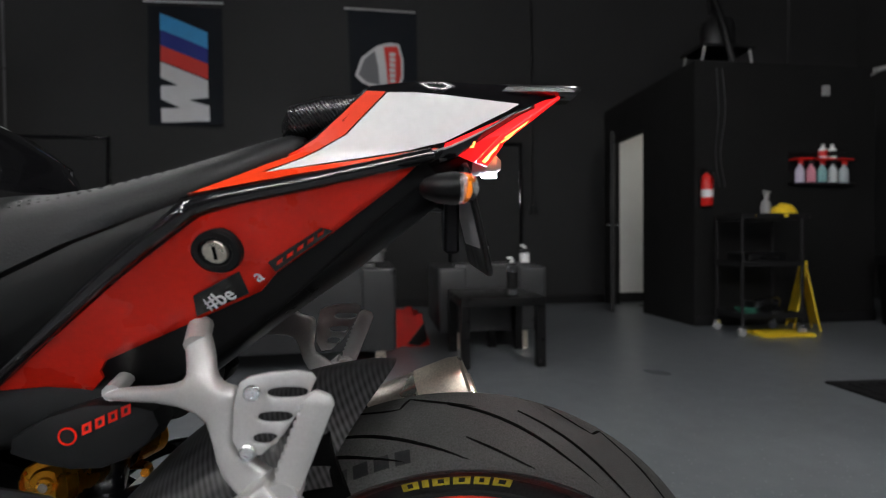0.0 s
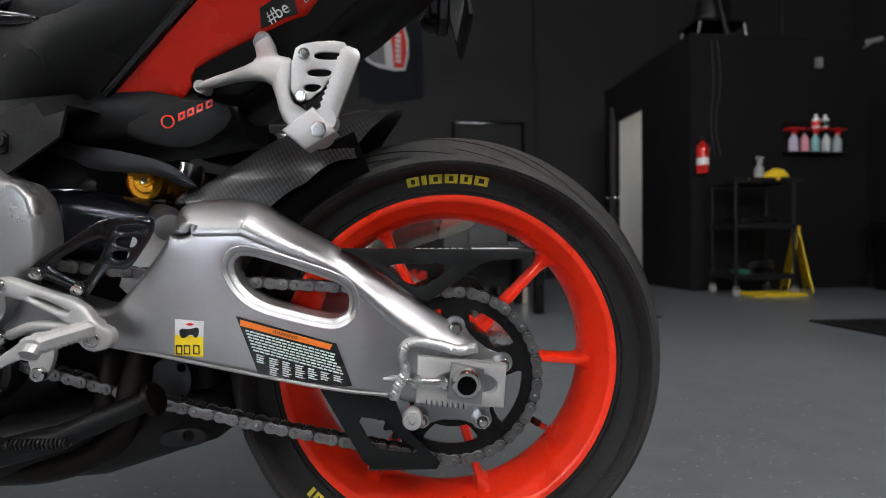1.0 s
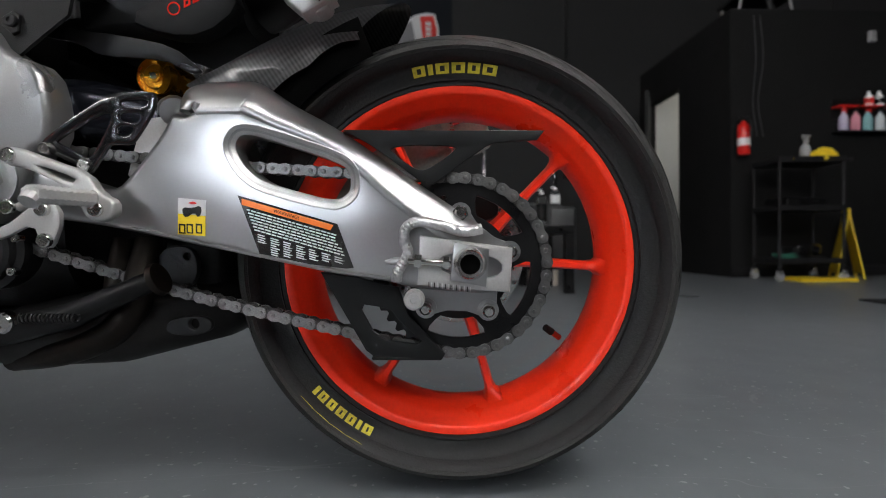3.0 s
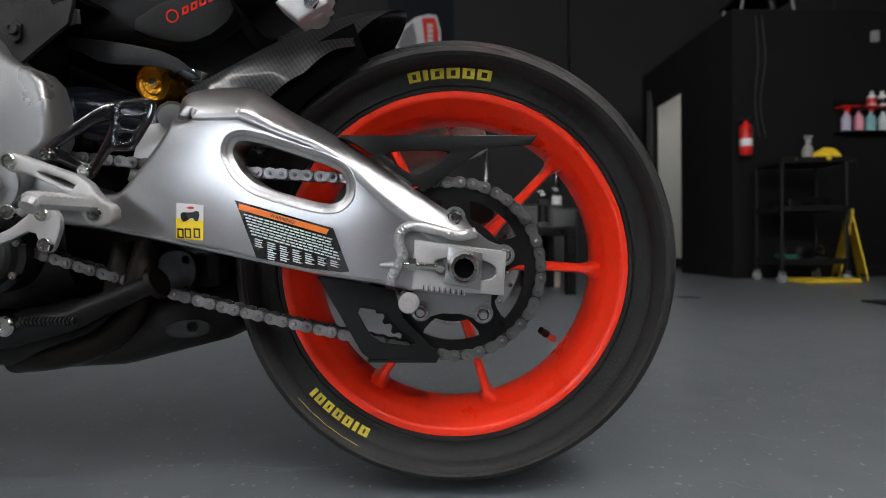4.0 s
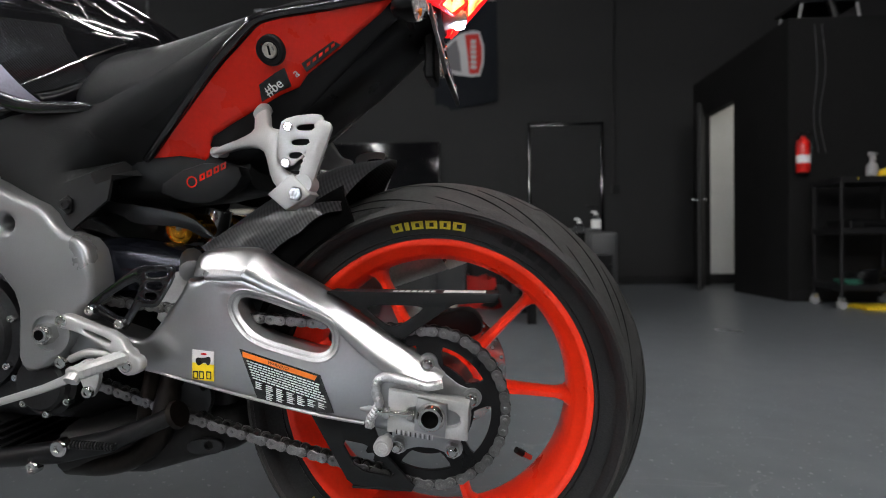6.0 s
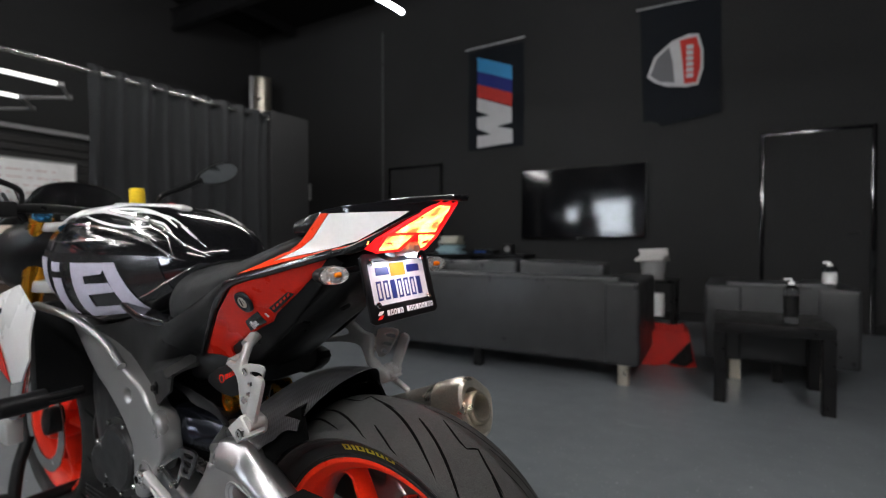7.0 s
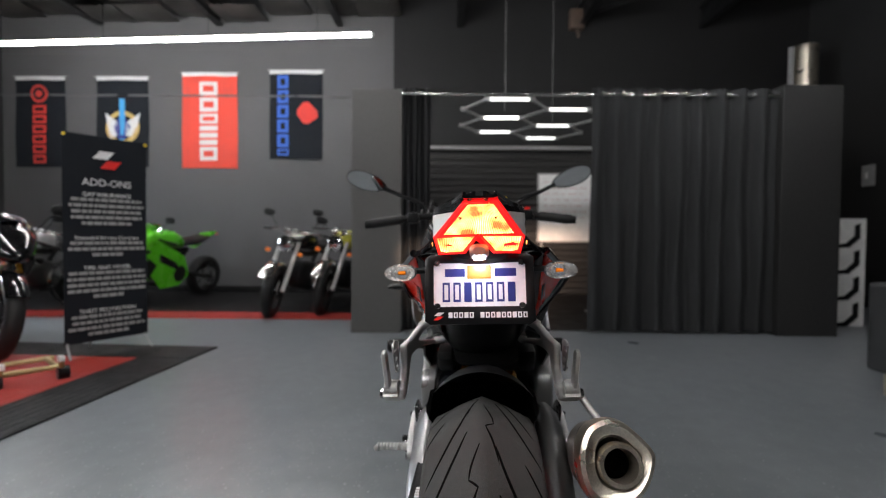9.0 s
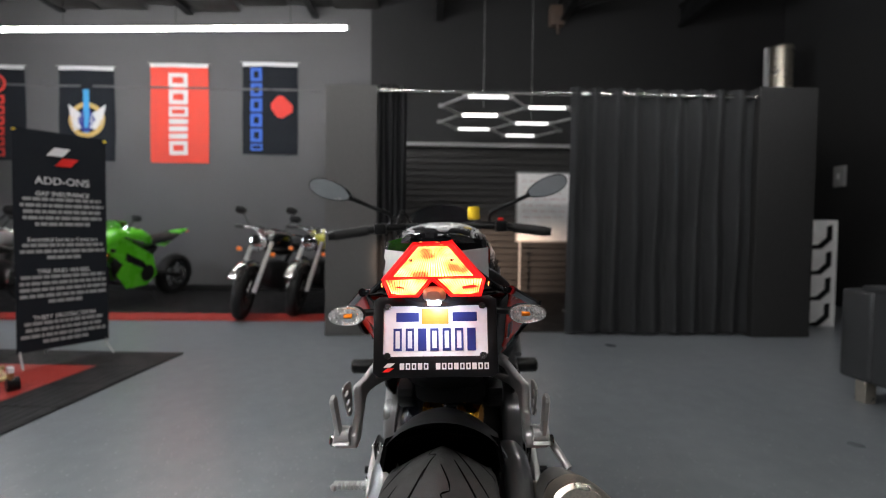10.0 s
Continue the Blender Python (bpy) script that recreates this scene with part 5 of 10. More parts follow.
lathe(b, [(0.0245, -0.003), (0.0265, -0.002), (0.0265, 0.0), (0.018, 0.0), (0.017, -0.0015), (0.0155, -0.0025), (0.009, -0.0025), (0.008, -0.005), (0.0, -0.005)], tuple(c), "y", 40, False)
part("reservoir_cap", b, "gold", sh, "knurled gold reservoir cap", 25)
b = B()
rod(b, c + d * 0.012, c + d * 0.13, 0.024, n=32)
part("reservoir", b, "gold", sh)
b = B()
rod(b, c + d * 0.055, c + d * 0.085, 0.0245, n=32)
part("reservoir_band", b, "label_black", sh)
b = B()
rod(b, c + Vector((0, -0.005, 0)), c + Vector((0, -0.007, 0)), 0.005, n=12)
part("valve_screw", b, "chrome", sh)
b = B()
P = []
for i in range(120):
    t = i / 119
    a = t * 2 * math.pi * 6
    P.append(Vector((-0.40 + 0.05 * t, 0, 0.55)) + Vector((-0.10 * t, 0, -0.20 * t)) + Vector((0.036 * math.cos(a), 0.036 * math.sin(a), 0)))
tube(b, P, 0.0052, n=8)
part("spring", b, "gold", sh)
part("damper", rod(B(), (-0.395, 0, 0.60), (-0.455, 0, 0.34), 0.022, n=20), "chrome", sh)

# dark exhaust bend behind the frame, and the plate above it
b = B()
tube(b, curve([(-0.66, -0.02, 0.46), (-0.58, -0.085, 0.500), (-0.50, -0.085, 0.510), (-0.42, -0.05, 0.495), (-0.36, 0.0, 0.49)], 6), 0.046, n=20)
part("exhaust_bend", b, mat("blue_black_pipe", (0.02, 0.022, 0.03), 0.2, 0.7, vary=0.3, big=10, fine=120), bike, "dark heat-blued exhaust bend")
b = B()
slab(b, rounder([(-0.545, 0.622), (-0.488, 0.608), (-0.436, 0.602), (-0.369, 0.588), (-0.329, 0.556), (-0.346, 0.553), (-0.379, 0.571), (-0.46, 0.576), (-0.484, 0.591), (-0.545, 0.604)], 0.2), -0.122, -0.118, rnd=0.0012)
part("heat_shield", b, mat("dark_polished_steel", (0.022, 0.022, 0.023), 0.35, 0.8, vary=0.2, big=10, fine=200, bump=0), bike, "dark metal heat shield under the side panel")
b = B()
loft(b, [oval(-0.50, 0, 0.65, 0.10, 0.045, 20, 4), oval(-0.40, 0, 0.655, 0.10, 0.040, 20, 4), oval(-0.30, 0, 0.66, 0.07, 0.030, 20, 4)])
part("air_box", b, "black_matt", bike)

# ---- main frame, engine
for s in (-1, 1):
    b = B()
    tube(b, curve([(-1.02, s * 0.205, 0.745), (-0.86, s * 0.190, 0.728), (-0.72, s * 0.180, 0.690), (-0.635, s * 0.176, 0.640)], 6), 0.0095, n=12)
    part("frame_rail", b, "alu", bike, "bright rail along the top of the frame")
frame_l = [(-0.598, 0.356), (-0.555, 0.372), (-0.522, 0.412), (-0.514, 0.451), (-0.490, 0.462), (-0.487, 0.505), (-0.500, 0.553), (-0.540, 0.566), (-0.564, 0.601), (-0.606, 0.617), (-0.669, 0.648), (-0.74, 0.674), (-0.86, 0.708), (-1.06, 0.778), (-1.115, 0.778), (-1.10, 0.72), (-1.02, 0.69), (-0.86, 0.630), (-0.74, 0.578), (-0.690, 0.545), (-0.645, 0.510), (-0.610, 0.466), (-0.614, 0.411), (-0.615, 0.372)]
for s in (-1, 1):
    b = B()
    slab(b, rounder(frame_l, 0.25), -0.172, -0.125, [circ((-0.625, 0.577), 0.012, 20)], rnd=0.009, steps=4)
    pushed(b, lambda co: setattr(co, "y", co.y + 0.16 * max(0, -0.78 - co.x)))
    if s > 0:
        pushed(b, lambda co: setattr(co, "y", -co.y))
    fr = part("frame_spar", b, "frame", bike, "silver cast aluminium frame spar")
    b = B()
    lathe(b, [(0.010, -0.171), (0.033, -0.171), (0.034, -0.175), (0.026, -0.176), (0.025, -0.168), (0.010, -0.168)], (-0.558, 0, 0.419), "y", 32)
    if s > 0:
        pushed(b, lambda co: setattr(co, "y", -co.y))
    part("pivot_recess", b, "frame", fr)
    b = B()
    rod(b, (-0.558, s * 0.165, 0.419), (-0.558, s * 0.186, 0.419), 0.0155, n=6)
    rod(b, (-0.558, s * 0.186, 0.419), (-0.558, s * 0.190, 0.419), 0.0110, n=20)
    pn = part("pivot_nut", b, "chrome", fr)
    # flat dark disc on the nut, coloured as a shaded hole
    part("pivot_bore", rod(B(), (-0.558, s * 0.1902, 0.419), (-0.558, s * 0.1906, 0.419), 0.0075, n=16), "groove", pn)

b = B()
loft(b, [oval(x, 0, z, hy, hz, 28, 3.5) for x, z, hy, hz in ((-0.53, 0.36, 0.10, 0.09), (-0.58, 0.39, 0.135, 0.14), (-0.70, 0.41, 0.14, 0.16), (-0.82, 0.42, 0.13, 0.17), (-0.95, 0.46, 0.11, 0.15), (-1.02, 0.50, 0.09, 0.10))])
eng = part("engine", b, "engine", bike, "dark metal engine with covers and screws")
for cx, cz, r, y in ((-0.72, 0.41, 0.092, -0.165), (-0.60, 0.335, 0.052, -0.155), (-0.84, 0.36, 0.060, -0.150)):
    for s in (-1, 1):
        b = B()
        lathe(b, [(0, y), (r * 0.72, y), (r * 0.8, y + 0.004), (r * 0.84, y + 0.012), (r, y + 0.014), (r, y + 0.06), (0, y + 0.06)], (cx, 0, cz), "y", 40, False)
        if s > 0:
            pushed(b, lambda co: setattr(co, "y", -co.y))
        cv = part("engine_cover", b, "engine", eng, "", 25)
        for k in range(7):
            t = 2 * math.pi * k / 7 + 0.3
            b = B()
            bolt(b, (cx + r * 0.92 * math.cos(t), s * (abs(y) - 0.016), cz + r * 0.92 * math.sin(t)), (0, s, 0), 0.006, 0.010, 10)
            part("cover_screw", b, "chrome", cv)
for k in range(5):
    part("sump_fin", box(B(), -0.99, -0.70, -0.128, 0.128, 0.210 + k * 0.012, 0.214 + k * 0.012), "engine", eng)
b = B()
loft(b, [oval(-0.90, 0, 0.58, 0.11, 0.10, 24, 4), oval(-0.80, 0, 0.66, 0.115, 0.09, 24, 4), oval(-0.68, 0, 0.66, 0.11, 0.07, 24, 4)])
part("cylinder_bank", b, "engine", bike)
# lower exhaust run and collector, browned by heat
b = B()
for y in (-0.06, -0.02, 0.03, 0.07):
    tube(b, curve([(-1.02, y, 0.46), (-1.07, y * 0.9, 0.35), (-0.98, y * 0.9, 0.235), (-0.80, y * 0.8, 0.195), (-0.56, y * 0.6 - 0.02, 0.19), (-0.46, -0.03, 0.205)], 6), 0.020, n=12)
part("exhaust_headers", b, "brown_pipe", bike, "heat-browned exhaust headers")
b = B()
loft(b, [oval(-0.66, -0.02, 0.205, 0.03, 0.02, 24, 2.6), oval(-0.60, -0.03, 0.215, 0.10, 0.045, 24, 3), oval(-0.46, -0.02, 0.232, 0.115, 0.055, 24, 3), oval(-0.34, 0.0, 0.250, 0.09, 0.045, 24, 3), oval(-0.28, 0.03, 0.265, 0.03, 0.02, 24, 2.6)])
part("collector_box", b, mat("dark_collector", (0.014, 0.013, 0.0125), 0.5, 0.5, vary=0.4, big=14, fine=160), bike, "dark exhaust collector under the engine")
for P, r in (([(-0.415, -0.10, 0.345), (-0.418, -0.118, 0.300), (-0.424, -0.124, 0.262), (-0.456, -0.126, 0.226), (-0.520, -0.120, 0.203), (-0.60, -0.10, 0.190)], 0.0185), ([(-0.447, -0.10, 0.345), (-0.450, -0.112, 0.300), (-0.456, -0.116, 0.263), (-0.486, -0.118, 0.234), (-0.545, -0.112, 0.212), (-0.62, -0.09, 0.200)], 0.0165)):
    part("exhaust_riser", tube(B(), curve(P, 6), r, n=16), "brown_pipe", bike)
b = B()
slab(b, round_off([(-0.385, 0.245), (-0.335, 0.250), (-0.325, 0.232), (-0.35, 0.222), (-0.39, 0.225)], 2), -0.118, -0.108, [circ((-0.352, 0.238), 0.007, 14)], rnd=0.002)
part("collector_tab", b, "steel_dark", bike)
b = B()
tube(b, curve([(-0.40, -0.10, 0.345), (-0.425, -0.095, 0.25), (-0.47, -0.085, 0.20)], 5), 0.006, n=10)
part("breather_hose", b, "black", bike)
for y, x in ((-0.055, -0.425), (-0.020, -0.455)):
    part("exhaust_riser", tube(B(), curve([(x + 0.02, y + 0.01, 0.40), (x + 0.012, y, 0.31), (x - 0.01, y, 0.25), (x - 0.05, y, 0.215)], 6), 0.019, n=16), "brown_pipe", bike)
b = B()
slab(b, round_off([(-0.40, 0.335), (-0.355, 0.34), (-0.345, 0.30), (-0.375, 0.27), (-0.41, 0.285)], 2), -0.112, -0.100, [circ((-0.362, 0.325), 0.005, 10), circ((-0.362, 0.285), 0.005, 10)], rnd=0.002)
part("linkage_plate", b, "engine", bike, "dark suspension linkage plate")
b = box(B(), -0.475, -0.335, -0.075, 0.075, 0.262, 0.352, 0.02, 3)
part("linkage_rocker", b, "engine", bike, "dark suspension rocker")
# side stand folded up along the left side
ss = tagged(new("side_stand"), "black side stand folded up")
ss.parent = bike
b = B()
tube(b, [(-0.70, -0.155, 0.215), (-0.56, -0.155, 0.236), (-0.482, -0.155, 0.255), (-0.376, -0.155, 0.300)], [0.014, 0.017, 0.016, 0.012], n=14)
part("leg", b, "black", ss)
b = B()
rod(b, (-0.376, -0.155, 0.299), (-0.370, -0.155, 0.3015), 0.021, 0.019, n=24)
part("foot", b, "brown_pipe", ss, "rusty round foot")
b = B()
P = [Vector((-0.53 + 0.07 * i / 100, -0.172 + 0.005 * math.cos(i * 0.9), 0.255 + 0.005 * math.sin(i * 0.9))) for i in range(100)]
tube(b, P, 0.0016, n=6)
part("spring", b, "steel_dark", ss)
b = B()
bolt(b, (-0.548, -0.165, 0.250), (0, -1, 0), 0.013, 0.014)
part("pivot_bolt", b, "chrome", ss)
b = B()
bolt(b, (-0.60, -0.16, 0.215), (0, -1, 0), 0.010, 0.012)
part("pivot_bolt", b, "chrome", ss)

# ---- rider footrest hangers, heel guards, pegs
def mirrored(bm, s):
    if s > 0:
        pushed(bm, lambda co: setattr(co, "y", -co.y))
    return bm


for s in (-1, 1):
    h = tagged(new("footrest_hanger"), "cast aluminium rider footrest hanger")
    h.parent = bike
    b = B()
    Y = -0.188
    slab(b, rounder([(-0.520, 0.441), (-0.512, 0.452), (-0.500, 0.450), (-0.466, 0.437), (-0.426, 0.424), (-0.410, 0.399), (-0.394, 0.392), (-0.394, 0.375), (-0.412, 0.367), (-0.425, 0.371), (-0.433, 0.383), (-0.433, 0.393), (-0.460, 0.413), (-0.496, 0.429), (-0.516, 0.431)], 0.25), Y - 0.012, Y + 0.004, [rounder([(-0.482, 0.4325), (-0.437, 0.4165), (-0.442, 0.4105), (-0.474, 0.4255)], 0.25)], rnd=0.004, steps=3)
    tube(b, curve([(-0.513, Y + 0.004, 0.385), (-0.480, Y, 0.396), (-0.430, Y, 0.392)], 4), 0.006, n=12)
    part("bracket", mirrored(b, s), "cast", h)
    for x, z in ((-0.510, 0.442), (-0.513, 0.385), (-0.414, 0.382)):
        b = B()
        bolt(b, (x, Y - 0.011, z), (0, -1, 0), 0.0085, 0.005)
        part("mount_bolt", mirrored(b, s), "chrome", h)
    # serrated peg pointing outwards
    b = B()
    rings = []
    for k in range(19):
        y = -0.203 - k * 0.0042
        a = 0.0125 if k % 2 else 0.0088
        rings.append([Vector((-0.420 + dx * a, y, 0.394 + dz * a * 0.8)) for dx, dz in ((-1, -0.5), (-0.5, -0.9), (0.5, -0.9), (1, -0.5), (1, 0.5), (0.5, 0.9), (-0.5, 0.9), (-1, 0.5))])
    loft(b, rings)
    rod(b, (-0.420, -0.180, 0.394), (-0.420, -0.206, 0.394), 0.010, n=14)
    rod(b, (-0.420, -0.275, 0.392), (-0.420, -0.281, 0.386), 0.0085, n=12)
    part("foot_peg", mirrored(b, s), "cast", h, "serrated aluminium foot peg", 20)
    # gear or brake lever below
    b = B()
    slab(b, rounder([(-0.640, 0.322), (-0.515, 0.361), (-0.474, 0.391), (-0.460, 0.393), (-0.449, 0.380), (-0.449, 0.364), (-0.459, 0.340), (-0.470, 0.339), (-0.480, 0.366), (-0.515, 0.349), (-0.638, 0.312)], 0.2), Y - 0.020, Y - 0.012, rnd=0.003, steps=2)
    part("lever", mirrored(b, s), "cast", h)
    for x, z in ((-0.466, 0.382), (-0.4645, 0.348)):
        b = B()
        bolt(b, (x, Y - 0.020, z), (0, -1, 0), 0.008, 0.006)
        part("lever_bolt", mirrored(b, s), "chrome", h)
    b = B()
    rod(b, (-0.630, Y - 0.022, 0.325), (-0.630, Y - 0.060, 0.325), 0.010, n=14)
    part("toe_piece", mirrored(b, s), "black", h)
    # black heel guard with three slots
    b = B()
    hgl = [(-0.503, 0.455), (-0.488, 0.470), (-0.424, 0.512), (-0.410, 0.517), (-0.366, 0.519), (-0.360, 0.513), (-0.362, 0.498), (-0.385, 0.463), (-0.392, 0.457), (-0.412, 0.458), (-0.418, 0.455), (-0.437, 0.426), (-0.443, 0.425), (-0.452, 0.432)]
    slots = [rounder(q, 0.25) for q in ([(-0.404, 0.508), (-0.369, 0.510), (-0.373, 0.501), (-0.402, 0.500)], [(-0.406, 0.494), (-0.382, 0.495), (-0.379, 0.489), (-0.385, 0.482), (-0.404, 0.485)], [(-0.409, 0.479), (-0.389, 0.479), (-0.389, 0.472), (-0.396, 0.468), (-0.408, 0.469)], [(-0.480, 0.4625), (-0.424, 0.4945), (-0.413, 0.492), (-0.418, 0.479), (-0.434, 0.450), (-0.443, 0.441), (-0.474, 0.459)])]
    slab(b, rounder(hgl, 0.2), -0.172, -0.167, slots, rnd=0.0018, steps=2)
    part("heel_guard", mirrored(b, s), "gloss", h, "shiny black slotted heel guard")
    for x, z in ((-0.490, 0.453), (-0.445, 0.434)):
        b = B()
        bolt(b, (x, -0.172, z), (0, -1, 0), 0.0072, 0.006)
        part("heel_guard_screw", mirrored(b, s), "chrome", h)

# ---- passenger footrests
for s in (-1, 1):
    h = tagged(new("passenger_footrest"), "cast aluminium passenger footrest with a slotted plate")
    h.parent = bike
    h.location.y = -0.027 if s > 0 else 0.0
    b = B()
    Y = -0.168
    br = [(-0.334, 0.681), (-0.314, 0.688), (-0.267, 0.695), (-0.247, 0.703), (-0.252, 0.718), (-0.259, 0.735), (-0.251, 0.742), (-0.236, 0.737), (-0.228, 0.724), (-0.222, 0.708), (-0.214, 0.703), (-0.201, 0.700), (-0.200, 0.685), (-0.204, 0.652), (-0.191, 0.644), (-0.175, 0.631), (-0.158, 0.626), (-0.156, 0.608), (-0.185, 0.600), (-0.200, 0.614), (-0.216, 0.635), (-0.222, 0.659), (-0.229, 0.676), (-0.262, 0.682), (-0.314, 0.677), (-0.332, 0.676)]
    slab(b, rounder(br, 0.25), -0.176, -0.160, rnd=0.005, steps=3)
    pushed(b, lambda co: setattr(co, "y", co.y + 0.43 * max(0, -0.212 - co.x) + 0.62 * max(0, co.z - 0.697)))
    slab(b, round_off([(-0.196, 0.625), (-0.172, 0.634), (-0.150, 0.610), (-0.168, 0.594), (-0.196, 0.604)], 2), Y - 0.026, Y + 0.006, rnd=0.005, steps=3)
    tube(b, curve([(-0.245, -0.138, 0.728), (-0.252, -0.110, 0.742), (-0.262, -0.070, 0.748)], 4), 0.0105, n=12)
    tube(b, [(-0.328, -0.118, 0.681), (-0.335, -0.070, 0.688)], 0.008, n=10)
    slab(b, [(-0.206, 0.612), (-0.172, 0.638), (-0.147, 0.611), (-0.181, 0.591)], Y - 0.036, Y - 0.004, rnd=0.003, steps=2)
    part("bracket", mirrored(b, s), "cast", h, "", 50)
    b = B()
    bolt(b, (-0.165, Y - 0.036, 0.612), (0, -1, 0), 0.0095, 0.007, 6)
    part("peg_bolt", mirrored(b, s), "chrome", h)
    b = B()
    slots = [round_off([(x - 0.016 * k, z + 0.0042), (x + 0.016 * k, z + 0.0042), (x + 0.014 * k, z - 0.0042), (x - 0.017 * k, z - 0.0042)], 2) for x, z, k in ((-0.158, 0.700, 1.0), (-0.168, 0.681, 0.85), (-0.176, 0.664, 0.6))]
    slab(b, round_off([(-0.199, 0.706), (-0.184, 0.715), (-0.142, 0.718), (-0.135, 0.708), (-0.172, 0.652), (-0.202, 0.648)], 1), Y - 0.013, Y - 0.009, slots, rnd=0.0012)
    part("heel_plate", mirrored(b, s), "cast", h, "satin steel slotted plate")
    for x, z in ((-0.185, 0.701), (-0.189, 0.654)):
        b = B()
        bolt(b, (x, Y - 0.013, z), (0, -1, 0), 0.0066, 0.004)
        part("plate_screw", mirrored(b, s), "chrome", h)
    b = B()
    p0, p1 = Vector((-0.160, Y - 0.024, 0.625)), Vector((-0.129, Y - 0.026, 0.704))
    dd = (p1 - p0).normalized()
    nn = Vector((-dd.z, 0, dd.x))
    N = 13
    rings = []
    for k in range(N * 2 + 1):
        f = k / (N * 2)
        w = 0.0105 + (0.0025 if (k % 2) else 0.0) if 0.12 < f < 0.95 else 0.0105
        p = p0.lerp(p1, f)
        e = 0.72 * (0.55 if f > 0.99 else 0.85 if f > 0.95 else 1.0)
        rings.append([p + nn * a * (e / 0.72) + Vector((0, c2 * e, 0)) for a, c2 in ((-0.011, -0.005), (-0.005, -0.0085), (0.004, -0.0085), (w * 0.9, -0.006), (w, 0.003), (0.004, 0.008), (-0.005, 0.008), (-0.011, 0.004))])
    loft(b, rings)
    rod(b, p0 + Vector((0, -0.008, 0)), p0 + Vector((0, 0.018, 0)), 0.013, n=14)
    part("foot_peg", mirrored(b, s), "cast", h, "folded-up ribbed foot peg", 30)

# ---- tail unit
MID = -0.0085  # the middle plane of tail and rear wheel


def white_y(x, z):
    """Nearly upright sides that flare out below a soft shoulder."""
    k = max(0.0, 0.899 - z)
    return -0.085 + 0.42 * max(0, x + 0.05) - 1.75 * k * k / (k + 0.006)


def red_y(x, z):
    return -(0.178 - 0.33 * max(0, x + 0.22) - 0.68 * max(0, 0.833 + 0.297 * (x + 0.24) - z) - 0.12 * max(0, -0.30 - x))


def side_y(x, z):
    """The side panel bows out and runs in to the red panel's front edge."""
    far = -0.150 + 0.10 * max(0, z - 0.74) - 0.012 * math.sin((x + 0.55) * 12)
    near = (x + 0.262) * 0.6136 - (z - 0.826) * 0.7896
    k = min(1, max(0, 1 + near / 0.055))
    k = k * k * (3 - 2 * k) if z > 0.65 else 0
    return far * (1 - k) + (red_y(x, z) - 0.001) * k


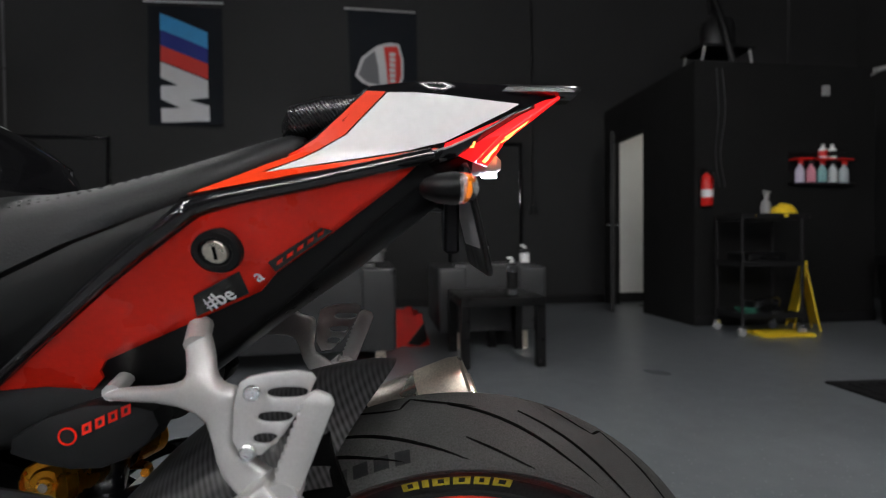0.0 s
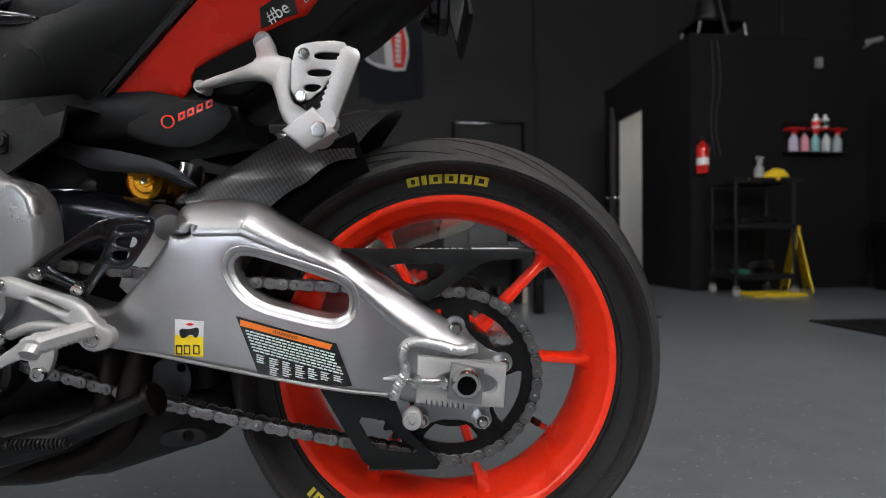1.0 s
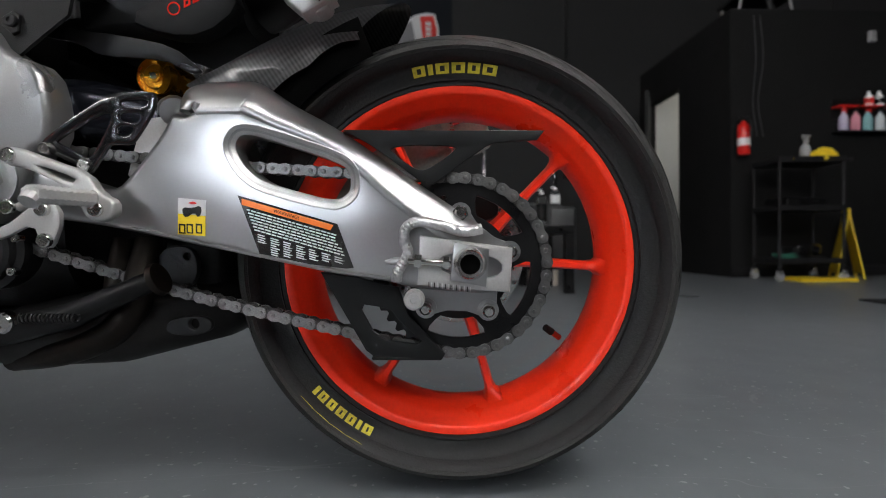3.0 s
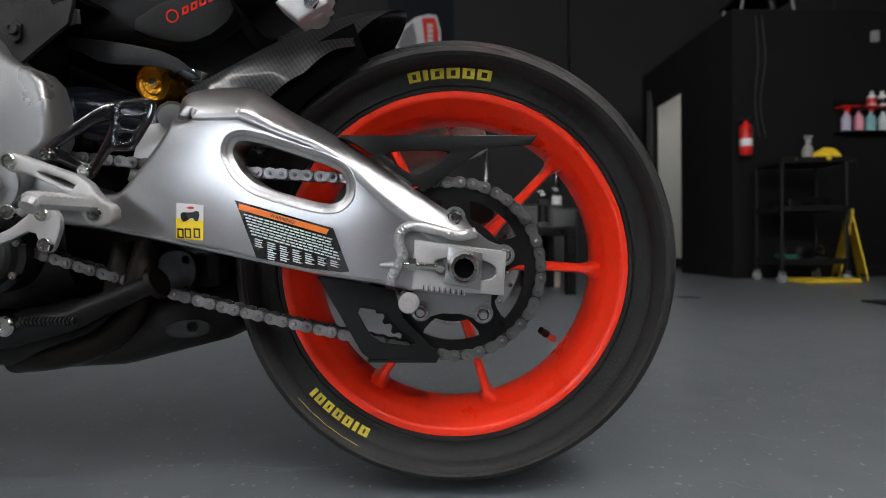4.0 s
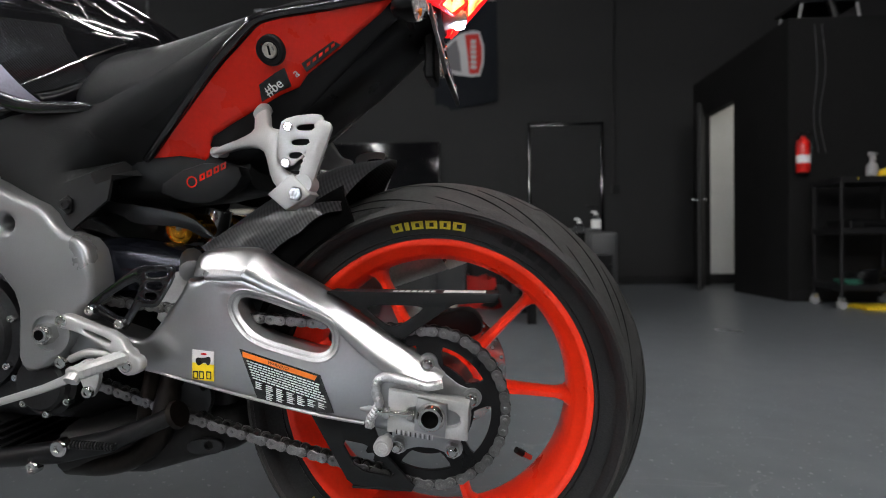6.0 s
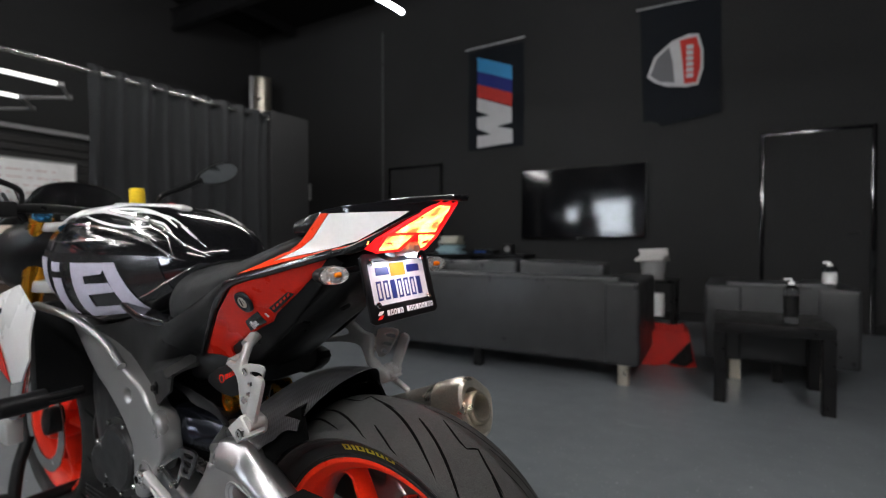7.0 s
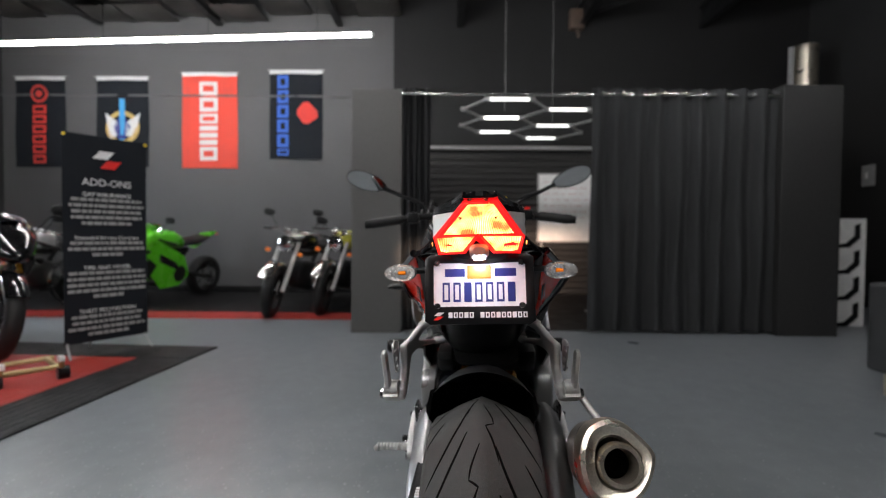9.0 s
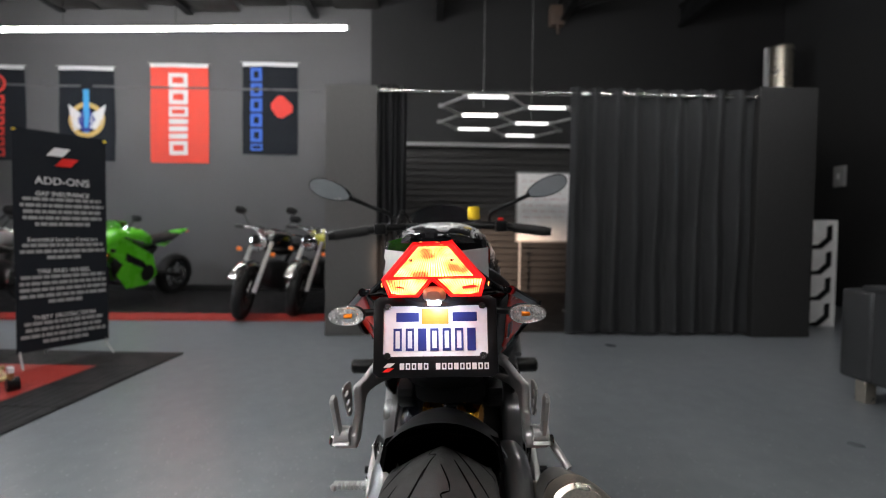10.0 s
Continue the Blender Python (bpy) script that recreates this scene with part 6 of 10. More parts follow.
for s in (-1, 1):
    fw = (lambda x, z: white_y(x, z)) if s < 0 else (lambda x, z: 2 * MID - white_y(x, z))
    fr_ = (lambda x, z: red_y(x, z)) if s < 0 else (lambda x, z: 2 * MID - red_y(x, z))
    b = B()
    skin(b, [(-0.2487, 0.8493), (-0.1549, 0.9141), (-0.1014, 0.9628), (-0.0617, 0.9676), (0.1149, 0.9826), (0.1159, 0.9762), (0.0591, 0.9562), (0.0285, 0.9397), (-0.021, 0.9095), (-0.0615, 0.8938), (-0.1563, 0.873)], fw, 0.004, 5)
    up = part("tail_cowl", b, "gloss", bike, "white and red tail cowl with a black edge")
    e = 0.0022
    fo = (lambda x, z: white_y(x, z) - e) if s < 0 else (lambda x, z: 2 * MID - white_y(x, z) + e)
    b = B()
    skin(b, [(-0.1913, 0.8769), (-0.1249, 0.9158), (-0.0855, 0.9565), (0.0499, 0.958), (0.0359, 0.949), (-0.0314, 0.9114), (-0.0615, 0.903), (-0.158, 0.8846)], fo, 0.001, 4)
    part("white_panel", b, "white", up, "white painted panel")
    b = B()
    skin(b, [(-0.2425, 0.8549), (-0.1531, 0.9124), (-0.1056, 0.9574), (-0.0872, 0.9572), (-0.1269, 0.9158), (-0.1949, 0.8771), (-0.1589, 0.8829), (-0.0615, 0.9012), (-0.0363, 0.9054), (-0.0565, 0.8974), (-0.1568, 0.8771)], fo, 0.001, 4)
    part("orange_panel", b, "orange", up, "orange-red painted edge")
    b = B()
    skin(b, [(-0.222, 0.837), (-0.196, 0.846), (-0.137, 0.861), (-0.057, 0.885), (-0.075, 0.868), (-0.132, 0.824), (-0.182, 0.788), (-0.197, 0.771), (-0.248, 0.748), (-0.339, 0.707), (-0.348, 0.696), (-0.349, 0.688), (-0.366, 0.671), (-0.453, 0.670), (-0.354, 0.744), (-0.283, 0.796), (-0.254, 0.816), (-0.231, 0.832)], fr_, 0.004, 5)
    rp = part("seat_side_panel", b, "red", bike, "glossy red panel under the seat", 60)
    # gloss black beading round the panel's top and front
    b = B()
    bead = curve([(x, red_y(x, z) if s < 0 else 2 * MID - red_y(x, z), z) for x, z in ((-0.045, 0.893), (-0.137, 0.868), (-0.200, 0.852), (-0.228, 0.843), (-0.244, 0.832), (-0.290, 0.800), (-0.360, 0.748), (-0.455, 0.676))], 6)
    tube(b, bead, 0.0068, n=10)
    part("beading", b, "gloss", bike, "gloss black beading", 60)
    b = B()
    edge = curve([(x, 0, z) for x, z in ((0.0676, 0.9591), (0.0422, 0.9466), (0.0089, 0.925), (-0.025, 0.9058), (-0.0615, 0.8929), (-0.1081, 0.8808), (-0.1559, 0.8716), (-0.2111, 0.8581))], 5)
    rings = []
    bead_at = lambda x: 0.893 + (x + 0.045) * (0.272 if x > -0.137 else 0.27)
    for p in edge:
        k = min(1, max(0, (0.0676 - p.x) / 0.1126))
        yi = white_y(p.x, p.z)
        zo = p.z - 0.004 - (p.z - 0.004 - bead_at(p.x)) * min(1, max(0, (-0.02 - p.x) / 0.04))
        yo = min(yi - 0.004, (yi - 0.030 * k) if p.x > -0.045 else red_y(p.x, zo))
        rings.append([Vector((p.x, y, z)) for y, z in ((yi + 0.003, p.z + 0.001), (yi - 0.003, p.z + 0.001), (yo + 0.003, zo + 0.005), (yo - 0.002, zo + 0.002), (yo, zo - 0.005), (yi + 0.003, p.z - 0.012))])
        if s > 0:
            rings[-1] = [Vector((q.x, 2 * MID - q.y, q.z)) for q in rings[-1]]
    loft(b, rings)
    part("cowl_beading", b, "gloss", bike, "gloss black edge below the white panel", 60)
    # stickers on the panel
    fe = (lambda x, z: red_y(x, z) - 0.0016) if s < 0 else (lambda x, z: 2 * MID - red_y(x, z) + 0.0016)
    b = B()
    skin(b, [(-0.250, 0.750), (-0.205, 0.770), (-0.208, 0.791), (-0.247, 0.770)], fe, 0.001, 2)
    part("sticker", b, "label_black", rp)
    b = B()
    skin(b, [(-0.186, 0.798), (-0.141, 0.828), (-0.132, 0.825), (-0.182, 0.789)], fe, 0.001, 2)
    part("sticker", b, "label_black", rp)
    for k in range(5):
        x0 = -0.180 + k * 0.0088
        z0 = 0.7945 + k * 0.0061
        b = B()
        skin(b, [(x0, z0), (x0 + 0.005, z0 + 0.0035), (x0 + 0.006, z0 + 0.0075), (x0 + 0.001, z0 + 0.004)], (lambda x, z: red_y(x, z) - 0.0030) if s < 0 else (lambda x, z: 2 * MID - red_y(x, z) + 0.0030), 0.0004, 1)
        part("sticker_bar", b, "red", rp)
    if s < 0:
        R0 = Matrix.Rotation(radians(90 + 34), 4, "X") @ Matrix.Rotation(radians(29), 4, "Z")
        words("#be", 0.020, Matrix.Translation((-0.2275, red_y(-0.2275, 0.7665) - 0.0035, 0.7665)) @ R0, "label_white", rp)
        words("a", 0.018, Matrix.Translation((-0.195, red_y(-0.195, 0.786) - 0.0035, 0.786)) @ R0, "label_white", rp)
        lean = Matrix.Translation((-0.219, red_y(-0.219, 0.810), 0.810)) @ Matrix.Rotation(radians(26), 4, "X")
        b = lathe(B(), [(0.0, -0.003), (0.0125, -0.003), (0.0135, -0.0045), (0.018, -0.0045), (0.0200, -0.003), (0.0210, 0.001), (0.0, 0.001)], (0, 0, 0), "y", 36, False)
        b.transform(lean)
        kl = part("seat_lock", b, "black", rp, "round black seat lock with a steel barrel", 25)
        b = lathe(B(), [(0.0, -0.0052), (0.0095, -0.0052), (0.0105, -0.0035), (0.0, -0.0025)], (0, 0, 0), "y", 28, False)
        b.transform(lean)
        part("lock_barrel", b, "titan", kl)
        b = box(B(), -0.0013, 0.0013, -0.0060, -0.0050, -0.006, 0.006)
        b.transform(lean)
        # dark bar coloured as the shaded slot
        part("key_slot", b, "groove", kl)
    # thin dark moulding below it
    b = B()
    skin(b, [(-0.339, 0.709), (-0.248, 0.750), (-0.197, 0.773), (-0.182, 0.790), (-0.132, 0.826), (-0.075, 0.870), (-0.050, 0.888), (-0.040, 0.878), (-0.089, 0.838), (-0.187, 0.750), (-0.230, 0.716), (-0.300, 0.672), (-0.345, 0.676), (-0.350, 0.695)], (lambda x, z: red_y(x, z) + 0.005) if s < 0 else (lambda x, z: 2 * MID - red_y(x, z) - 0.005), 0.004, 4)
    part("lower_moulding", b, "black", bike, "black moulding under the red panel", 60)
    b = B()
    slab(b, round_off([(-0.440, 0.628), (-0.376, 0.667), (-0.300, 0.668), (-0.290, 0.640), (-0.335, 0.606), (-0.385, 0.606)], 1), -0.108 if s < 0 else 0.075, -0.075 if s < 0 else 0.108, rnd=0.006)
    eb = part("electronics_cover", b, "black_matt", bike, "black cover with small red print")
    if s < 0:
        b = B()
        rr = 0.0085
        slab(b, circ((-0.373, 0.639), rr, 24), -0.1088, -0.1082, [circ((-0.373, 0.639), rr * 0.78, 24)], rnd=0.0001, steps=1)
        part("red_print", b, "red", eb)
        for k in range(4):
            x0 = -0.360 + k * 0.0115
            z0 = 0.6395 + k * 0.0052
            b = B()
            slab(b, [(x0, z0), (x0 + 0.0085, z0 + 0.0038), (x0 + 0.0085, z0 + 0.0135), (x0, z0 + 0.0097)], -0.1088, -0.1082, [[(x0 + 0.0026, z0 + 0.0038), (x0 + 0.006, z0 + 0.0053), (x0 + 0.006, z0 + 0.0098), (x0 + 0.0026, z0 + 0.0083)]], rnd=0.0001, steps=1)
            part("red_print", b, "red", eb)
    # grey side panel below the seat
    b = B()
    skin(b, [(-0.240, 0.846), (-0.262, 0.826), (-0.345, 0.760), (-0.455, 0.676), (-0.462, 0.640), (-0.470, 0.610), (-0.566, 0.548), (-0.620, 0.598), (-0.700, 0.642), (-0.80, 0.668), (-0.83, 0.684), (-0.82, 0.705), (-0.745, 0.716), (-0.640, 0.740), (-0.590, 0.742), (-0.525, 0.738), (-0.470, 0.750), (-0.397, 0.782), (-0.330, 0.815)], (lambda x, z: side_y(x, z)) if s < 0 else (lambda x, z: -side_y(x, z)), 0.005, 5)
    sp = part("side_panel", b, "side_grey", bike, "dark grey textured side panel")
    b = B()
    yb = -0.152
    slab(b, round_off([(-0.558, 0.606), (-0.530, 0.622), (-0.533, 0.584)], 1), yb - 0.005, yb, rnd=0.001, steps=1)
    part("screw_recess", mirrored(b, s), "black", sp)
    b = B()
    bolt(b, (-0.538, yb - 0.004, 0.605), (0, -1, 0), 0.0075, 0.006)
    part("panel_screw", mirrored(b, s), "steel_dark", sp)
    b = B()
    skin(b, [(-0.434, 0.717), (-0.330, 0.774), (-0.345, 0.757), (-0.401, 0.708)], lambda x, z: side_y(x, z) - 0.002, 0.001, 3)
    part("panel_flute", mirrored(b, s), "black", sp)
    b = B()
    slab(b, round_off([(-0.70, 0.795), (-0.640, 0.772), (-0.592, 0.756), (-0.541, 0.754), (-0.502, 0.752), (-0.484, 0.744), (-0.505, 0.737), (-0.545, 0.736), (-0.600, 0.737), (-0.645, 0.750), (-0.70, 0.776)], 1), -0.1600, -0.118, rnd=0.005, steps=3)
    part("tank_trim", mirrored(b, s), "gloss", bike, "gloss black trim under the tank")

# top spine of the tail with its black rails
b = B()
rings = []
for x, z, w, h in ((-0.128, 0.938, 0.082, 0.014), (-0.108, 0.961, 0.081, 0.014), (-0.06, 0.969, 0.068, 0.012), (0.03, 0.975, 0.046, 0.009), (0.106, 0.979, 0.0275, 0.006), (0.118, 0.978, 0.024, 0.005)):
    rings.append([Vector((x, MID + 0.003 + y, zz)) for y, zz in ((-w, z - h * 0.7), (-w * 0.97, z), (-w * 0.72, z - 0.001), (-w * 0.62, z - h * 0.4), (w * 0.62, z - h * 0.4), (w * 0.72, z - 0.001), (w * 0.97, z), (w, z - h * 0.7), (w * 0.8, z - h), (-w * 0.8, z - h))])
loft(b, rings)
part("tail_spine", b, "gloss", bike, "gloss black tail spine")
for s in (-1, 1):
    b = B()
    y = lambda w: MID + 0.003 + s * w
    tube(b, curve([(-0.045, y(0.050), 0.966), (0.0, y(0.044), 0.9745), (0.07, y(0.030), 0.9785), (0.112, y(0.0225), 0.980), (0.1215, y(0.0205), 0.979)], 5), [0.0020] * 8 + [0.0026] * 12 + [0.0018], n=8)
    part("spine_rail", b, "gloss", bike, "gloss black rail on the tail")
b = B()
loft(b, [oval(x, MID, z, w, h, 20, 3) for x, z, w, h in ((-0.36, 0.69, 0.070, 0.06), (-0.28, 0.735, 0.085, 0.068), (-0.20, 0.790, 0.088, 0.062), (-0.12, 0.840, 0.085, 0.057), (-0.05, 0.880, 0.068, 0.040), (0.00, 0.903, 0.045, 0.020))])
part("undertray", b, "black", bike, "black undertray of the tail")
b = B()
loft(b, [oval(x, MID, z, w, h, 24, 3) for x, z, w, h in ((-0.190, 0.925, 0.06, 0.012), (-0.180, 0.932, 0.075, 0.020), (-0.150, 0.939, 0.072, 0.023), (-0.115, 0.949, 0.055, 0.018), (-0.105, 0.953, 0.04, 0.010))])
part("seat_hump", b, "carbon_pad", bike, "small black bump stop behind the seat")

# tail light: red lens over bright segments
b = B()
pts = {"al": (0.092, -0.0275, 0.9690), "ar": (0.092, 0.0185, 0.9705), "bl": (-0.032, -0.082, 0.904), "br": (-0.032, 0.065, 0.904), "cl": (-0.001, -0.0725, 0.893), "cr": (-0.001, 0.0555, 0.893),
       "dl": (0.012, -0.031, 0.895), "dr": (0.012, 0.014, 0.895), "n": (0.033, MID, 0.921), "el": (0.024, -0.077, 0.919), "er": (0.024, 0.060, 0.918), "tl": (-0.02, -0.052, 0.940), "tr": (-0.02, 0.035, 0.940)}
vv = {k: b.verts.new(p) for k, p in pts.items()}
for f in (("al", "ar", "n"), ("al", "n", "el"), ("ar", "er", "n"), ("el", "n", "dl", "cl"), ("er", "cr", "dr", "n"), ("al", "el", "bl"), ("el", "cl", "bl"), ("ar", "br", "er"), ("er", "br", "cr"), ("al", "bl", "tl"), ("ar", "tr", "br"), ("al", "tl", "tr", "ar"), ("bl", "cl", "dl", "tl"), ("br", "tr", "dr", "cr"), ("dl", "n", "dr", "tr", "tl")):
    b.faces.new([vv[k] for k in f])
tl = part("tail_light", b, "tail_red", bike, "lit red tail light with bright brake segments", 20)


def lens_cells(corners, nu, nv, off, name, material):
    """Small proud lens cells over a four-cornered field."""
    a, b_, c, d = (Vector(p) for p in corners)
    nrm = (b_ - a).cross(d - a).normalized()
    if nrm.x < 0:
        nrm = -nrm
    for i in range(nu):
        bm = B()
        for j in range(nv):
            q = []
            for u, v in ((i + 0.14, j), (i + 0.86, j), (i + 0.86, j + 1), (i + 0.14, j + 1)):
                u, v = u / nu, v / nv
                q.append((a.lerp(b_, u)).lerp(d.lerp(c, u), v) + nrm * off)
            ctr = (q[0] + q[1] + q[2] + q[3]) / 4 + nrm * 0.0012
            vs = [bm.verts.new(p) for p in q]
            m = bm.verts.new(ctr)
            for k in range(4):
                bm.faces.new((vs[k], vs[(k + 1) % 4], m))
        part(name, bm, material, tl, "", 20)


b = B()
tube(b, [Vector(pts[k]) + Vector((0.0045, 0, 0.0005)) for k in ("al", "el", "cl", "dl", "n", "dr", "cr", "er", "ar", "al")], 0.0022, n=8)
part("lens_lip", b, "tail_red", tl)
for s in (-1, 1):
    lens_cells(((0.0885, MID + 0.004, 0.9665), (0.0880, MID + 0.004 + s * 0.018, 0.9665), (0.0335, MID + s * 0.054, 0.9245), (0.0385, MID, 0.9245)), 14, 3, 0.0008, "lens_rib", "tail_hot")
    lens_cells(((0.0335, MID + s * 0.006, 0.9205), (0.0255, MID + s * 0.0655, 0.9190), (0.0015, MID + s * 0.061, 0.8965), (0.0135, MID + s * 0.027, 0.8965)), 15, 2, 0.0008, "lens_rib", "tail_hot")
    lens_cells(((0.000, MID + s * 0.0725, 0.912), (-0.018, MID + s * 0.0725, 0.910), (-0.018, MID + s * 0.0725, 0.905), (-0.002, MID + s * 0.0720, 0.906)), 3, 2, 0.003, "side_segment", "tail_hot")
b = B()
loft(b, [oval(-0.020, MID, 0.893, 0.016, 0.012, 16, 3), oval(0.030, MID, 0.899, 0.015, 0.010, 16, 3), oval(0.036, MID, 0.898, 0.009, 0.006, 16, 3)])
pn = part("plate_lamp", b, "grey_pvc", bike, "small plate lamp")
part("lamp_window", slab(B(), circ((0.024, MID), 0.009, 16), 0.884, 0.8895, rnd=0.001, axis="z"), "plate_led", pn)

# number plate in its frame, tilted backwards
tilt = Matrix.Translation((0.018, 0, 0.838)) @ Matrix.Rotation(math.atan2(0.030, 0.125), 4, "Y").inverted() @ Matrix.Rotation(radians(90), 4, "Z") @ Matrix.Rotation(radians(90), 4, "X")
np_ = tagged(new("number_plate"), "white number plate in a black frame, characters as plain bars")
np_.parent = bike
np_.matrix_local = Matrix.Translation((-0.020, -0.0095, -0.003)) @ tilt @ Matrix.Diagonal((0.956, 0.925, 1, 1))
rect = lambda x0, x1, y0, y1: [(x0, y0), (x1, y0), (x1, y1), (x0, y1)]
b = B()
slab(b, rounder(rect(-0.0915, 0.0915, -0.061, 0.061), 0.05), 0.0, 0.006, [rounder(rect(-0.077, 0.077, -0.030, 0.046), 0.05)], rnd=0.002, axis="z")
part("plate_frame", b, "black", np_, "black plate frame")
part("plate_sheet", slab(B(), rect(-0.085, 0.085, -0.036, 0.052), 0.0005, 0.002, rnd=0.0003, steps=1, axis="z"), "label_white", np_, "white plate sheet")
blue = mat("dark_blue_print", (0.02, 0.03, 0.16), 0.4, vary=0.05, bump=0)
for k in range(7):
    x0 = -0.062 + k * 0.0182
    b = B()
    slab(b, rect(x0, x0 + 0.0125, -0.022, 0.012), 0.002, 0.0029, [rect(x0 + 0.003, x0 + 0.0095, -0.018, 0.008)] if k not in (2, 6) else (), rnd=0.0003, steps=1, axis="z")
    part("plate_bar", b, blue, np_)
for x0, x1 in ((-0.058, -0.024), (0.026, 0.062)):
    part("plate_bar", slab(B(), rect(x0, x1, 0.022, 0.036), 0.002, 0.0027, rnd=0.0002, steps=1, axis="z"), blue, np_)
part("year_sticker", slab(B(), rect(-0.020, 0.020, 0.018, 0.042), 0.002, 0.0027, rnd=0.0002, steps=1, axis="z"), "orange_label", np_, "orange sticker")
for k in range(15):
    x0 = -0.052 + k * 0.0088
    if k != 5:
        part("frame_bar", slab(B(), rect(x0, x0 + 0.0066, -0.0495, -0.0400), 0.006, 0.0066, [rect(x0 + 0.002, x0 + 0.0046, -0.0475, -0.042)] if k % 3 else (), rnd=0.0002, steps=1, axis="z"), "label_white", np_)
for k in range(9):
    x0 = -0.036 + k * 0.0080
    part("frame_bar", slab(B(), rect(x0, x0 + 0.0056, 0.0510, 0.0570), 0.006, 0.0065, rnd=0.0002, steps=1, axis="z"), "label_white", np_)
part("badge", slab(B(), [(-0.076, -0.046), (-0.066, -0.046), (-0.059, -0.040), (-0.070, -0.040)], 0.006, 0.0066, rnd=0.0002, steps=1, axis="z"), "label_white", np_)
part("badge", slab(B(), [(-0.078, -0.053), (-0.068, -0.053), (-0.060, -0.047), (-0.070, -0.047)], 0.006, 0.0066, rnd=0.0002, steps=1, axis="z"), "red_plastic", np_)
for x, y in ((-0.070, 0.045), (0.070, 0.045), (-0.070, -0.029), (0.070, -0.029)):
    b = B()
    bolt(b, (x, y, 0.003), (0, 0, 1), 0.0055, 0.006, 10)
    part("plate_screw", b, "chrome", np_)
b = B()
tube(b, curve([(-0.07, MID, 0.855), (-0.035, MID, 0.862), (-0.016, MID, 0.856)], 4), 0.014, n=10)
box(b, -0.028, -0.012, MID - 0.03, MID + 0.03, 0.80, 0.868, 0.003, 1)
part("plate_bracket", b, "black", bike)

# turn signals
for s in (-1, 1):
    ts = tagged(new("turn_signal"), "clear rear turn signal on a black stalk")
    ts.parent = bike
    longer = lambda co: setattr(co, "y", co.y + s * 0.45 * max(0.0, s * (co.y + 0.0085) - 0.1275))
    b = B()
    rod(b, (-0.042, s * 0.055 - 0.008, 0.866), (-0.038, s * 0.114 - 0.008, 0.863), 0.0055, n=12)
    loft(b, [oval(x, s * 0.1275 - 0.0085, 0.862, r, r * 0.64, 18, 2.2) for x, r in ((q - 0.015, r) for q, r in ((-0.041, 0.005), (-0.037, 0.013), (-0.026, 0.0195), (-0.013, 0.0225), (-0.008, 0.022)))])
    part("housing", pushed(b, longer), "black", ts)
    b = B()
    loft(b, [oval(x, s * 0.1275 - 0.0085, 0.862, r, r * 0.64, 18, 2.2) for x, r in ((q - 0.015, r) for q, r in ((-0.008, 0.0222), (0.000, 0.0205), (0.007, 0.015), (0.010, 0.006)))])
    part("lens", pushed(b, longer), "clear", ts).visible_shadow = False
    b = B()
    loft(b, [oval(x, s * 0.1275 - 0.0085, 0.862, r, r * 0.62, 14, 2) for x, r in ((q - 0.015, r) for q, r in ((-0.0075, 0.020), (-0.0055, 0.016), (-0.0070, 0.010), (-0.0045, 0.004)))])
    part("reflector", pushed(b, longer), "silvered", ts)
    b = B()
    rod(b, (-0.021, s * 0.124 - 0.0085, 0.862), (-0.018, s * 0.134 - 0.0085, 0.862), 0.0026, 0.0018, n=12)
    part("bulb", b, "amber", ts, "amber bulb behind the lens")

# ---- seat
b = B()
rings = []
SEAT = ((-0.575, 0.812, 0.790, 0.085), (-0.560, 0.842, 0.768, 0.110), (-0.52, 0.862, 0.750, 0.128), (-0.47, 0.860, 0.757, 0.140), (-0.41, 0.862, 0.784, 0.146), (-0.35, 0.871, 0.813, 0.146), (-0.28, 0.889, 0.842, 0.138), (-0.22, 0.910, 0.872, 0.118), (-0.18, 0.924, 0.896, 0.095), (-0.168, 0.922, 0.903, 0.08))


def seat_point(x, zt, zl, w, t, lift=0.0):
    c, s = math.cos(t), math.sin(t)
    y = (w + lift) * math.copysign(abs(c) ** 0.72, c) * (1.0 if s > 0 else 0.97)
    z = zl + (zt - zl + lift) * s ** 0.85 if s > 0 else zl - 0.010 * abs(s) ** 0.5
    return Vector((x, y, z))


for st in SEAT:
    rings.append([seat_point(*st, 2 * math.pi * i / 32) for i in range(32)])
loft(b, rings)
se = part("seat", b, "seat", bike, "black vinyl rider seat with stitched edges", 60)
for s in (-1, 1):
    for t in (50, 57):
        b = B()
        P = curve([seat_point(*st, radians(t if s > 0 else 180 - t), 0.0004) for st in SEAT[2:-1]], 14)
        for i in range(0, len(P) - 1, 2):
            tube(b, [P[i], P[i].lerp(P[i + 1], 0.7)], 0.0006, n=5)
        part("stitching", b, "thread", se)

# ---- tank
b = B()
rings = []
tank = ((-0.455, 0.872, 0.848, 0.050), (-0.475, 0.905, 0.828, 0.084), (-0.52, 0.938, 0.775, 0.110), (-0.58, 0.966, 0.738, 0.126), (-0.66, 0.986, 0.716, 0.147), (-0.76, 0.994, 0.702, 0.168), (-0.86, 0.992, 0.704, 0.178), (-0.95, 0.978, 0.74, 0.168), (-1.01, 0.955, 0.79, 0.13), (-1.03, 0.93, 0.83, 0.09))
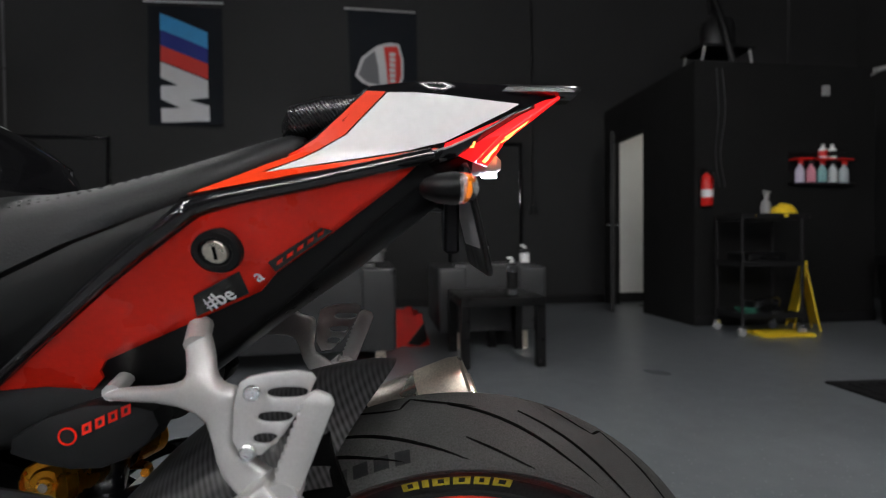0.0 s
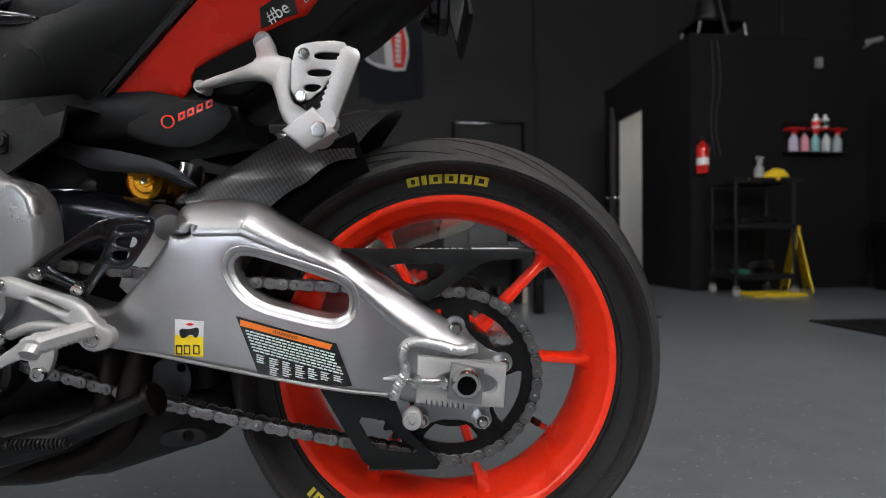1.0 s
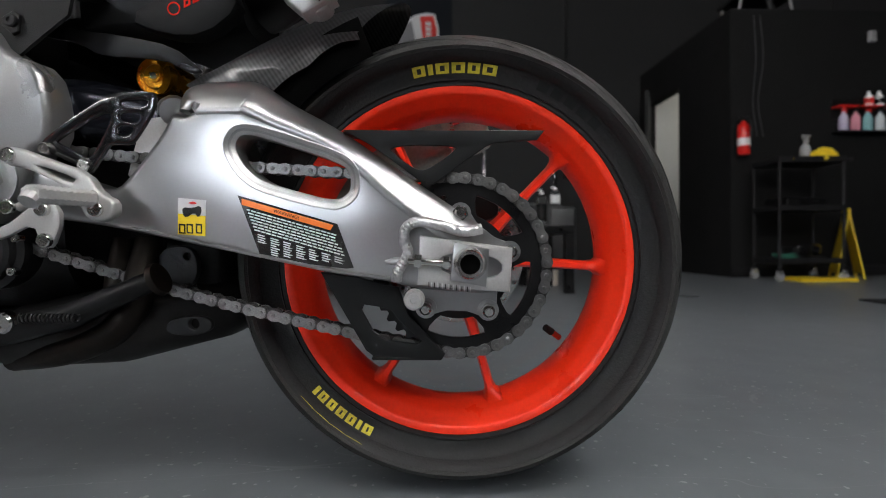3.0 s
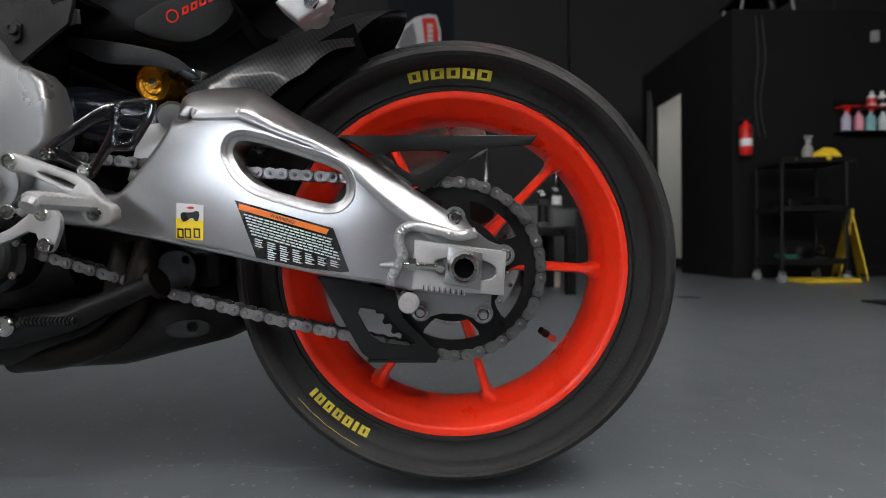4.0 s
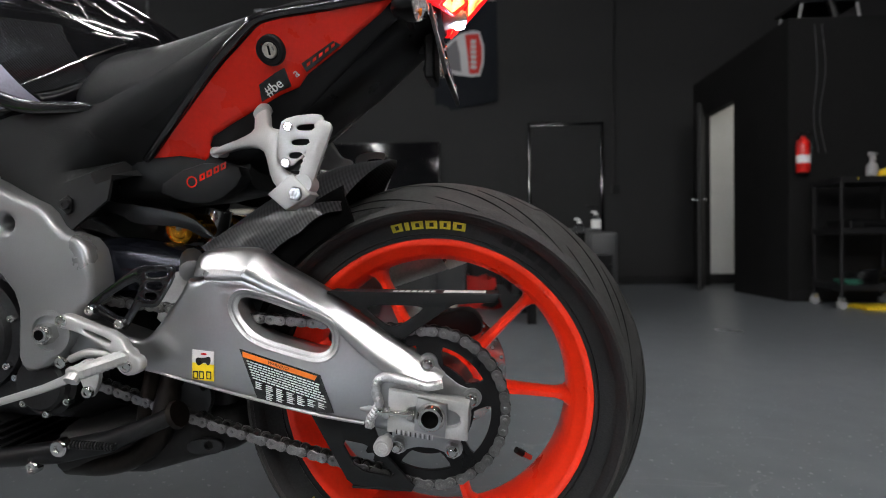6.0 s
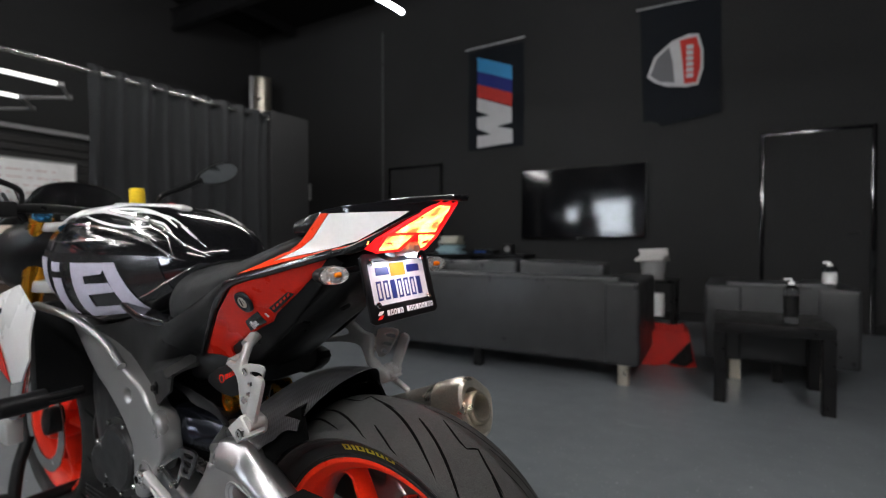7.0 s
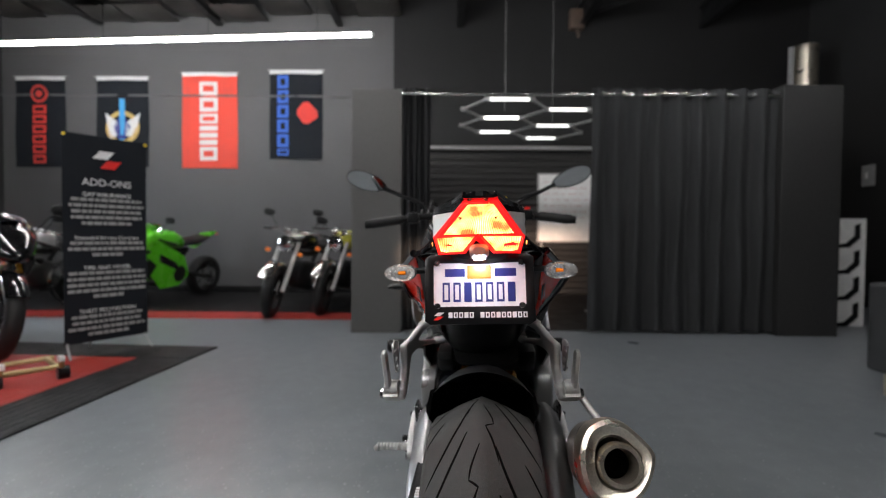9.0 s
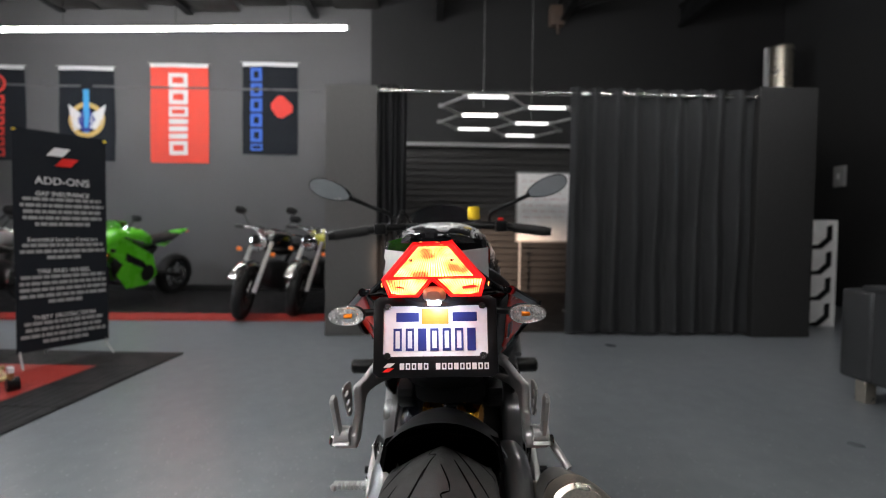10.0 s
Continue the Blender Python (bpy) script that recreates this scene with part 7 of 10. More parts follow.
for x, zt, zl, w in tank:
    ring = []
    for i in range(36):
        t = 2 * math.pi * i / 36
        c, s = math.cos(t), math.sin(t)
        z = (zt + zl) / 2 + (zt - zl) / 2 * math.copysign(abs(s) ** 0.8, s)
        f = (z - zl) / (zt - zl)
        y = w * math.copysign(abs(c) ** 0.6, c) * (1 - 0.18 * max(0, f - 0.5))
        ring.append(Vector((x, y, z)))
    rings.append(ring)
loft(b, rings)
tk = part("fuel_tank", b, "gloss", bike, "gloss black fuel tank with silver line graphics", 60)


def tank_point(x, f, lift=0.002):
    """Left surface of the tank at x, at the share f of its height."""
    xs = [r[0] for r in tank]
    i = max(j for j in range(len(xs) - 1) if x <= xs[j] or j == 0)
    k = min(1, max(0, (xs[i] - x) / (xs[i] - xs[i + 1])))
    zt, zl, w = (tank[i][j] * (1 - k) + tank[i + 1][j] * k for j in (1, 2, 3))
    s = 2 * f - 1
    sn = math.copysign(abs(s) ** 1.25, s)
    c = math.sqrt(max(0, 1 - min(1, abs(sn)) ** 2))
    y = w * c ** 0.6 * (1 - 0.18 * max(0, f - 0.5))
    return Vector((x, -(y + lift), zl + (zt - zl) * f + (lift if f > 0.8 else 0)))


for s in (-1, 1):
    def ribbon(stations, wid, material, name, lift=0.0018):
        P = curve([(x, f, 0) for x, f in stations], 6)
        bm = B()
        rows = []
        for i, p in enumerate(P):
            a = tank_point(p.x, min(0.97, p.y), lift)
            q = tank_point(*[v for v in (P[min(i + 1, len(P) - 1)].x, min(0.97, P[min(i + 1, len(P) - 1)].y))], lift) - tank_point(P[max(i - 1, 0)].x, min(0.97, P[max(i - 1, 0)].y), lift)
            up = Vector((0, -1, 0.4)).cross(q).normalized() * wid * (0.35 + 0.65 * math.sin(math.pi * (i + 0.5) / len(P)))
            rows.append((bm.verts.new(a + up), bm.verts.new(a - up)))
        for (a, c), (d, e) in zip(rows, rows[1:]):
            bm.faces.new((a, c, e, d))
        bmesh.ops.solidify(bm, geom=bm.faces[:], thickness=0.0012)
        part(name, mirrored(bm, s), material, tk)

    for st, wd in (([(-0.50, 0.55), (-0.58, 0.72), (-0.70, 0.80), (-0.85, 0.84)], 0.0030), ([(-0.49, 0.75), (-0.56, 0.86), (-0.66, 0.92), (-0.76, 0.945)], 0.0026), ([(-0.475, 0.85), (-0.52, 0.93), (-0.60, 0.955)], 0.0022), ([(-0.52, 0.60), (-0.55, 0.80), (-0.60, 0.86), (-0.63, 0.93)], 0.0020), ([(-0.54, 0.78), (-0.60, 0.78), (-0.66, 0.86), (-0.72, 0.88)], 0.0020), ([(-0.62, 0.70), (-0.74, 0.72), (-0.84, 0.70), (-0.95, 0.72)], 0.0030), ([(-0.485, 0.40), (-0.56, 0.30), (-0.70, 0.14), (-0.80, 0.08)], 0.0022)):
        ribbon(st, wd, "chrome", "silver_line")
    for st, wd in (([(-0.50, 0.90), (-0.56, 0.95), (-0.64, 0.955), (-0.70, 0.92)], 0.0028), ([(-0.55, 0.92), (-0.62, 0.96), (-0.72, 0.96), (-0.80, 0.945)], 0.0034), ([(-0.66, 0.89), (-0.74, 0.925), (-0.84, 0.935), (-0.92, 0.92)], 0.0036), ([(-0.60, 0.86), (-0.66, 0.82), (-0.74, 0.85), (-0.82, 0.90)], 0.0028), ([(-0.53, 0.82), (-0.58, 0.90), (-0.66, 0.90), (-0.72, 0.95)], 0.0024)):
        ribbon(st, wd, "white", "white_line")
    # knee pad with big pale shapes
    def patch(stations, material, name, lift):
        bm = B()
        g = [[None] * 9 for _ in range(9)]
        (xa, fa), (xb, fb), (xc, fc), (xd, fd) = stations
        for i in range(9):
            for j in range(9):
                u, v = i / 8, j / 8
                x = (xa * (1 - u) + xb * u) * (1 - v) + (xd * (1 - u) + xc * u) * v
                f = (fa * (1 - u) + fb * u) * (1 - v) + (fd * (1 - u) + fc * u) * v
                g[i][j] = bm.verts.new(tank_point(x, f, lift))
        for i in range(8):
            for j in range(8):
                bm.faces.new((g[i][j], g[i + 1][j], g[i + 1][j + 1], g[i][j + 1]))
        bmesh.ops.solidify(bm, geom=bm.faces[:], thickness=0.001)
        return part(name, mirrored(bm, s), material, tk, "", 60)

    patch([(-0.53, 0.20), (-0.94, 0.08), (-0.95, 0.62), (-0.56, 0.60)], "carbon_pad", "knee_pad", 0.002)
    for q in ([(-0.575, 0.05), (-0.610, 0.05), (-0.655, 0.62), (-0.625, 0.62)], [(-0.655, 0.50), (-0.70, 0.48), (-0.70, 0.62), (-0.64, 0.62)], [(-0.630, 0.30), (-0.70, 0.28), (-0.705, 0.40), (-0.64, 0.40)], [(-0.685, 0.05), (-0.720, 0.05), (-0.735, 0.62), (-0.700, 0.62)], [(-0.600, 0.05), (-0.69, 0.05), (-0.69, 0.15), (-0.61, 0.15)],
              [(-0.755, 0.05), (-0.790, 0.05), (-0.800, 0.45), (-0.765, 0.45)], [(-0.768, 0.52), (-0.802, 0.52), (-0.804, 0.62), (-0.770, 0.62)], [(-0.82, 0.05), (-0.855, 0.05), (-0.865, 0.64), (-0.83, 0.64)]):
        patch([(-0.602 + (x + 0.575) * 1.2, 0.12 + (f - 0.05) * 0.74) for x, f in q], "lilac", "pale_shape", 0.0045)

b = B()
rings = []
for x, z, w in ((-0.640, 0.9835, 0.020), (-0.70, 0.9915, 0.060), (-0.80, 0.9955, 0.108), (-0.90, 0.9885, 0.128), (-0.97, 0.9735, 0.120), (-1.005, 0.9600, 0.085)):
    rings.append([Vector((x, w * u, z + 0.004 - 0.024 * u ** 4 - dz)) for u, dz in ((-1, 0), (-0.8, 0), (-0.5, 0), (0, 0), (0.5, 0), (0.8, 0), (1, 0), (1, 0.006), (0, 0.006), (-1, 0.006))])
loft(b, rings)
part("tank_top_panel", b, "white", tk, "white painted panel on top of the tank", 60)
# filler cap, dash, headlamp fairing, screen
b = B()
lathe(b, [(0, 0.992), (0.028, 0.992), (0.031, 0.996), (0.040, 0.997), (0.043, 0.990), (0.0, 0.985)], (-0.87, 0, 0.004), "z", 36, False)
part("filler_cap", b, "cast", bike)
b = B()
loft(b, [oval(x, 0, z, w, h, 28, 3) for x, z, w, h in ((-1.10, 0.91, 0.09, 0.045), (-1.16, 0.895, 0.15, 0.07), (-1.26, 0.865, 0.17, 0.10), (-1.36, 0.845, 0.14, 0.10), (-1.42, 0.82, 0.08, 0.07), (-1.44, 0.80, 0.04, 0.03))])
hf = part("headlamp_fairing", b, "black", bike, "black headlamp fairing")
for s in (-1, 1):
    b = B()
    loft(b, [oval(x, s * 0.06, z, w, h, 18, 2.5) for x, z, w, h in ((-1.40, 0.82, 0.04, 0.03), (-1.44, 0.81, 0.035, 0.025), (-1.452, 0.81, 0.02, 0.012))])
    part("headlamp", b, glow("lit_headlamp_%s" % ("l" if s < 0 else "r"), (1.0, 0.80, 0.6), 6.0), hf)
# unseen plate added just above the spot to give its beam a level top edge
part("headlamp_hood", box(B(), -1.60, -1.43, -0.09, 0.09, 0.7655, 0.768, 0.0008, 1), "black", hf)
hl = bpy.data.lights.new("headlamp_beam", "SPOT")
hl.energy, hl.color, hl.spot_size, hl.spot_blend, hl.shadow_soft_size = 1500, (1.0, 0.68, 0.48), radians(42), 1.0, 0.004
new("headlamp_beam", hl).matrix_world = LEAN @ look((-1.50, 0, 0.762), (-3.5, 0, 0.70))
b = B()
rows = []
for i in range(9):
    f = i / 8
    row = []
    for j in range(15):
        t = radians(-80 + 160 * j / 14)
        w = 0.160 - 0.035 * f
        row.append(b.verts.new((-1.33 + 0.16 * f - 0.05 * math.cos(t) + 0.02, w * math.sin(t), 0.95 + 0.125 * f * math.cos(t * 0.75))))
    rows.append(row)
for a, c in zip(rows, rows[1:]):
    for j in range(14):
        b.faces.new((a[j], a[j + 1], c[j + 1], c[j]))
bmesh.ops.solidify(b, geom=b.faces[:], thickness=0.003)
ws = part("windscreen", b, "smoke", bike, "low smoked windscreen", 60)
b = B()
arch = [(-1.33 + 0.16 * f - 0.05 * math.cos(t) + 0.02, (0.160 - 0.035 * f) * math.sin(t), 0.95 + 0.125 * f * math.cos(t * 0.75)) for t, f in [(radians(-80), k / 4) for k in range(5)] + [(radians(-80 + 10 * k), 1.0) for k in range(1, 16)] + [(radians(80), 1 - k / 4) for k in range(5)]]
tube(b, arch, 0.0020, n=6)
part("screen_edge", b, "engine", ws, "rolled screen edge")
b = B()
box(b, -1.17, -1.13, -0.075, 0.075, 0.945, 0.998, 0.012, 3)
da = part("dash", b, "black", bike, "black instrument cluster")
part("dash_glass", box(B(), -1.131, -1.129, -0.065, 0.065, 0.952, 0.992, 0.0005, 1), "screen", da)
part("indicator", rod(B(), (-1.129, 0.030, 0.988), (-1.127, 0.030, 0.988), 0.004, n=10), "dash_green", da)

# fork, yokes, handlebar
b = B()
slab(b, round_off([(-1.16, -0.125), (-1.05, -0.09), (-1.03, 0.0), (-1.05, 0.09), (-1.16, 0.125), (-1.20, 0.09), (-1.19, -0.09)], 2), 0.930, 0.955, rnd=0.006, axis="z")
slab(b, round_off([(-1.20, -0.125), (-1.11, -0.09), (-1.09, 0.0), (-1.11, 0.09), (-1.20, 0.125), (-1.24, 0.09), (-1.23, -0.09)], 2), 0.760, 0.795, rnd=0.006, axis="z")
part("yokes", b, "cast", bike, "cast fork yokes")
for s in (-1, 1):
    b = B()
    top, bot = Vector((-1.135, s * 0.105, 0.965)), Vector((-1.415, s * 0.105, 0.325))
    rod(b, top.lerp(bot, 0.0), top.lerp(bot, 0.58), 0.027, n=20)
    fk = part("fork_leg", b, "gold", bike, "gold fork leg")
    part("fork_slider", rod(B(), top.lerp(bot, 0.58), top.lerp(bot, 0.93), 0.0215, n=20), "chrome", fk)
    part("fork_cap", rod(B(), top + Vector((0, 0, 0.0)), top + Vector((0.006, 0, 0.014)), 0.022, n=20), mat("blue_anodised_%d" % s, (0.05, 0.25, 0.5), 0.25, 0.9), fk)
    part("fork_foot", box(B(), -1.475, -1.40, s * 0.105 - 0.022, s * 0.105 + 0.022, 0.275, 0.37, 0.012, 2), "cast", fk)
    b = B()
    slab(b, circ((FX.x, FX.z), 0.160, 64), s * 0.072 - 0.0025, s * 0.072 + 0.0025, [circ((FX.x, FX.z), 0.118, 48)], rnd=0.0006, steps=1)
    part("brake_disc", b, "chrome", front, "steel front brake disc", 30)
    b = B()
    slab(b, round_off([(-1.38, 0.36), (-1.32, 0.40), (-1.30, 0.34), (-1.34, 0.29), (-1.38, 0.30)], 2), s * 0.06, s * 0.105, rnd=0.008)
    part("brake_caliper", b, "black", bike)
    # bar, grip, lever, mirror
    b = B()
    tube(b, curve([(-1.10, s * 0.02, 0.985), (-1.08, s * 0.12, 0.990), (-1.055, s * 0.24, 0.985), (-1.025, s * 0.40, 0.963)], 6), 0.0125, n=14)
    hb = part("handlebar", b, "black", bike, "black handlebar half with grip and controls")
    b = B()
    p, q = Vector((-1.05, s * 0.272, 0.980)), Vector((-1.026, s * 0.388, 0.965))
    rings = []
    dd, u, v = frame_axes(q - p)
    for k in range(29):
        r = 0.0172 + (0.0007 if k % 2 else 0)
        c = p.lerp(q, k / 28)
        rings.append([c + r * (u * math.cos(t) + v * math.sin(t)) for t in (2 * math.pi * i / 16 for i in range(16))])
    loft(b, rings)
    part("grip", b, "rubber", hb)
    part("bar_end", rod(B(), q, q + (q - p).normalized() * 0.022, 0.0165, 0.014, n=16), "black", hb)
    b = B()
    box(b, -1.085, -1.035, s * 0.225 - 0.022, s * 0.225 + 0.022, 0.965, 1.005, 0.008, 2)
    part("switch_box", b, "black", hb)
    b = B()
    tube(b, curve([(-1.09, s * 0.20, 0.982), (-1.115, s * 0.25, 0.975), (-1.11, s * 0.32, 0.965), (-1.10, s * 0.39, 0.955)], 5), [0.008] * 6 + [0.006] * 9 + [0.007], n=10)
    part("lever", b, "black", hb)
    b = B()
    tube(b, curve([(-1.07, s * 0.185, 1.005), (-1.06, s * 0.19, 1.050), (-1.055, s * 0.26, 1.080), (-1.05, s * 0.335, 1.112)], 6), [0.006] * 6 + [0.0075] * 12 + [0.010], n=10)
    mi = tagged(part("mirror", b, "black", bike, "black mirror on a curved stalk"), "")
    b = B()
    ctr = Vector((-1.05, s * 0.400, 1.138))
    ax = Vector((0, s * 0.95, 0.30)).normalized()
    up = Vector((0, -ax.z * s, abs(ax.y)))
    rings = []
    for k, (dx, sc) in enumerate(((-0.035, 0.25), (-0.028, 0.65), (-0.014, 0.92), (0.0, 1.0), (0.008, 0.98))):
        ring = []
        for i in range(28):
            t = 2 * math.pi * i / 28
            e = 0.078 * math.cos(t) * sc
            h = 0.034 * math.sin(t) * sc * (1 + 0.18 * math.cos(t))
            ring.append(ctr + Vector((dx, 0, 0)) + ax * e + up * h)
        rings.append(ring)
    loft(b, rings)
    aim = lambda co: setattr(co, "x", co.x + 0.24 * (co.z - 1.138) + 0.14 * (abs(co.y) - 0.40))
    pushed(b, aim)
    part("mirror_shell", b, "black", mi, "", 50)
    b = B()
    ring = [ctr + Vector((0.0085, 0, 0)) + ax * 0.073 * math.cos(2 * math.pi * i / 28) + up * 0.030 * math.sin(2 * math.pi * i / 28) * (1 + 0.18 * math.cos(2 * math.pi * i / 28)) for i in range(28)]
    loft(b, [ring, [p + Vector((0.0012, 0, 0)) for p in ring]])
    part("mirror_glass", pushed(b, aim), "mirror", mi)
    # crash bobbin, shroud, front indicator
    b = B()
    rod(b, (-0.87, s * 0.13, 0.545), (-0.87, s * 0.215, 0.545), 0.010, n=12)
    rod(b, (-0.87, s * 0.205, 0.545), (-0.87, s * 0.290, 0.545), 0.0235, 0.0225, n=24)
    rod(b, (-0.87, s * 0.290, 0.545), (-0.87, s * 0.296, 0.545), 0.0225, 0.017, n=24)
    part("crash_bobbin", b, "black", bike, "black crash bobbin sticking out of the frame")
    b = B()
    skin(b, [(-1.02, 0.80), (-0.90, 0.745), (-0.93, 0.63), (-1.02, 0.56), (-1.10, 0.54), (-1.17, 0.60), (-1.16, 0.76)], (lambda x, z: -(0.185 + 0.03 * math.sin((z - 0.5) * 9))) if s < 0 else (lambda x, z: 0.185 + 0.03 * math.sin((z - 0.5) * 9)), 0.004, 4)
    sr = part("radiator_shroud", b, "white", bike, "white and red radiator shroud")
    b = B()
    skin(b, [(-1.125, 0.775), (-1.09, 0.60), (-1.10, 0.545), (-1.17, 0.60), (-1.165, 0.76)], (lambda x, z: -(0.189 + 0.03 * math.sin((z - 0.5) * 9))) if s < 0 else (lambda x, z: 0.189 + 0.03 * math.sin((z - 0.5) * 9)), 0.002, 3)
    part("shroud_stripe", b, "red", sr)
    b = B()
    rod(b, (-1.10, s * 0.19, 0.735), (-1.10, s * 0.25, 0.725), 0.007, n=10)
    loft(b, [oval(x, s * 0.285, 0.722, 0.04, h, 16, 2.3) for x, h in ((-1.125, 0.006), (-1.11, 0.012), (-1.09, 0.012), (-1.075, 0.006))])
    part("front_turn_signal", b, "black", bike, "black front turn signal on a stalk")
# radiator, front mudguard, brake reservoir, hoses
part("radiator", box(B(), -1.13, -1.09, -0.15, 0.15, 0.46, 0.74, 0.006, 2), "engine", bike, "dark finned radiator")
b = B()
rings = []
for i in range(13):
    a = radians(40 + 110 * i / 12)
    rings.append([FX + Vector((r * math.cos(a), y, r * math.sin(a))) for y, r in ((-0.072, 0.285), (-0.066, 0.318), (-0.04, 0.332), (0.0, 0.336), (0.04, 0.332), (0.066, 0.318), (0.072, 0.285))])
V = [[b.verts.new(p) for p in r] for r in rings]
for r0, r1 in zip(V, V[1:]):
    for j in range(6):
        b.faces.new((r0[j], r0[j + 1], r1[j + 1], r1[j]))
bmesh.ops.solidify(b, geom=b.faces[:], thickness=0.003)
part("front_mudguard", b, "red", bike, "red front mudguard", 60)
b = B()
lathe(b, [(0, 0.0), (0.020, 0.0), (0.023, 0.004), (0.023, 0.040), (0.019, 0.046), (0.0, 0.046)], (-1.08, 0.125, 1.012), "z", 24, False)
part("brake_reservoir", b, "yellow_cloth", bike, "brake fluid reservoir in a yellow sleeve")
b = B()
for k, (y0, y1) in enumerate(((0.16, 0.05), (-0.20, -0.06), (-0.17, -0.03))):
    tube(b, curve([(-1.09, y0, 0.995), (-1.20, y0 * 0.9, 1.01 + 0.02 * k), (-1.24, (y0 + y1) / 2, 0.96), (-1.18, y1, 0.86)], 6), 0.005, n=8)
part("hoses", b, "black", bike)
part("red_switch", box(B(), -1.062, -1.048, 0.214, 0.236, 1.004, 1.016, 0.003, 1), "red_plastic", bike)

# the front end stands a little over to the left, its bars turned
BARS = ("handlebar", "grip", "bar_end", "switch_box", "lever", "mirror", "mirror_shell", "mirror_glass", "red_switch", "brake_reservoir", "hoses")
FRONT = BARS + ("fuel_tank", "silver_line", "white_line", "knee_pad", "pale_shape", "tank_top_panel", "filler_cap", "headlamp_fairing", "headlamp", "headlamp_hood", "windscreen", "screen_edge", "dash", "dash_glass", "indicator", "yokes", "fork_leg", "fork_slider", "fork_cap", "fork_foot", "crash_bobbin", "radiator_shroud", "shroud_stripe", "front_turn_signal", "radiator", "front_mudguard")
for ob in bike.children_recursive:
    kind_ = ob.name.split(".")[0]
    if kind_ not in FRONT or ob.data is None or (ob.parent.name.startswith("footrest_hanger")):
        continue
    for v in ob.data.vertices:
        if kind_ in BARS:
            v.co.x -= 0.091 * v.co.y
            v.co.y *= 0.945
            if kind_.startswith("mirror"):
                v.co.z -= 0.016
        v.co.y += 0.038 * min(0.0, v.co.x + 0.45) - 0.020 * min(1.0, max(0.0, (-0.45 - v.co.x) / 0.3))
# ---- silencer on the right
ex = tagged(new("silencer"), "brushed titanium silencer with a pointed six-sided end cap")
ex.parent = bike
dirx = Vector((0.95, -0.05, 0.36)).normalized()
c0 = Vector((0.032, 0.199, 0.572))
up = (Vector((0, 0, 1)) - dirx * dirx.z).normalized()
sd = dirx.cross(up) * -1
shape = [(-0.060, 0.020), (-0.046, 0.050), (-0.018, 0.064), (0.012, 0.058), (0.050, 0.022), (0.056, 0.006), (0.044, -0.030), (0.018, -0.062), (-0.024, -0.066), (-0.052, -0.050), (-0.061, -0.016)]
shape = rounder(rounder(shape, 0.22), 0.25)
ringat = lambda d, k, sh=shape: [c0 + dirx * d + sd * (a * k) + up * (e * k) for a, e in sh]
b = B()
loft(b, [ringat(-0.36, 0.55), ringat(-0.31, 0.80), ringat(-0.22, 0.93), ringat(-0.075, 1.0)])
part("can", b, mat("brushed_silencer_sleeve", (0.40, 0.375, 0.34), 0.34, 0.9, vary=0.2, big=10, fine=200), ex, "brushed metal sleeve", 30)
b = B()
loft(b, [ringat(-0.075, 1.02), ringat(-0.02, 1.03), ringat(-0.004, 0.97), ringat(0.0, 0.86), ringat(-0.006, 0.62), ringat(-0.03, 0.55)], cap=False)
part("end_cap", b, "titan", ex, "worn titanium end cap", 30)
b = B()
n = 32
rr = lambda d, r: [c0 + dirx * d + sd * (r * math.cos(2 * math.pi * i / n)) + up * (-0.006 + r * math.sin(2 * math.pi * i / n)) for i in range(n)]
loft(b, [rr(-0.03, 0.034), rr(-0.004, 0.034), rr(0.004, 0.031), rr(0.004, 0.0255), rr(-0.02, 0.0245), rr(-0.09, 0.0235)], cap=False)
part("outlet_ring", b, "titan", ex, "", 30)
# dark plug for the shade deep in the outlet
part("outlet_bore", loft(B(), [rr(-0.060, 0.0243), rr(-0.058, 0.0243)]), "groove", ex)
b = B()
loft(b, [[c0 + dirx * d + sd * (x - 0.0025) + up * z for x, z in ((-0.0615, -0.012), (-0.052, 0.024), (-0.0495, 0.023), (-0.059, -0.013))] for d in (-0.055, -0.022)])
part("red_badge", b, "red_plastic", ex)
b = B()
tube(b, curve([tuple(c0 + dirx * -0.36), tuple(c0 + dirx * -0.43 + Vector((0, -0.02, -0.02))), (-0.44, 0.15, 0.36), (-0.46, 0.06, 0.27)], 6), 0.027, n=16)
part("link_pipe", b, "titan", ex)
b = B()
tube(b, [(-0.20, 0.175, 0.61), tuple(c0 + dirx * -0.18 + up * 0.06)], 0.007, n=10)
part("hanger_strap", b, "cast", ex)

# ---- black front paddock stand
fs = thing("front_paddock_stand", "black front paddock stand with foam grips under the fork", "paddock stand", LEAN)
for s in (-1, 1):
    b = B()
    tube(b, curve([(-1.42, s * 0.125, 0.285), (-1.40, s * 0.16, 0.20), (-1.36, s * 0.19, 0.08)], 5), 0.017, n=12)
    rod(b, (-1.36, s * 0.16, 0.055), (-1.36, s * 0.20, 0.055), 0.05, n=24)
    part("upright", b, "black", fs)
b = B()
tube(b, [(-1.36, -0.22, 0.10), (-1.36, 0.22, 0.10)], 0.018, n=14)
part("cross_bar", b, "black", fs)
for s in (-1, 1):
    b = B()
    tube(b, [(-1.37, s * 0.17, 0.12), (-1.37, s * 0.26, 0.14)], [0.014, 0.014], n=12)
    arm2 = part("handle", b, "black", fs)
    part("foam_grip", rod(B(), (-1.37, s * 0.20, 0.127), (-1.37, s * 0.30, 0.148), 0.021, n=18), "rubber", arm2)

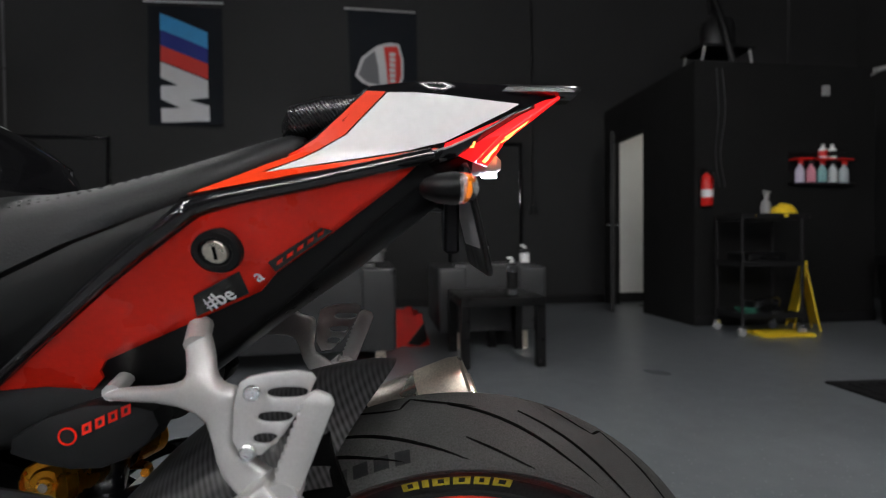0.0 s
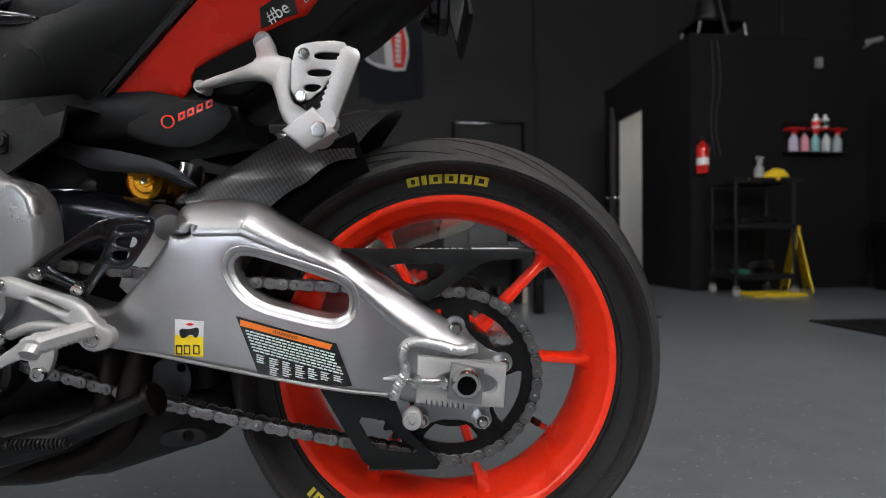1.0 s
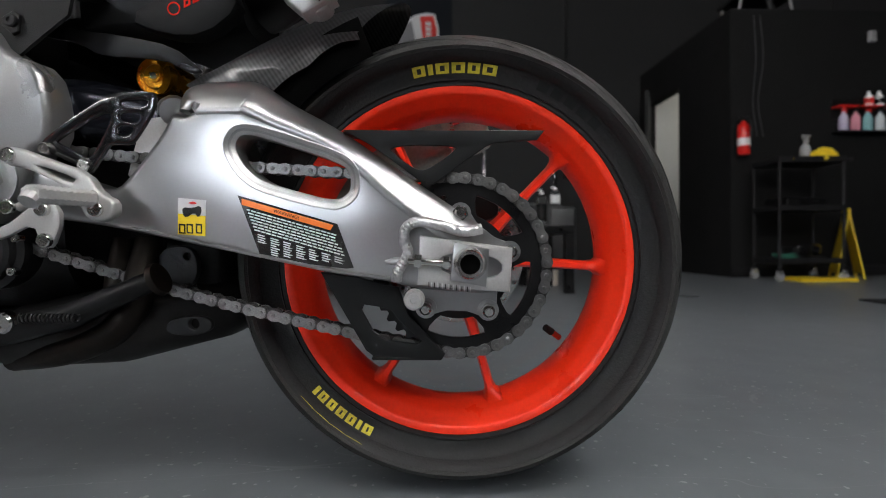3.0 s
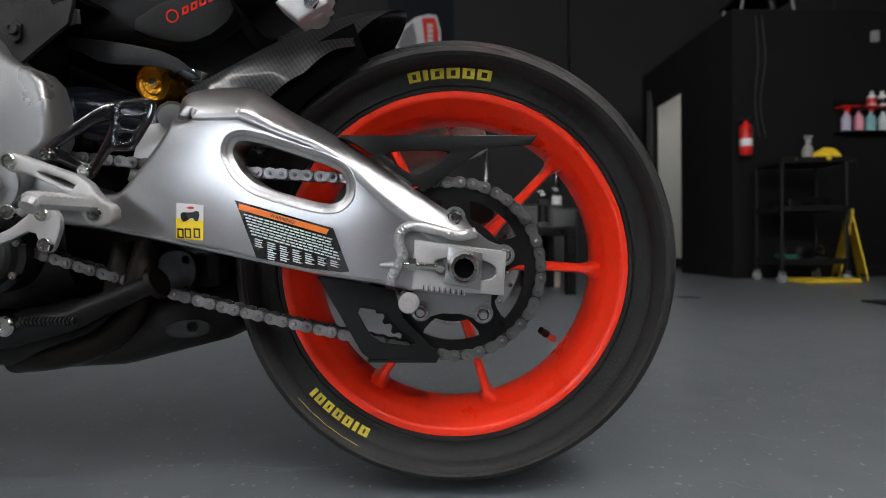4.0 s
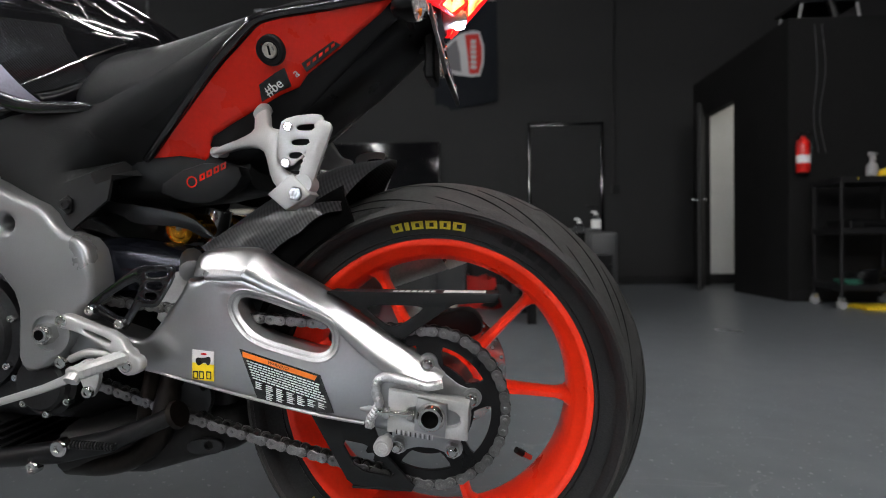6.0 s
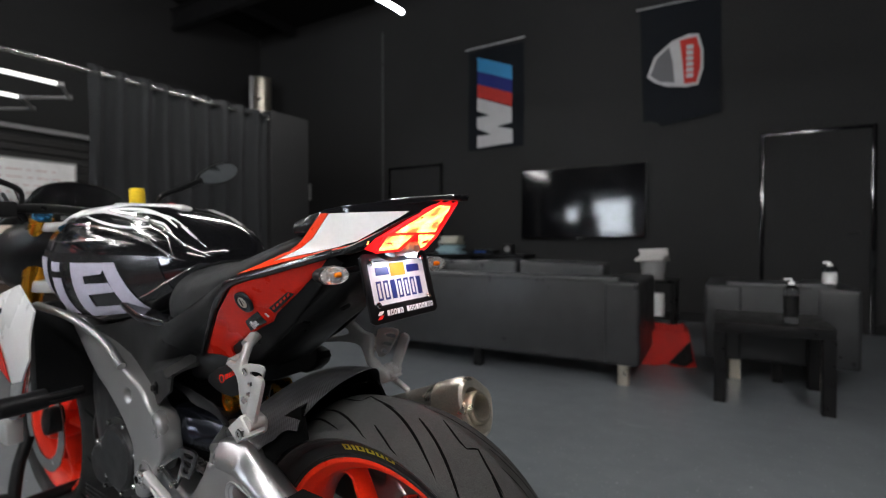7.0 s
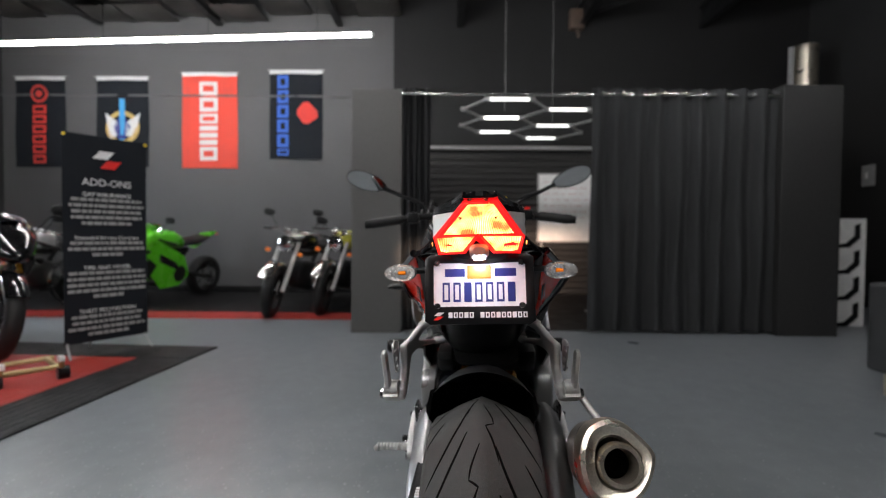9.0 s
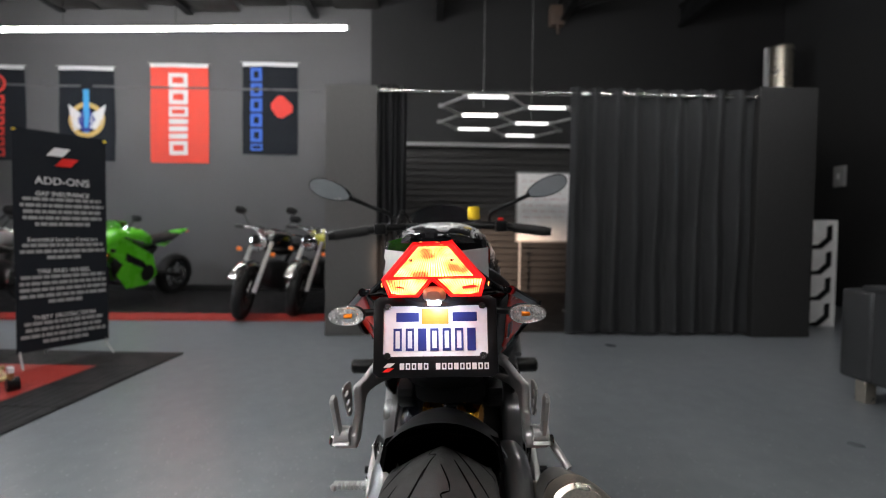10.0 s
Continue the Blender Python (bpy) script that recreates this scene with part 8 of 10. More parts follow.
# ---------------------------------------------------------------- flags and screens on the walls
def wave(u, v):
    return -0.022 - 0.012 * math.sin(u * 9.0 + v * 1.5) - 0.008 * math.sin(v * 5.0 + u * 3)


def rect2(x0, x1, z0, z1):
    return [(x0, z0), (x1, z0), (x1, z1), (x0, z1)]


def flag(label, m, w, h, cloth, prints, header=True):
    """A wall flag, u to the right and v upwards from its lower middle; prints are (material, name, outline, holes)."""
    f = thing("wall_flag", label, "flag", m, "wall flags")
    part("cloth", skin(B(), rect2(-w / 2, w / 2, 0, h), wave, 0.002, 9), cloth, f, angle=80)
    if header:
        part("header", skin(B(), rect2(-w / 2, w / 2, h - 0.055, h), lambda u, v: wave(u, v) - 0.003, 0.001, 4), "print_white", f, angle=80)
        b = B()
        rod(b, (-w / 2 - 0.03, -0.02, h + 0.005), (w / 2 + 0.03, -0.02, h + 0.005), 0.007, n=8)
        part("pole", b, "grey_pvc", f)
    for material, nm, loop, holes in prints:
        part(nm, skin(B(), loop, lambda u, v: wave(u, v) - 0.005, 0.001, 4, holes), material, f, angle=80)
    return f


def blocks(u0, u1, v_list, material):
    """A column of hollow letter-like blocks."""
    out = []
    for v0, v1 in v_list:
        t = min(u1 - u0, v1 - v0) * 0.28
        hole = [rect2(u0 + t, u1 - t, v0 + t, v1 - t)] if v1 - v0 > 0.09 else []
        out.append((material, "print_block", rect2(u0, u1, v0, v1), hole))
    return out


def spans(v0, v1, shares, gap):
    tot = sum(shares)
    out, v = [], v1
    unit = (v1 - v0 - gap * (len(shares) - 1)) / tot
    for s in shares:
        out.append((v - s * unit, v))
        v -= s * unit + gap
    return out


west = lambda y, z: pose(WX + 0.004, y, z, 0, 0, 90)
ring = lambda cu, cv, r, n=28: [(cu + r * math.cos(2 * math.pi * i / n), cv + r * math.sin(2 * math.pi * i / n)) for i in range(n)]
flag("red flag with a column of white letter blocks", west(-3.87, 1.98), 0.88, 1.505, "flag_red", blocks(-0.16, 0.13, spans(0.12, 1.36, [1.1, 1.15, 0.8, 0.4, 0.4, 0.4, 1.1], 0.035), "print_white"))
flag("black flag with blue letter blocks and a red emblem", west(-2.495, 2.13), 0.84, 1.40, "flag_black", blocks(-0.30, -0.12, spans(0.06, 1.32, [1, 1, 1, 1, 1, 0.5], 0.03), "print_blue") + [("print_red", "emblem", [(0.02, 0.70), (0.12, 0.56), (0.20, 0.56), (0.34, 0.66), (0.34, 0.76), (0.20, 0.90), (0.12, 0.90), (0.02, 0.78)], [])])
flag("black flag with red letter blocks below a round red emblem", west(-6.577, 1.98), 0.80, 1.43, "flag_black", blocks(-0.12, 0.10, spans(0.06, 0.98, [1, 1, 1, 1, 1, 1], 0.03), "print_red") + [("print_red", "emblem", ring(-0.01, 1.16, 0.14), [ring(-0.01, 1.16, 0.10, 20)]), ("print_red", "emblem", ring(-0.01, 1.16, 0.055, 16), [])])
flag("dark flag with a round gold and blue crest", west(-5.263, 1.99), 0.83, 1.425, "flag_black", [("print_gold", "crest", ring(0.0, 0.62, 0.27), [ring(0.0, 0.62, 0.20)]), ("print_sky", "crest_bar", rect2(-0.045, 0.045, 0.26, 1.08), []), ("print_white", "crest_wing", [(-0.28, 0.86), (-0.06, 0.70), (-0.06, 0.50), (-0.20, 0.45)], []), ("print_white", "crest_wing", [(0.28, 0.86), (0.06, 0.70), (0.06, 0.50), (0.20, 0.45)], []), ("print_navy", "crest_field", [(-0.05, 0.78), (0.05, 0.78), (0.14, 0.62), (0.05, 0.44), (-0.05, 0.44), (-0.14, 0.62)], [rect2(-0.03, 0.03, 0.50, 0.70)])])

f = thing("wall_flag", "black banner with blue and red stripes over a white zigzag", "flag", pose(-2.318, NY - 0.004, 2.204) @ Matrix.Diagonal((1.03, 1, 0.95, 1)), "wall flags")
part("cloth", skin(B(), rect2(-0.40, 0.40, 0.0, 1.46), wave, 0.002, 9), "flag_black", f, angle=80)
sl = -0.42
for nm, mt, z0, z1 in (("blue_stripe", "print_sky", 1.17, 1.37), ("navy_stripe", "print_navy", 0.98, 1.17), ("red_stripe", "print_red", 0.79, 0.98)):
    part(nm, skin(B(), [(-0.27, z0), (0.24, z0 + sl * 0.51), (0.24, z1 + sl * 0.51), (-0.27, z1)], lambda u, v: wave(u, v) - 0.005, 0.001, 4), mt, f, angle=80)
part("white_zigzag", skin(B(), [(-0.27, 0.035), (0.26, 0.055), (0.255, 0.245), (0.036, 0.310), (0.245, 0.345), (0.24, 0.560), (-0.27, 0.777), (-0.27, 0.582), (-0.075, 0.487), (-0.27, 0.483), (-0.27, 0.320), (-0.057, 0.213), (-0.27, 0.208)], lambda u, v: wave(u, v) - 0.005, 0.001, 3), "print_white", f, angle=80)
b = B()
rod(b, (-0.44, -0.03, 1.50), (0.42, -0.03, 1.52), 0.012, n=10)
part("pole", b, "print_white", f)

f = thing("wall_flag", "black banner with a white-edged grey and red shield", "flag", pose(-0.045, NY - 0.004, 2.235), "wall flags")
part("cloth", skin(B(), [(-0.36, 0.0), (0.44, 0.12), (0.44, 1.42), (-0.40, 1.42)], lambda u, v: wave(u, v) - 0.03 * math.sin(3 * u + 2 * v), 0.002, 9), "flag_black", f, angle=80)
sw = lambda u, v: wave(u, v) - 0.03 * math.sin(3 * u + 2 * v)
shield = [(-0.32, 0.62), (-0.24, 0.84), (-0.05, 0.98), (0.12, 1.03), (0.22, 1.02), (0.27, 0.84), (0.27, 0.62), (0.22, 0.44), (0.10, 0.43), (-0.10, 0.47), (-0.24, 0.54)]
part("shield_edge", skin(B(), shield, lambda u, v: sw(u, v) - 0.006, 0.001, 3), "print_white", f, angle=80)
part("shield_grey", skin(B(), [(-0.28, 0.63), (-0.21, 0.81), (-0.08, 0.92), (-0.04, 0.74), (-0.02, 0.50), (-0.18, 0.54)], lambda u, v: sw(u, v) - 0.010, 0.001, 3), "print_grey", f, angle=80)
part("shield_red", skin(B(), [(0.03, 0.97), (0.20, 0.99), (0.24, 0.83), (0.24, 0.63), (0.20, 0.47), (0.08, 0.47), (0.06, 0.72)], lambda u, v: sw(u, v) - 0.010, 0.001, 3), "print_red", f, angle=80)
for k in range(6):
    part("shield_bar", skin(B(), rect2(0.10, 0.17, 0.53 + k * 0.065, 0.58 + k * 0.065), lambda u, v: sw(u, v) - 0.014, 0.001, 1), "print_white", f)
b = B()
rod(b, (-0.44, -0.05, 1.42), (0.42, -0.05, 1.41), 0.012, n=10)
part("pole", b, "grey_pvc", f)

tv = thing("television", "large flat black television on the wall", "television", pose(-1.14, NY, 0.955))
part("body", box(B(), -0.78, 0.78, -0.06, -0.01, 0, 0.905, 0.008, 2), "black", tv)
part("screen", box(B(), -0.768, 0.768, -0.0635, -0.0605, 0.016, 0.893, 0.001, 1), "screen", tv, "glossy dark screen")
part("mount", box(B(), -0.2, 0.2, -0.01, -0.001, 0.25, 0.6), "steel_dark", tv)
b = B()
for k in range(7):
    box(b, -0.04 + k * 0.012, -0.032 + k * 0.012, -0.0615, -0.0603, 0.005, 0.011)
part("maker_mark", b, "label_white", tv)

# conduits, switch, outlets
for x, z0, z1, lab in ((1.87, 1.27, 4.2, "thin black conduit down to a socket box"), (-4.25, 1.22, 4.2, "grey conduit down to a white junction box")):
    c = thing("wall_conduit", lab, "conduit", pose(x, NY, 0))
    part("pipe", rod(B(), (0, -0.018, z0), (0, -0.018, z1), 0.013, n=12), "steel_dark" if x > 0 else "wall_grey", c)
    part("socket_box", box(B(), -0.045, 0.045, -0.055, -0.001, z0 - 0.11, z0, 0.006, 2), "steel_dark" if x > 0 else "grey_pvc", c)
    for z in (1.9, 2.8, 3.7):
        b = B()
        lathe(b, [(0.013, -0.01), (0.017, -0.01), (0.017, 0.01), (0.013, 0.01)], (0, -0.018, z), "z", 12)
        part("clip", b, "steel_dark", c)
s_ = thing("wall_panel", "small grey electric panel on a dark wall", "electric panel", pose(-5.9, NY, 1.78, 0, 0, -90))
part("cover", box(B(), 0.001, 0.04, -0.09, 0.09, -0.14, 0.14, 0.006, 2), "grey_pvc", s_)
part("switch", box(B(), 0.04, 0.052, -0.02, 0.02, -0.04, 0.04, 0.004, 1), "board", s_)

# vent drum above the column
v = thing("vent_drum", "dented metal vent drum standing above the partition", "vent", pose(-6.5, 5.12, 0))
b = B()
lathe(b, [(0, 2.36), (0.15, 2.36), (0.155, 2.40), (0.15, 2.44), (0.15, 3.64), (0.155, 3.68), (0.15, 3.72), (0, 3.72)], (0, 0, 0), "z", 28, False)
part("drum", b, "titan", v)
part("pipe", rod(B(), (0.0, -0.215, 2.36), (0.0, -0.215, 3.70), 0.042, n=14), "grey_pvc", v)
part("support", box(B(), -0.3, 0.3, -0.4, 0.3, 0, 2.36, 0.01, 1), "wall", v)

# patterned panels leaning beside the column
hp = thing("patterned_panel", "white foam panel with black angular stripes leaning on the column", "panel", pose(-4.43, 4.165, 0, 0, 0, 0))
part("board", box(B(), -0.05, 0.0, -0.155, 0.155, 0, 1.14, 0.004, 1), "board", hp)
for k in range(4):
    z = 0.04 + k * 0.277
    part("black_stripe", slab(B(), [(-0.14, z), (-0.06, z + 0.01), (0.03, z + 0.09), (0.03, z + 0.20), (0.09, z + 0.22), (0.09, z + 0.06), (-0.02, z - 0.035), (-0.14, z - 0.04)], 0.001, 0.006, rnd=0.001, steps=1, axis="x"), "black", hp)

# white board on legs inside the bay
wb = thing("white_board", "white board on a thin grey stand in the bay", "white board", pose(-5.1, 1.34, 0.03, 0, 0, 0))
part("board", box(B(), -0.012, 0.012, -0.345, 0.345, 0.84, 1.64, 0.003, 1), "board", wb)
b = B()
slab(b, rect2(-0.355, 0.355, 0.83, 1.65), -0.016, 0.016, [rect2(-0.338, 0.338, 0.847, 1.633)], rnd=0.003, steps=1, axis="x")
part("rim", b, "grey_pvc", wb)
rw = random.Random(8)
ink = mat("faint_red_ink", (0.5, 0.32, 0.32), 0.4, bump=0)
for k in range(7):
    b = B()
    z = 1.54 - k * 0.07
    y = -0.28
    while y < 0.2:
        ln = rw.uniform(0.03, 0.12)
        box(b, 0.0125, 0.0135, y, y + ln, z, z + 0.008)
        y += ln + 0.03
    tagged(part("scribble", b, ink, wb), "", "", "", "stuff")
for y in (-0.3, 0.3):
    b = B()
    tube(b, [(0, y, 0.84), (0, y, -0.018)], 0.012, n=8)
    tube(b, [(-0.25, y, -0.018), (0.25, y, -0.018)], 0.012, n=8)
    part("leg", b, "grey_pvc", wb)

# ---------------------------------------------------------------- sofa corner
def cushion(bm, x0, x1, y0, y1, z0, z1, bev=0.04):
    box(bm, x0, x1, y0, y1, z0, z1, bev, 4)
    for v in bm.verts:
        cx, cz = (x0 + x1) / 2, (z0 + z1) / 2
        v.co.y += 0.010 * math.sin(v.co.x * 7 + v.co.z * 5)
        v.co.z += 0.008 * math.sin(v.co.x * 5.5)
    return bm


def sofa(name, label, m, w, seats, back_h):
    s = thing(name, label, "sofa" if seats > 1 else "armchair", m)
    part("back_panel", box(B(), -w / 2, w / 2, 0, 0.14, 0.13, back_h, 0.022, 3), "leather", s)
    part("base", box(B(), -w / 2 + 0.02, w / 2 - 0.02, 0.14, 0.80, 0.13, 0.30, 0.02, 2), "leather", s)
    for sd_ in (-1, 1):
        x0 = sd_ * (w / 2 - 0.10)
        part("arm", box(B(), min(x0, x0 + sd_ * 0.22), max(x0, x0 + sd_ * 0.22), -0.012, 0.84, 0.128, back_h - 0.03, 0.028, 3), "leather", s)
    sw2 = (w - 0.2) / seats
    for k in range(seats):
        x0 = -w / 2 + 0.1 + k * sw2
        part("seat_cushion", cushion(B(), x0 + 0.006, x0 + sw2 - 0.006, 0.22, 0.84, 0.305, 0.46), "leather", s)
        part("back_cushion", cushion(B(), x0 + 0.006, x0 + sw2 - 0.006, 0.06 if seats > 1 else 0.15, 0.30, 0.44, back_h + (0.085 if seats > 1 else -0.02)), "leather", s)
    b = B()
    for k in range(2):
        pts = [(-w / 2 + 0.03, -0.002, back_h - 0.03 - k * 0.006), (0, -0.003, back_h - 0.034 - k * 0.006), (w / 2 - 0.13, -0.002, back_h - 0.03 - k * 0.006)]
        tube(b, pts, 0.0016, n=5)
    part("seam", b, "black", s)
    for x in (-w / 2 + 0.02, w / 2 + 0.02) if seats > 1 else (-w / 2 + 0.06, w / 2 - 0.06):
        for y in (0.04, 0.76):
            part("leg", box(B(), x - 0.035, x + 0.035, y - 0.035, y + 0.035, 0, 0.135, 0.004, 1), "titan", s)
    part("middle_leg", box(B(), -0.03, 0.03, 0.03, 0.09, 0, 0.135, 0.004, 1), "black", s)
    return s


sofa("sofa", "long black leather three-seat sofa with metal feet, seen from behind", pose(-1.12, 2.53, 0, 0, 0, 1.2), 2.02, 3, 0.695)
sofa("armchair", "black leather armchair beside a low black table", pose(0.765, 3.10, 0), 0.60, 1, 0.655)
t = thing("side_table", "low black side table with square legs", "table", pose(0.695, 2.78, 0))
part("tabletop", box(B(), -0.28, 0.28, -0.28, 0.31, 0.40, 0.46, 0.006, 2), "black", t)
for x in (-0.25, 0.25):
    for y in (-0.25, 0.28):
        part("leg", box(B(), x - 0.03, x + 0.03, y - 0.03, y + 0.03, 0, 0.40, 0.003, 1), "black", t)


def pump_bottle(m, h, material, label, band):
    p = thing("pump_bottle", label, "bottle", m, "bottles on the table")
    b = B()
    lathe(b, [(0, 0), (0.034, 0), (0.037, 0.006), (0.037, h * 0.72), (0.030, h * 0.80), (0.014, h * 0.86), (0.013, h * 0.90), (0, h * 0.90)], (0, 0, 0), "z", 28, False)
    part("bottle", b, material, p)
    b = B()
    lathe(b, [(0, h * 0.86), (0.016, h * 0.86), (0.016, h * 0.93), (0.005, h * 0.94), (0.005, h), (0, h)], (0, 0, 0), "z", 16, False)
    tube(b, [(0, 0, h * 0.99), (-0.035, 0, h * 0.985)], 0.006, n=8)
    part("pump", b, "board", p)
    b = B()
    lathe(b, [(0.0376, h * 0.15), (0.0382, h * 0.15), (0.0382, h * 0.6), (0.0376, h * 0.6)], (0, 0, 0), "z", 28)
    part("label_band", b, band, p)


pump_bottle(pose(0.79, 2.64, 0.46), 0.25, "clear", "clear bottle of hand gel on a black table", "label_black")
pump_bottle(pose(1.035, 3.17, 0.627), 0.16, "clear", "clear pump bottle on the armchair back", "label_white")

# red folded mat on the floor
r = thing("red_cloth_box", "red fabric box with slumped sides on the floor", "fabric box", pose(-0.02, 3.45, 0, 0, 0, 8))
b = B()
P = [(-0.26, -0.22), (0.26, -0.22), (0.26, 0.24), (-0.26, 0.24)]
rings = []
for z, k in ((0.0, 1.06), (0.06, 1.0), (0.20, 0.94), (0.25, 0.90)):
    rg = []
    for i in range(4):
        a, c = Vector(P[i]), Vector(P[(i + 1) % 4])
        for j in range(6):
            p = a.lerp(c, j / 6) * k
            rg.append(Vector((p.x + 0.012 * math.sin(9 * z * 9 + i * 2 + j), p.y + 0.012 * math.sin(11 * z * 7 + j * 1.7), z + 0.015 * math.sin(j * 2.1 + i))))
    rings.append(rg)
loft(b, rings, False)
part("sides", b, "red_cloth", r, angle=70)
part("inside", box(B(), -0.22, 0.22, -0.18, 0.20, 0.004, 0.012), "black", r)
part("dark_flap", slab(B(), [(0.10, 0.03), (0.24, 0.20), (0.26, 0.05), (0.2, 0.01)], -0.245, -0.235, rnd=0.002), "black", r)

# console below the television and things on it
c = thing("console_table", "low black console against the wall", "console", pose(-2.45, 5.25, 0.012))
part("top", box(B(), -0.75, 0.75, -0.2, 0.2, 0.70, 0.74, 0.004, 1), "black", c)
for x in (-0.72, 0.0, 0.72):
    part("side", box(B(), x - 0.015, x + 0.015, -0.19, 0.19, 0, 0.70, 0.002, 1), "black", c)
part("shelf", box(B(), -0.71, 0.71, -0.19, 0.19, 0.30, 0.325, 0.002, 1), "black", c)


def heap(bm, w, d, h, seed, n=5):
    rr = random.Random(seed)
    for k in range(n):
        z = h * k / n
        x, y = rr.uniform(-0.02, 0.02), rr.uniform(-0.02, 0.02)
        box(bm, x - w / 2, x + w / 2, y - d / 2, y + d / 2, z, z + h / n * 1.1, h / n * 0.4, 3)
    for v in bm.verts:
        v.co.x += 0.02 * math.sin(v.co.z * 40 + v.co.y * 15)
        v.co.z += 0.012 * math.sin(v.co.x * 22 + seed)
    return bm


t = thing("towel_stack", "stack of pale folded towels on a console", "towels", pose(-2.83, 5.22, 0.753))
part("lower_towels", heap(B(), 0.30, 0.24, 0.12, 2, 3), mat("pale_blue_towel", (0.30, 0.45, 0.50), 0.9, vary=0.2, fine=300, bump=0.5), t, angle=70)
b = heap(B(), 0.28, 0.22, 0.10, 5, 2)
pushed(b, lambda co: setattr(co, "z", co.z + 0.125))
part("upper_towels", b, mat("cream_towel", (0.60, 0.58, 0.48), 0.9, vary=0.2, fine=300, bump=0.5), t, angle=70)
g = thing("game_console", "flat dark box with a blue strip on a console", "box", pose(-2.31, 5.22, 0.753))
part("case", box(B(), -0.17, 0.17, -0.11, 0.11, 0, 0.06, 0.008, 2), "black", g)
part("strip", box(B(), -0.1, 0.06, -0.1125, -0.110, 0.02, 0.04, 0.001, 1), "print_blue", g)
g = thing("desk_speaker", "small black speaker on a console", "speaker", pose(-1.97, 5.22, 0.753))
part("case", box(B(), -0.06, 0.06, -0.06, 0.06, 0, 0.13, 0.012, 2), "black", g)
part("cone", lathe(B(), [(0, -0.064), (0.03, -0.064), (0.04, -0.0605), (0, -0.0605)], (0, 0, 0.07), "y", 24, False), "grey_pvc", g)
s = thing("small_stand", "small black stand beside the sofa", "stand", pose(-0.16, 4.58, 0))
part("top", box(B(), -0.22, 0.22, -0.22, 0.22, 0.52, 0.55, 0.004, 1), "black", s)
for x in (-0.19, 0.19):
    for y in (-0.19, 0.19):
        part("leg", box(B(), x - 0.02, x + 0.02, y - 0.02, y + 0.02, 0, 0.52, 0.002, 1), "black", s)
part("shelf", box(B(), -0.2, 0.2, -0.2, 0.2, 0.18, 0.2, 0.002, 1), "black", s)
w = thing("towel_bin", "white bin heaped with white towels on a stand", "bin", pose(-0.16, 4.55, 0.55))
b = B()
lathe(b, [(0, 0.0), (0.10, 0.0), (0.125, 0.20), (0.118, 0.20), (0.095, 0.01), (0, 0.01)], (0, 0, 0), "z", 28, False)
part("bin", b, "grey_pvc", w)
b = heap(B(), 0.26, 0.24, 0.12, 7, 3)
pushed(b, lambda co: setattr(co, "z", co.z + 0.18))
part("towels", b, mat("white_towel", (0.62, 0.60, 0.58), 0.9, vary=0.15, fine=300, bump=0.5), w, angle=70)
w = thing("paper_roll", "white paper roll standing on a low shelf", "paper roll", pose(-0.10, 4.45, 0.20))
part("roll", lathe(B(), [(0.02, 0), (0.055, 0), (0.055, 0.22), (0.02, 0.22)], (0, 0, 0), "z", 28), "board", w)

# ---------------------------------------------------------------- corner with the tool trolley
t = thing("tool_trolley", "three-tier black tool trolley on castors", "trolley", pose(3.20, 3.35, 0, 0, 0, -4))
for z in (0.16, 0.60, 1.0):
    b = B()
    box(b, -0.27, 0.27, -0.18, 0.18, z - 0.012, z, 0.002, 1)
    slab(b, rect2(-0.275, 0.275, -0.185, 0.185), z - 0.012, z + 0.035, [rect2(-0.267, 0.267, -0.177, 0.177)], rnd=0.002, steps=1, axis="z")
    part("tray", b, "steel_dark", t)
for x in (-0.262, 0.262):
    for y in (-0.172, 0.172):
        part("post", rod(B(), (x, y, 0.09), (x, y, 1.0), 0.013, n=12), "steel_dark", t)
        cs = part("castor_fork", box(B(), x - 0.018, x + 0.018, y - 0.022, y + 0.022, 0.06, 0.095, 0.003, 1), "chrome", t)
        part("castor_wheel", lathe(B(), [(0, -0.012), (0.034, -0.012), (0.038, -0.006), (0.038, 0.006), (0.034, 0.012), (0, 0.012)], (x, y, 0.038), "y", 20, False), "grey_pvc", cs)
part("handle", tube(B(), curve([(0.27, -0.15, 1.0), (0.34, -0.15, 1.01), (0.34, 0.15, 1.01), (0.27, 0.15, 1.0)], 5), 0.011, n=10), "steel_dark", t)


def spray_bottle(m, material, cap, label, group):
    p = thing("spray_bottle", label, "bottle", m, group)
    b = B()
    lathe(b, [(0, 0), (0.036, 0), (0.040, 0.006), (0.040, 0.11), (0.032, 0.14), (0.014, 0.165), (0.013, 0.185), (0, 0.185)], (0, 0, 0), "z", 24, False)
    part("bottle", b, material, p)
    b = B()
    lathe(b, [(0, 0.18), (0.016, 0.18), (0.016, 0.205), (0, 0.205)], (0, 0, 0), "z", 14, False)
    slab(b, [(-0.05, 0.225), (0.025, 0.245), (0.03, 0.215), (-0.012, 0.205), (-0.05, 0.215)], -0.012, 0.012, rnd=0.003)
    slab(b, [(-0.03, 0.208), (-0.02, 0.208), (-0.03, 0.165), (-0.038, 0.17)], -0.006, 0.006, rnd=0.002)
    part("trigger", b, cap, p)


spray_bottle(pose(3.23, 3.30, 1.0, 0, 0, 90), "grey_pvc", "grey_pvc", "grey spray bottle on a black trolley", "trolley bottles")
y_ = thing("yellow_cloth", "crumpled yellow microfibre cloth on a trolley", "cloth", pose(3.37, 3.28, 1.002))
b = B()
bmesh.ops.create_icosphere(b, subdivisions=4, radius=0.11)
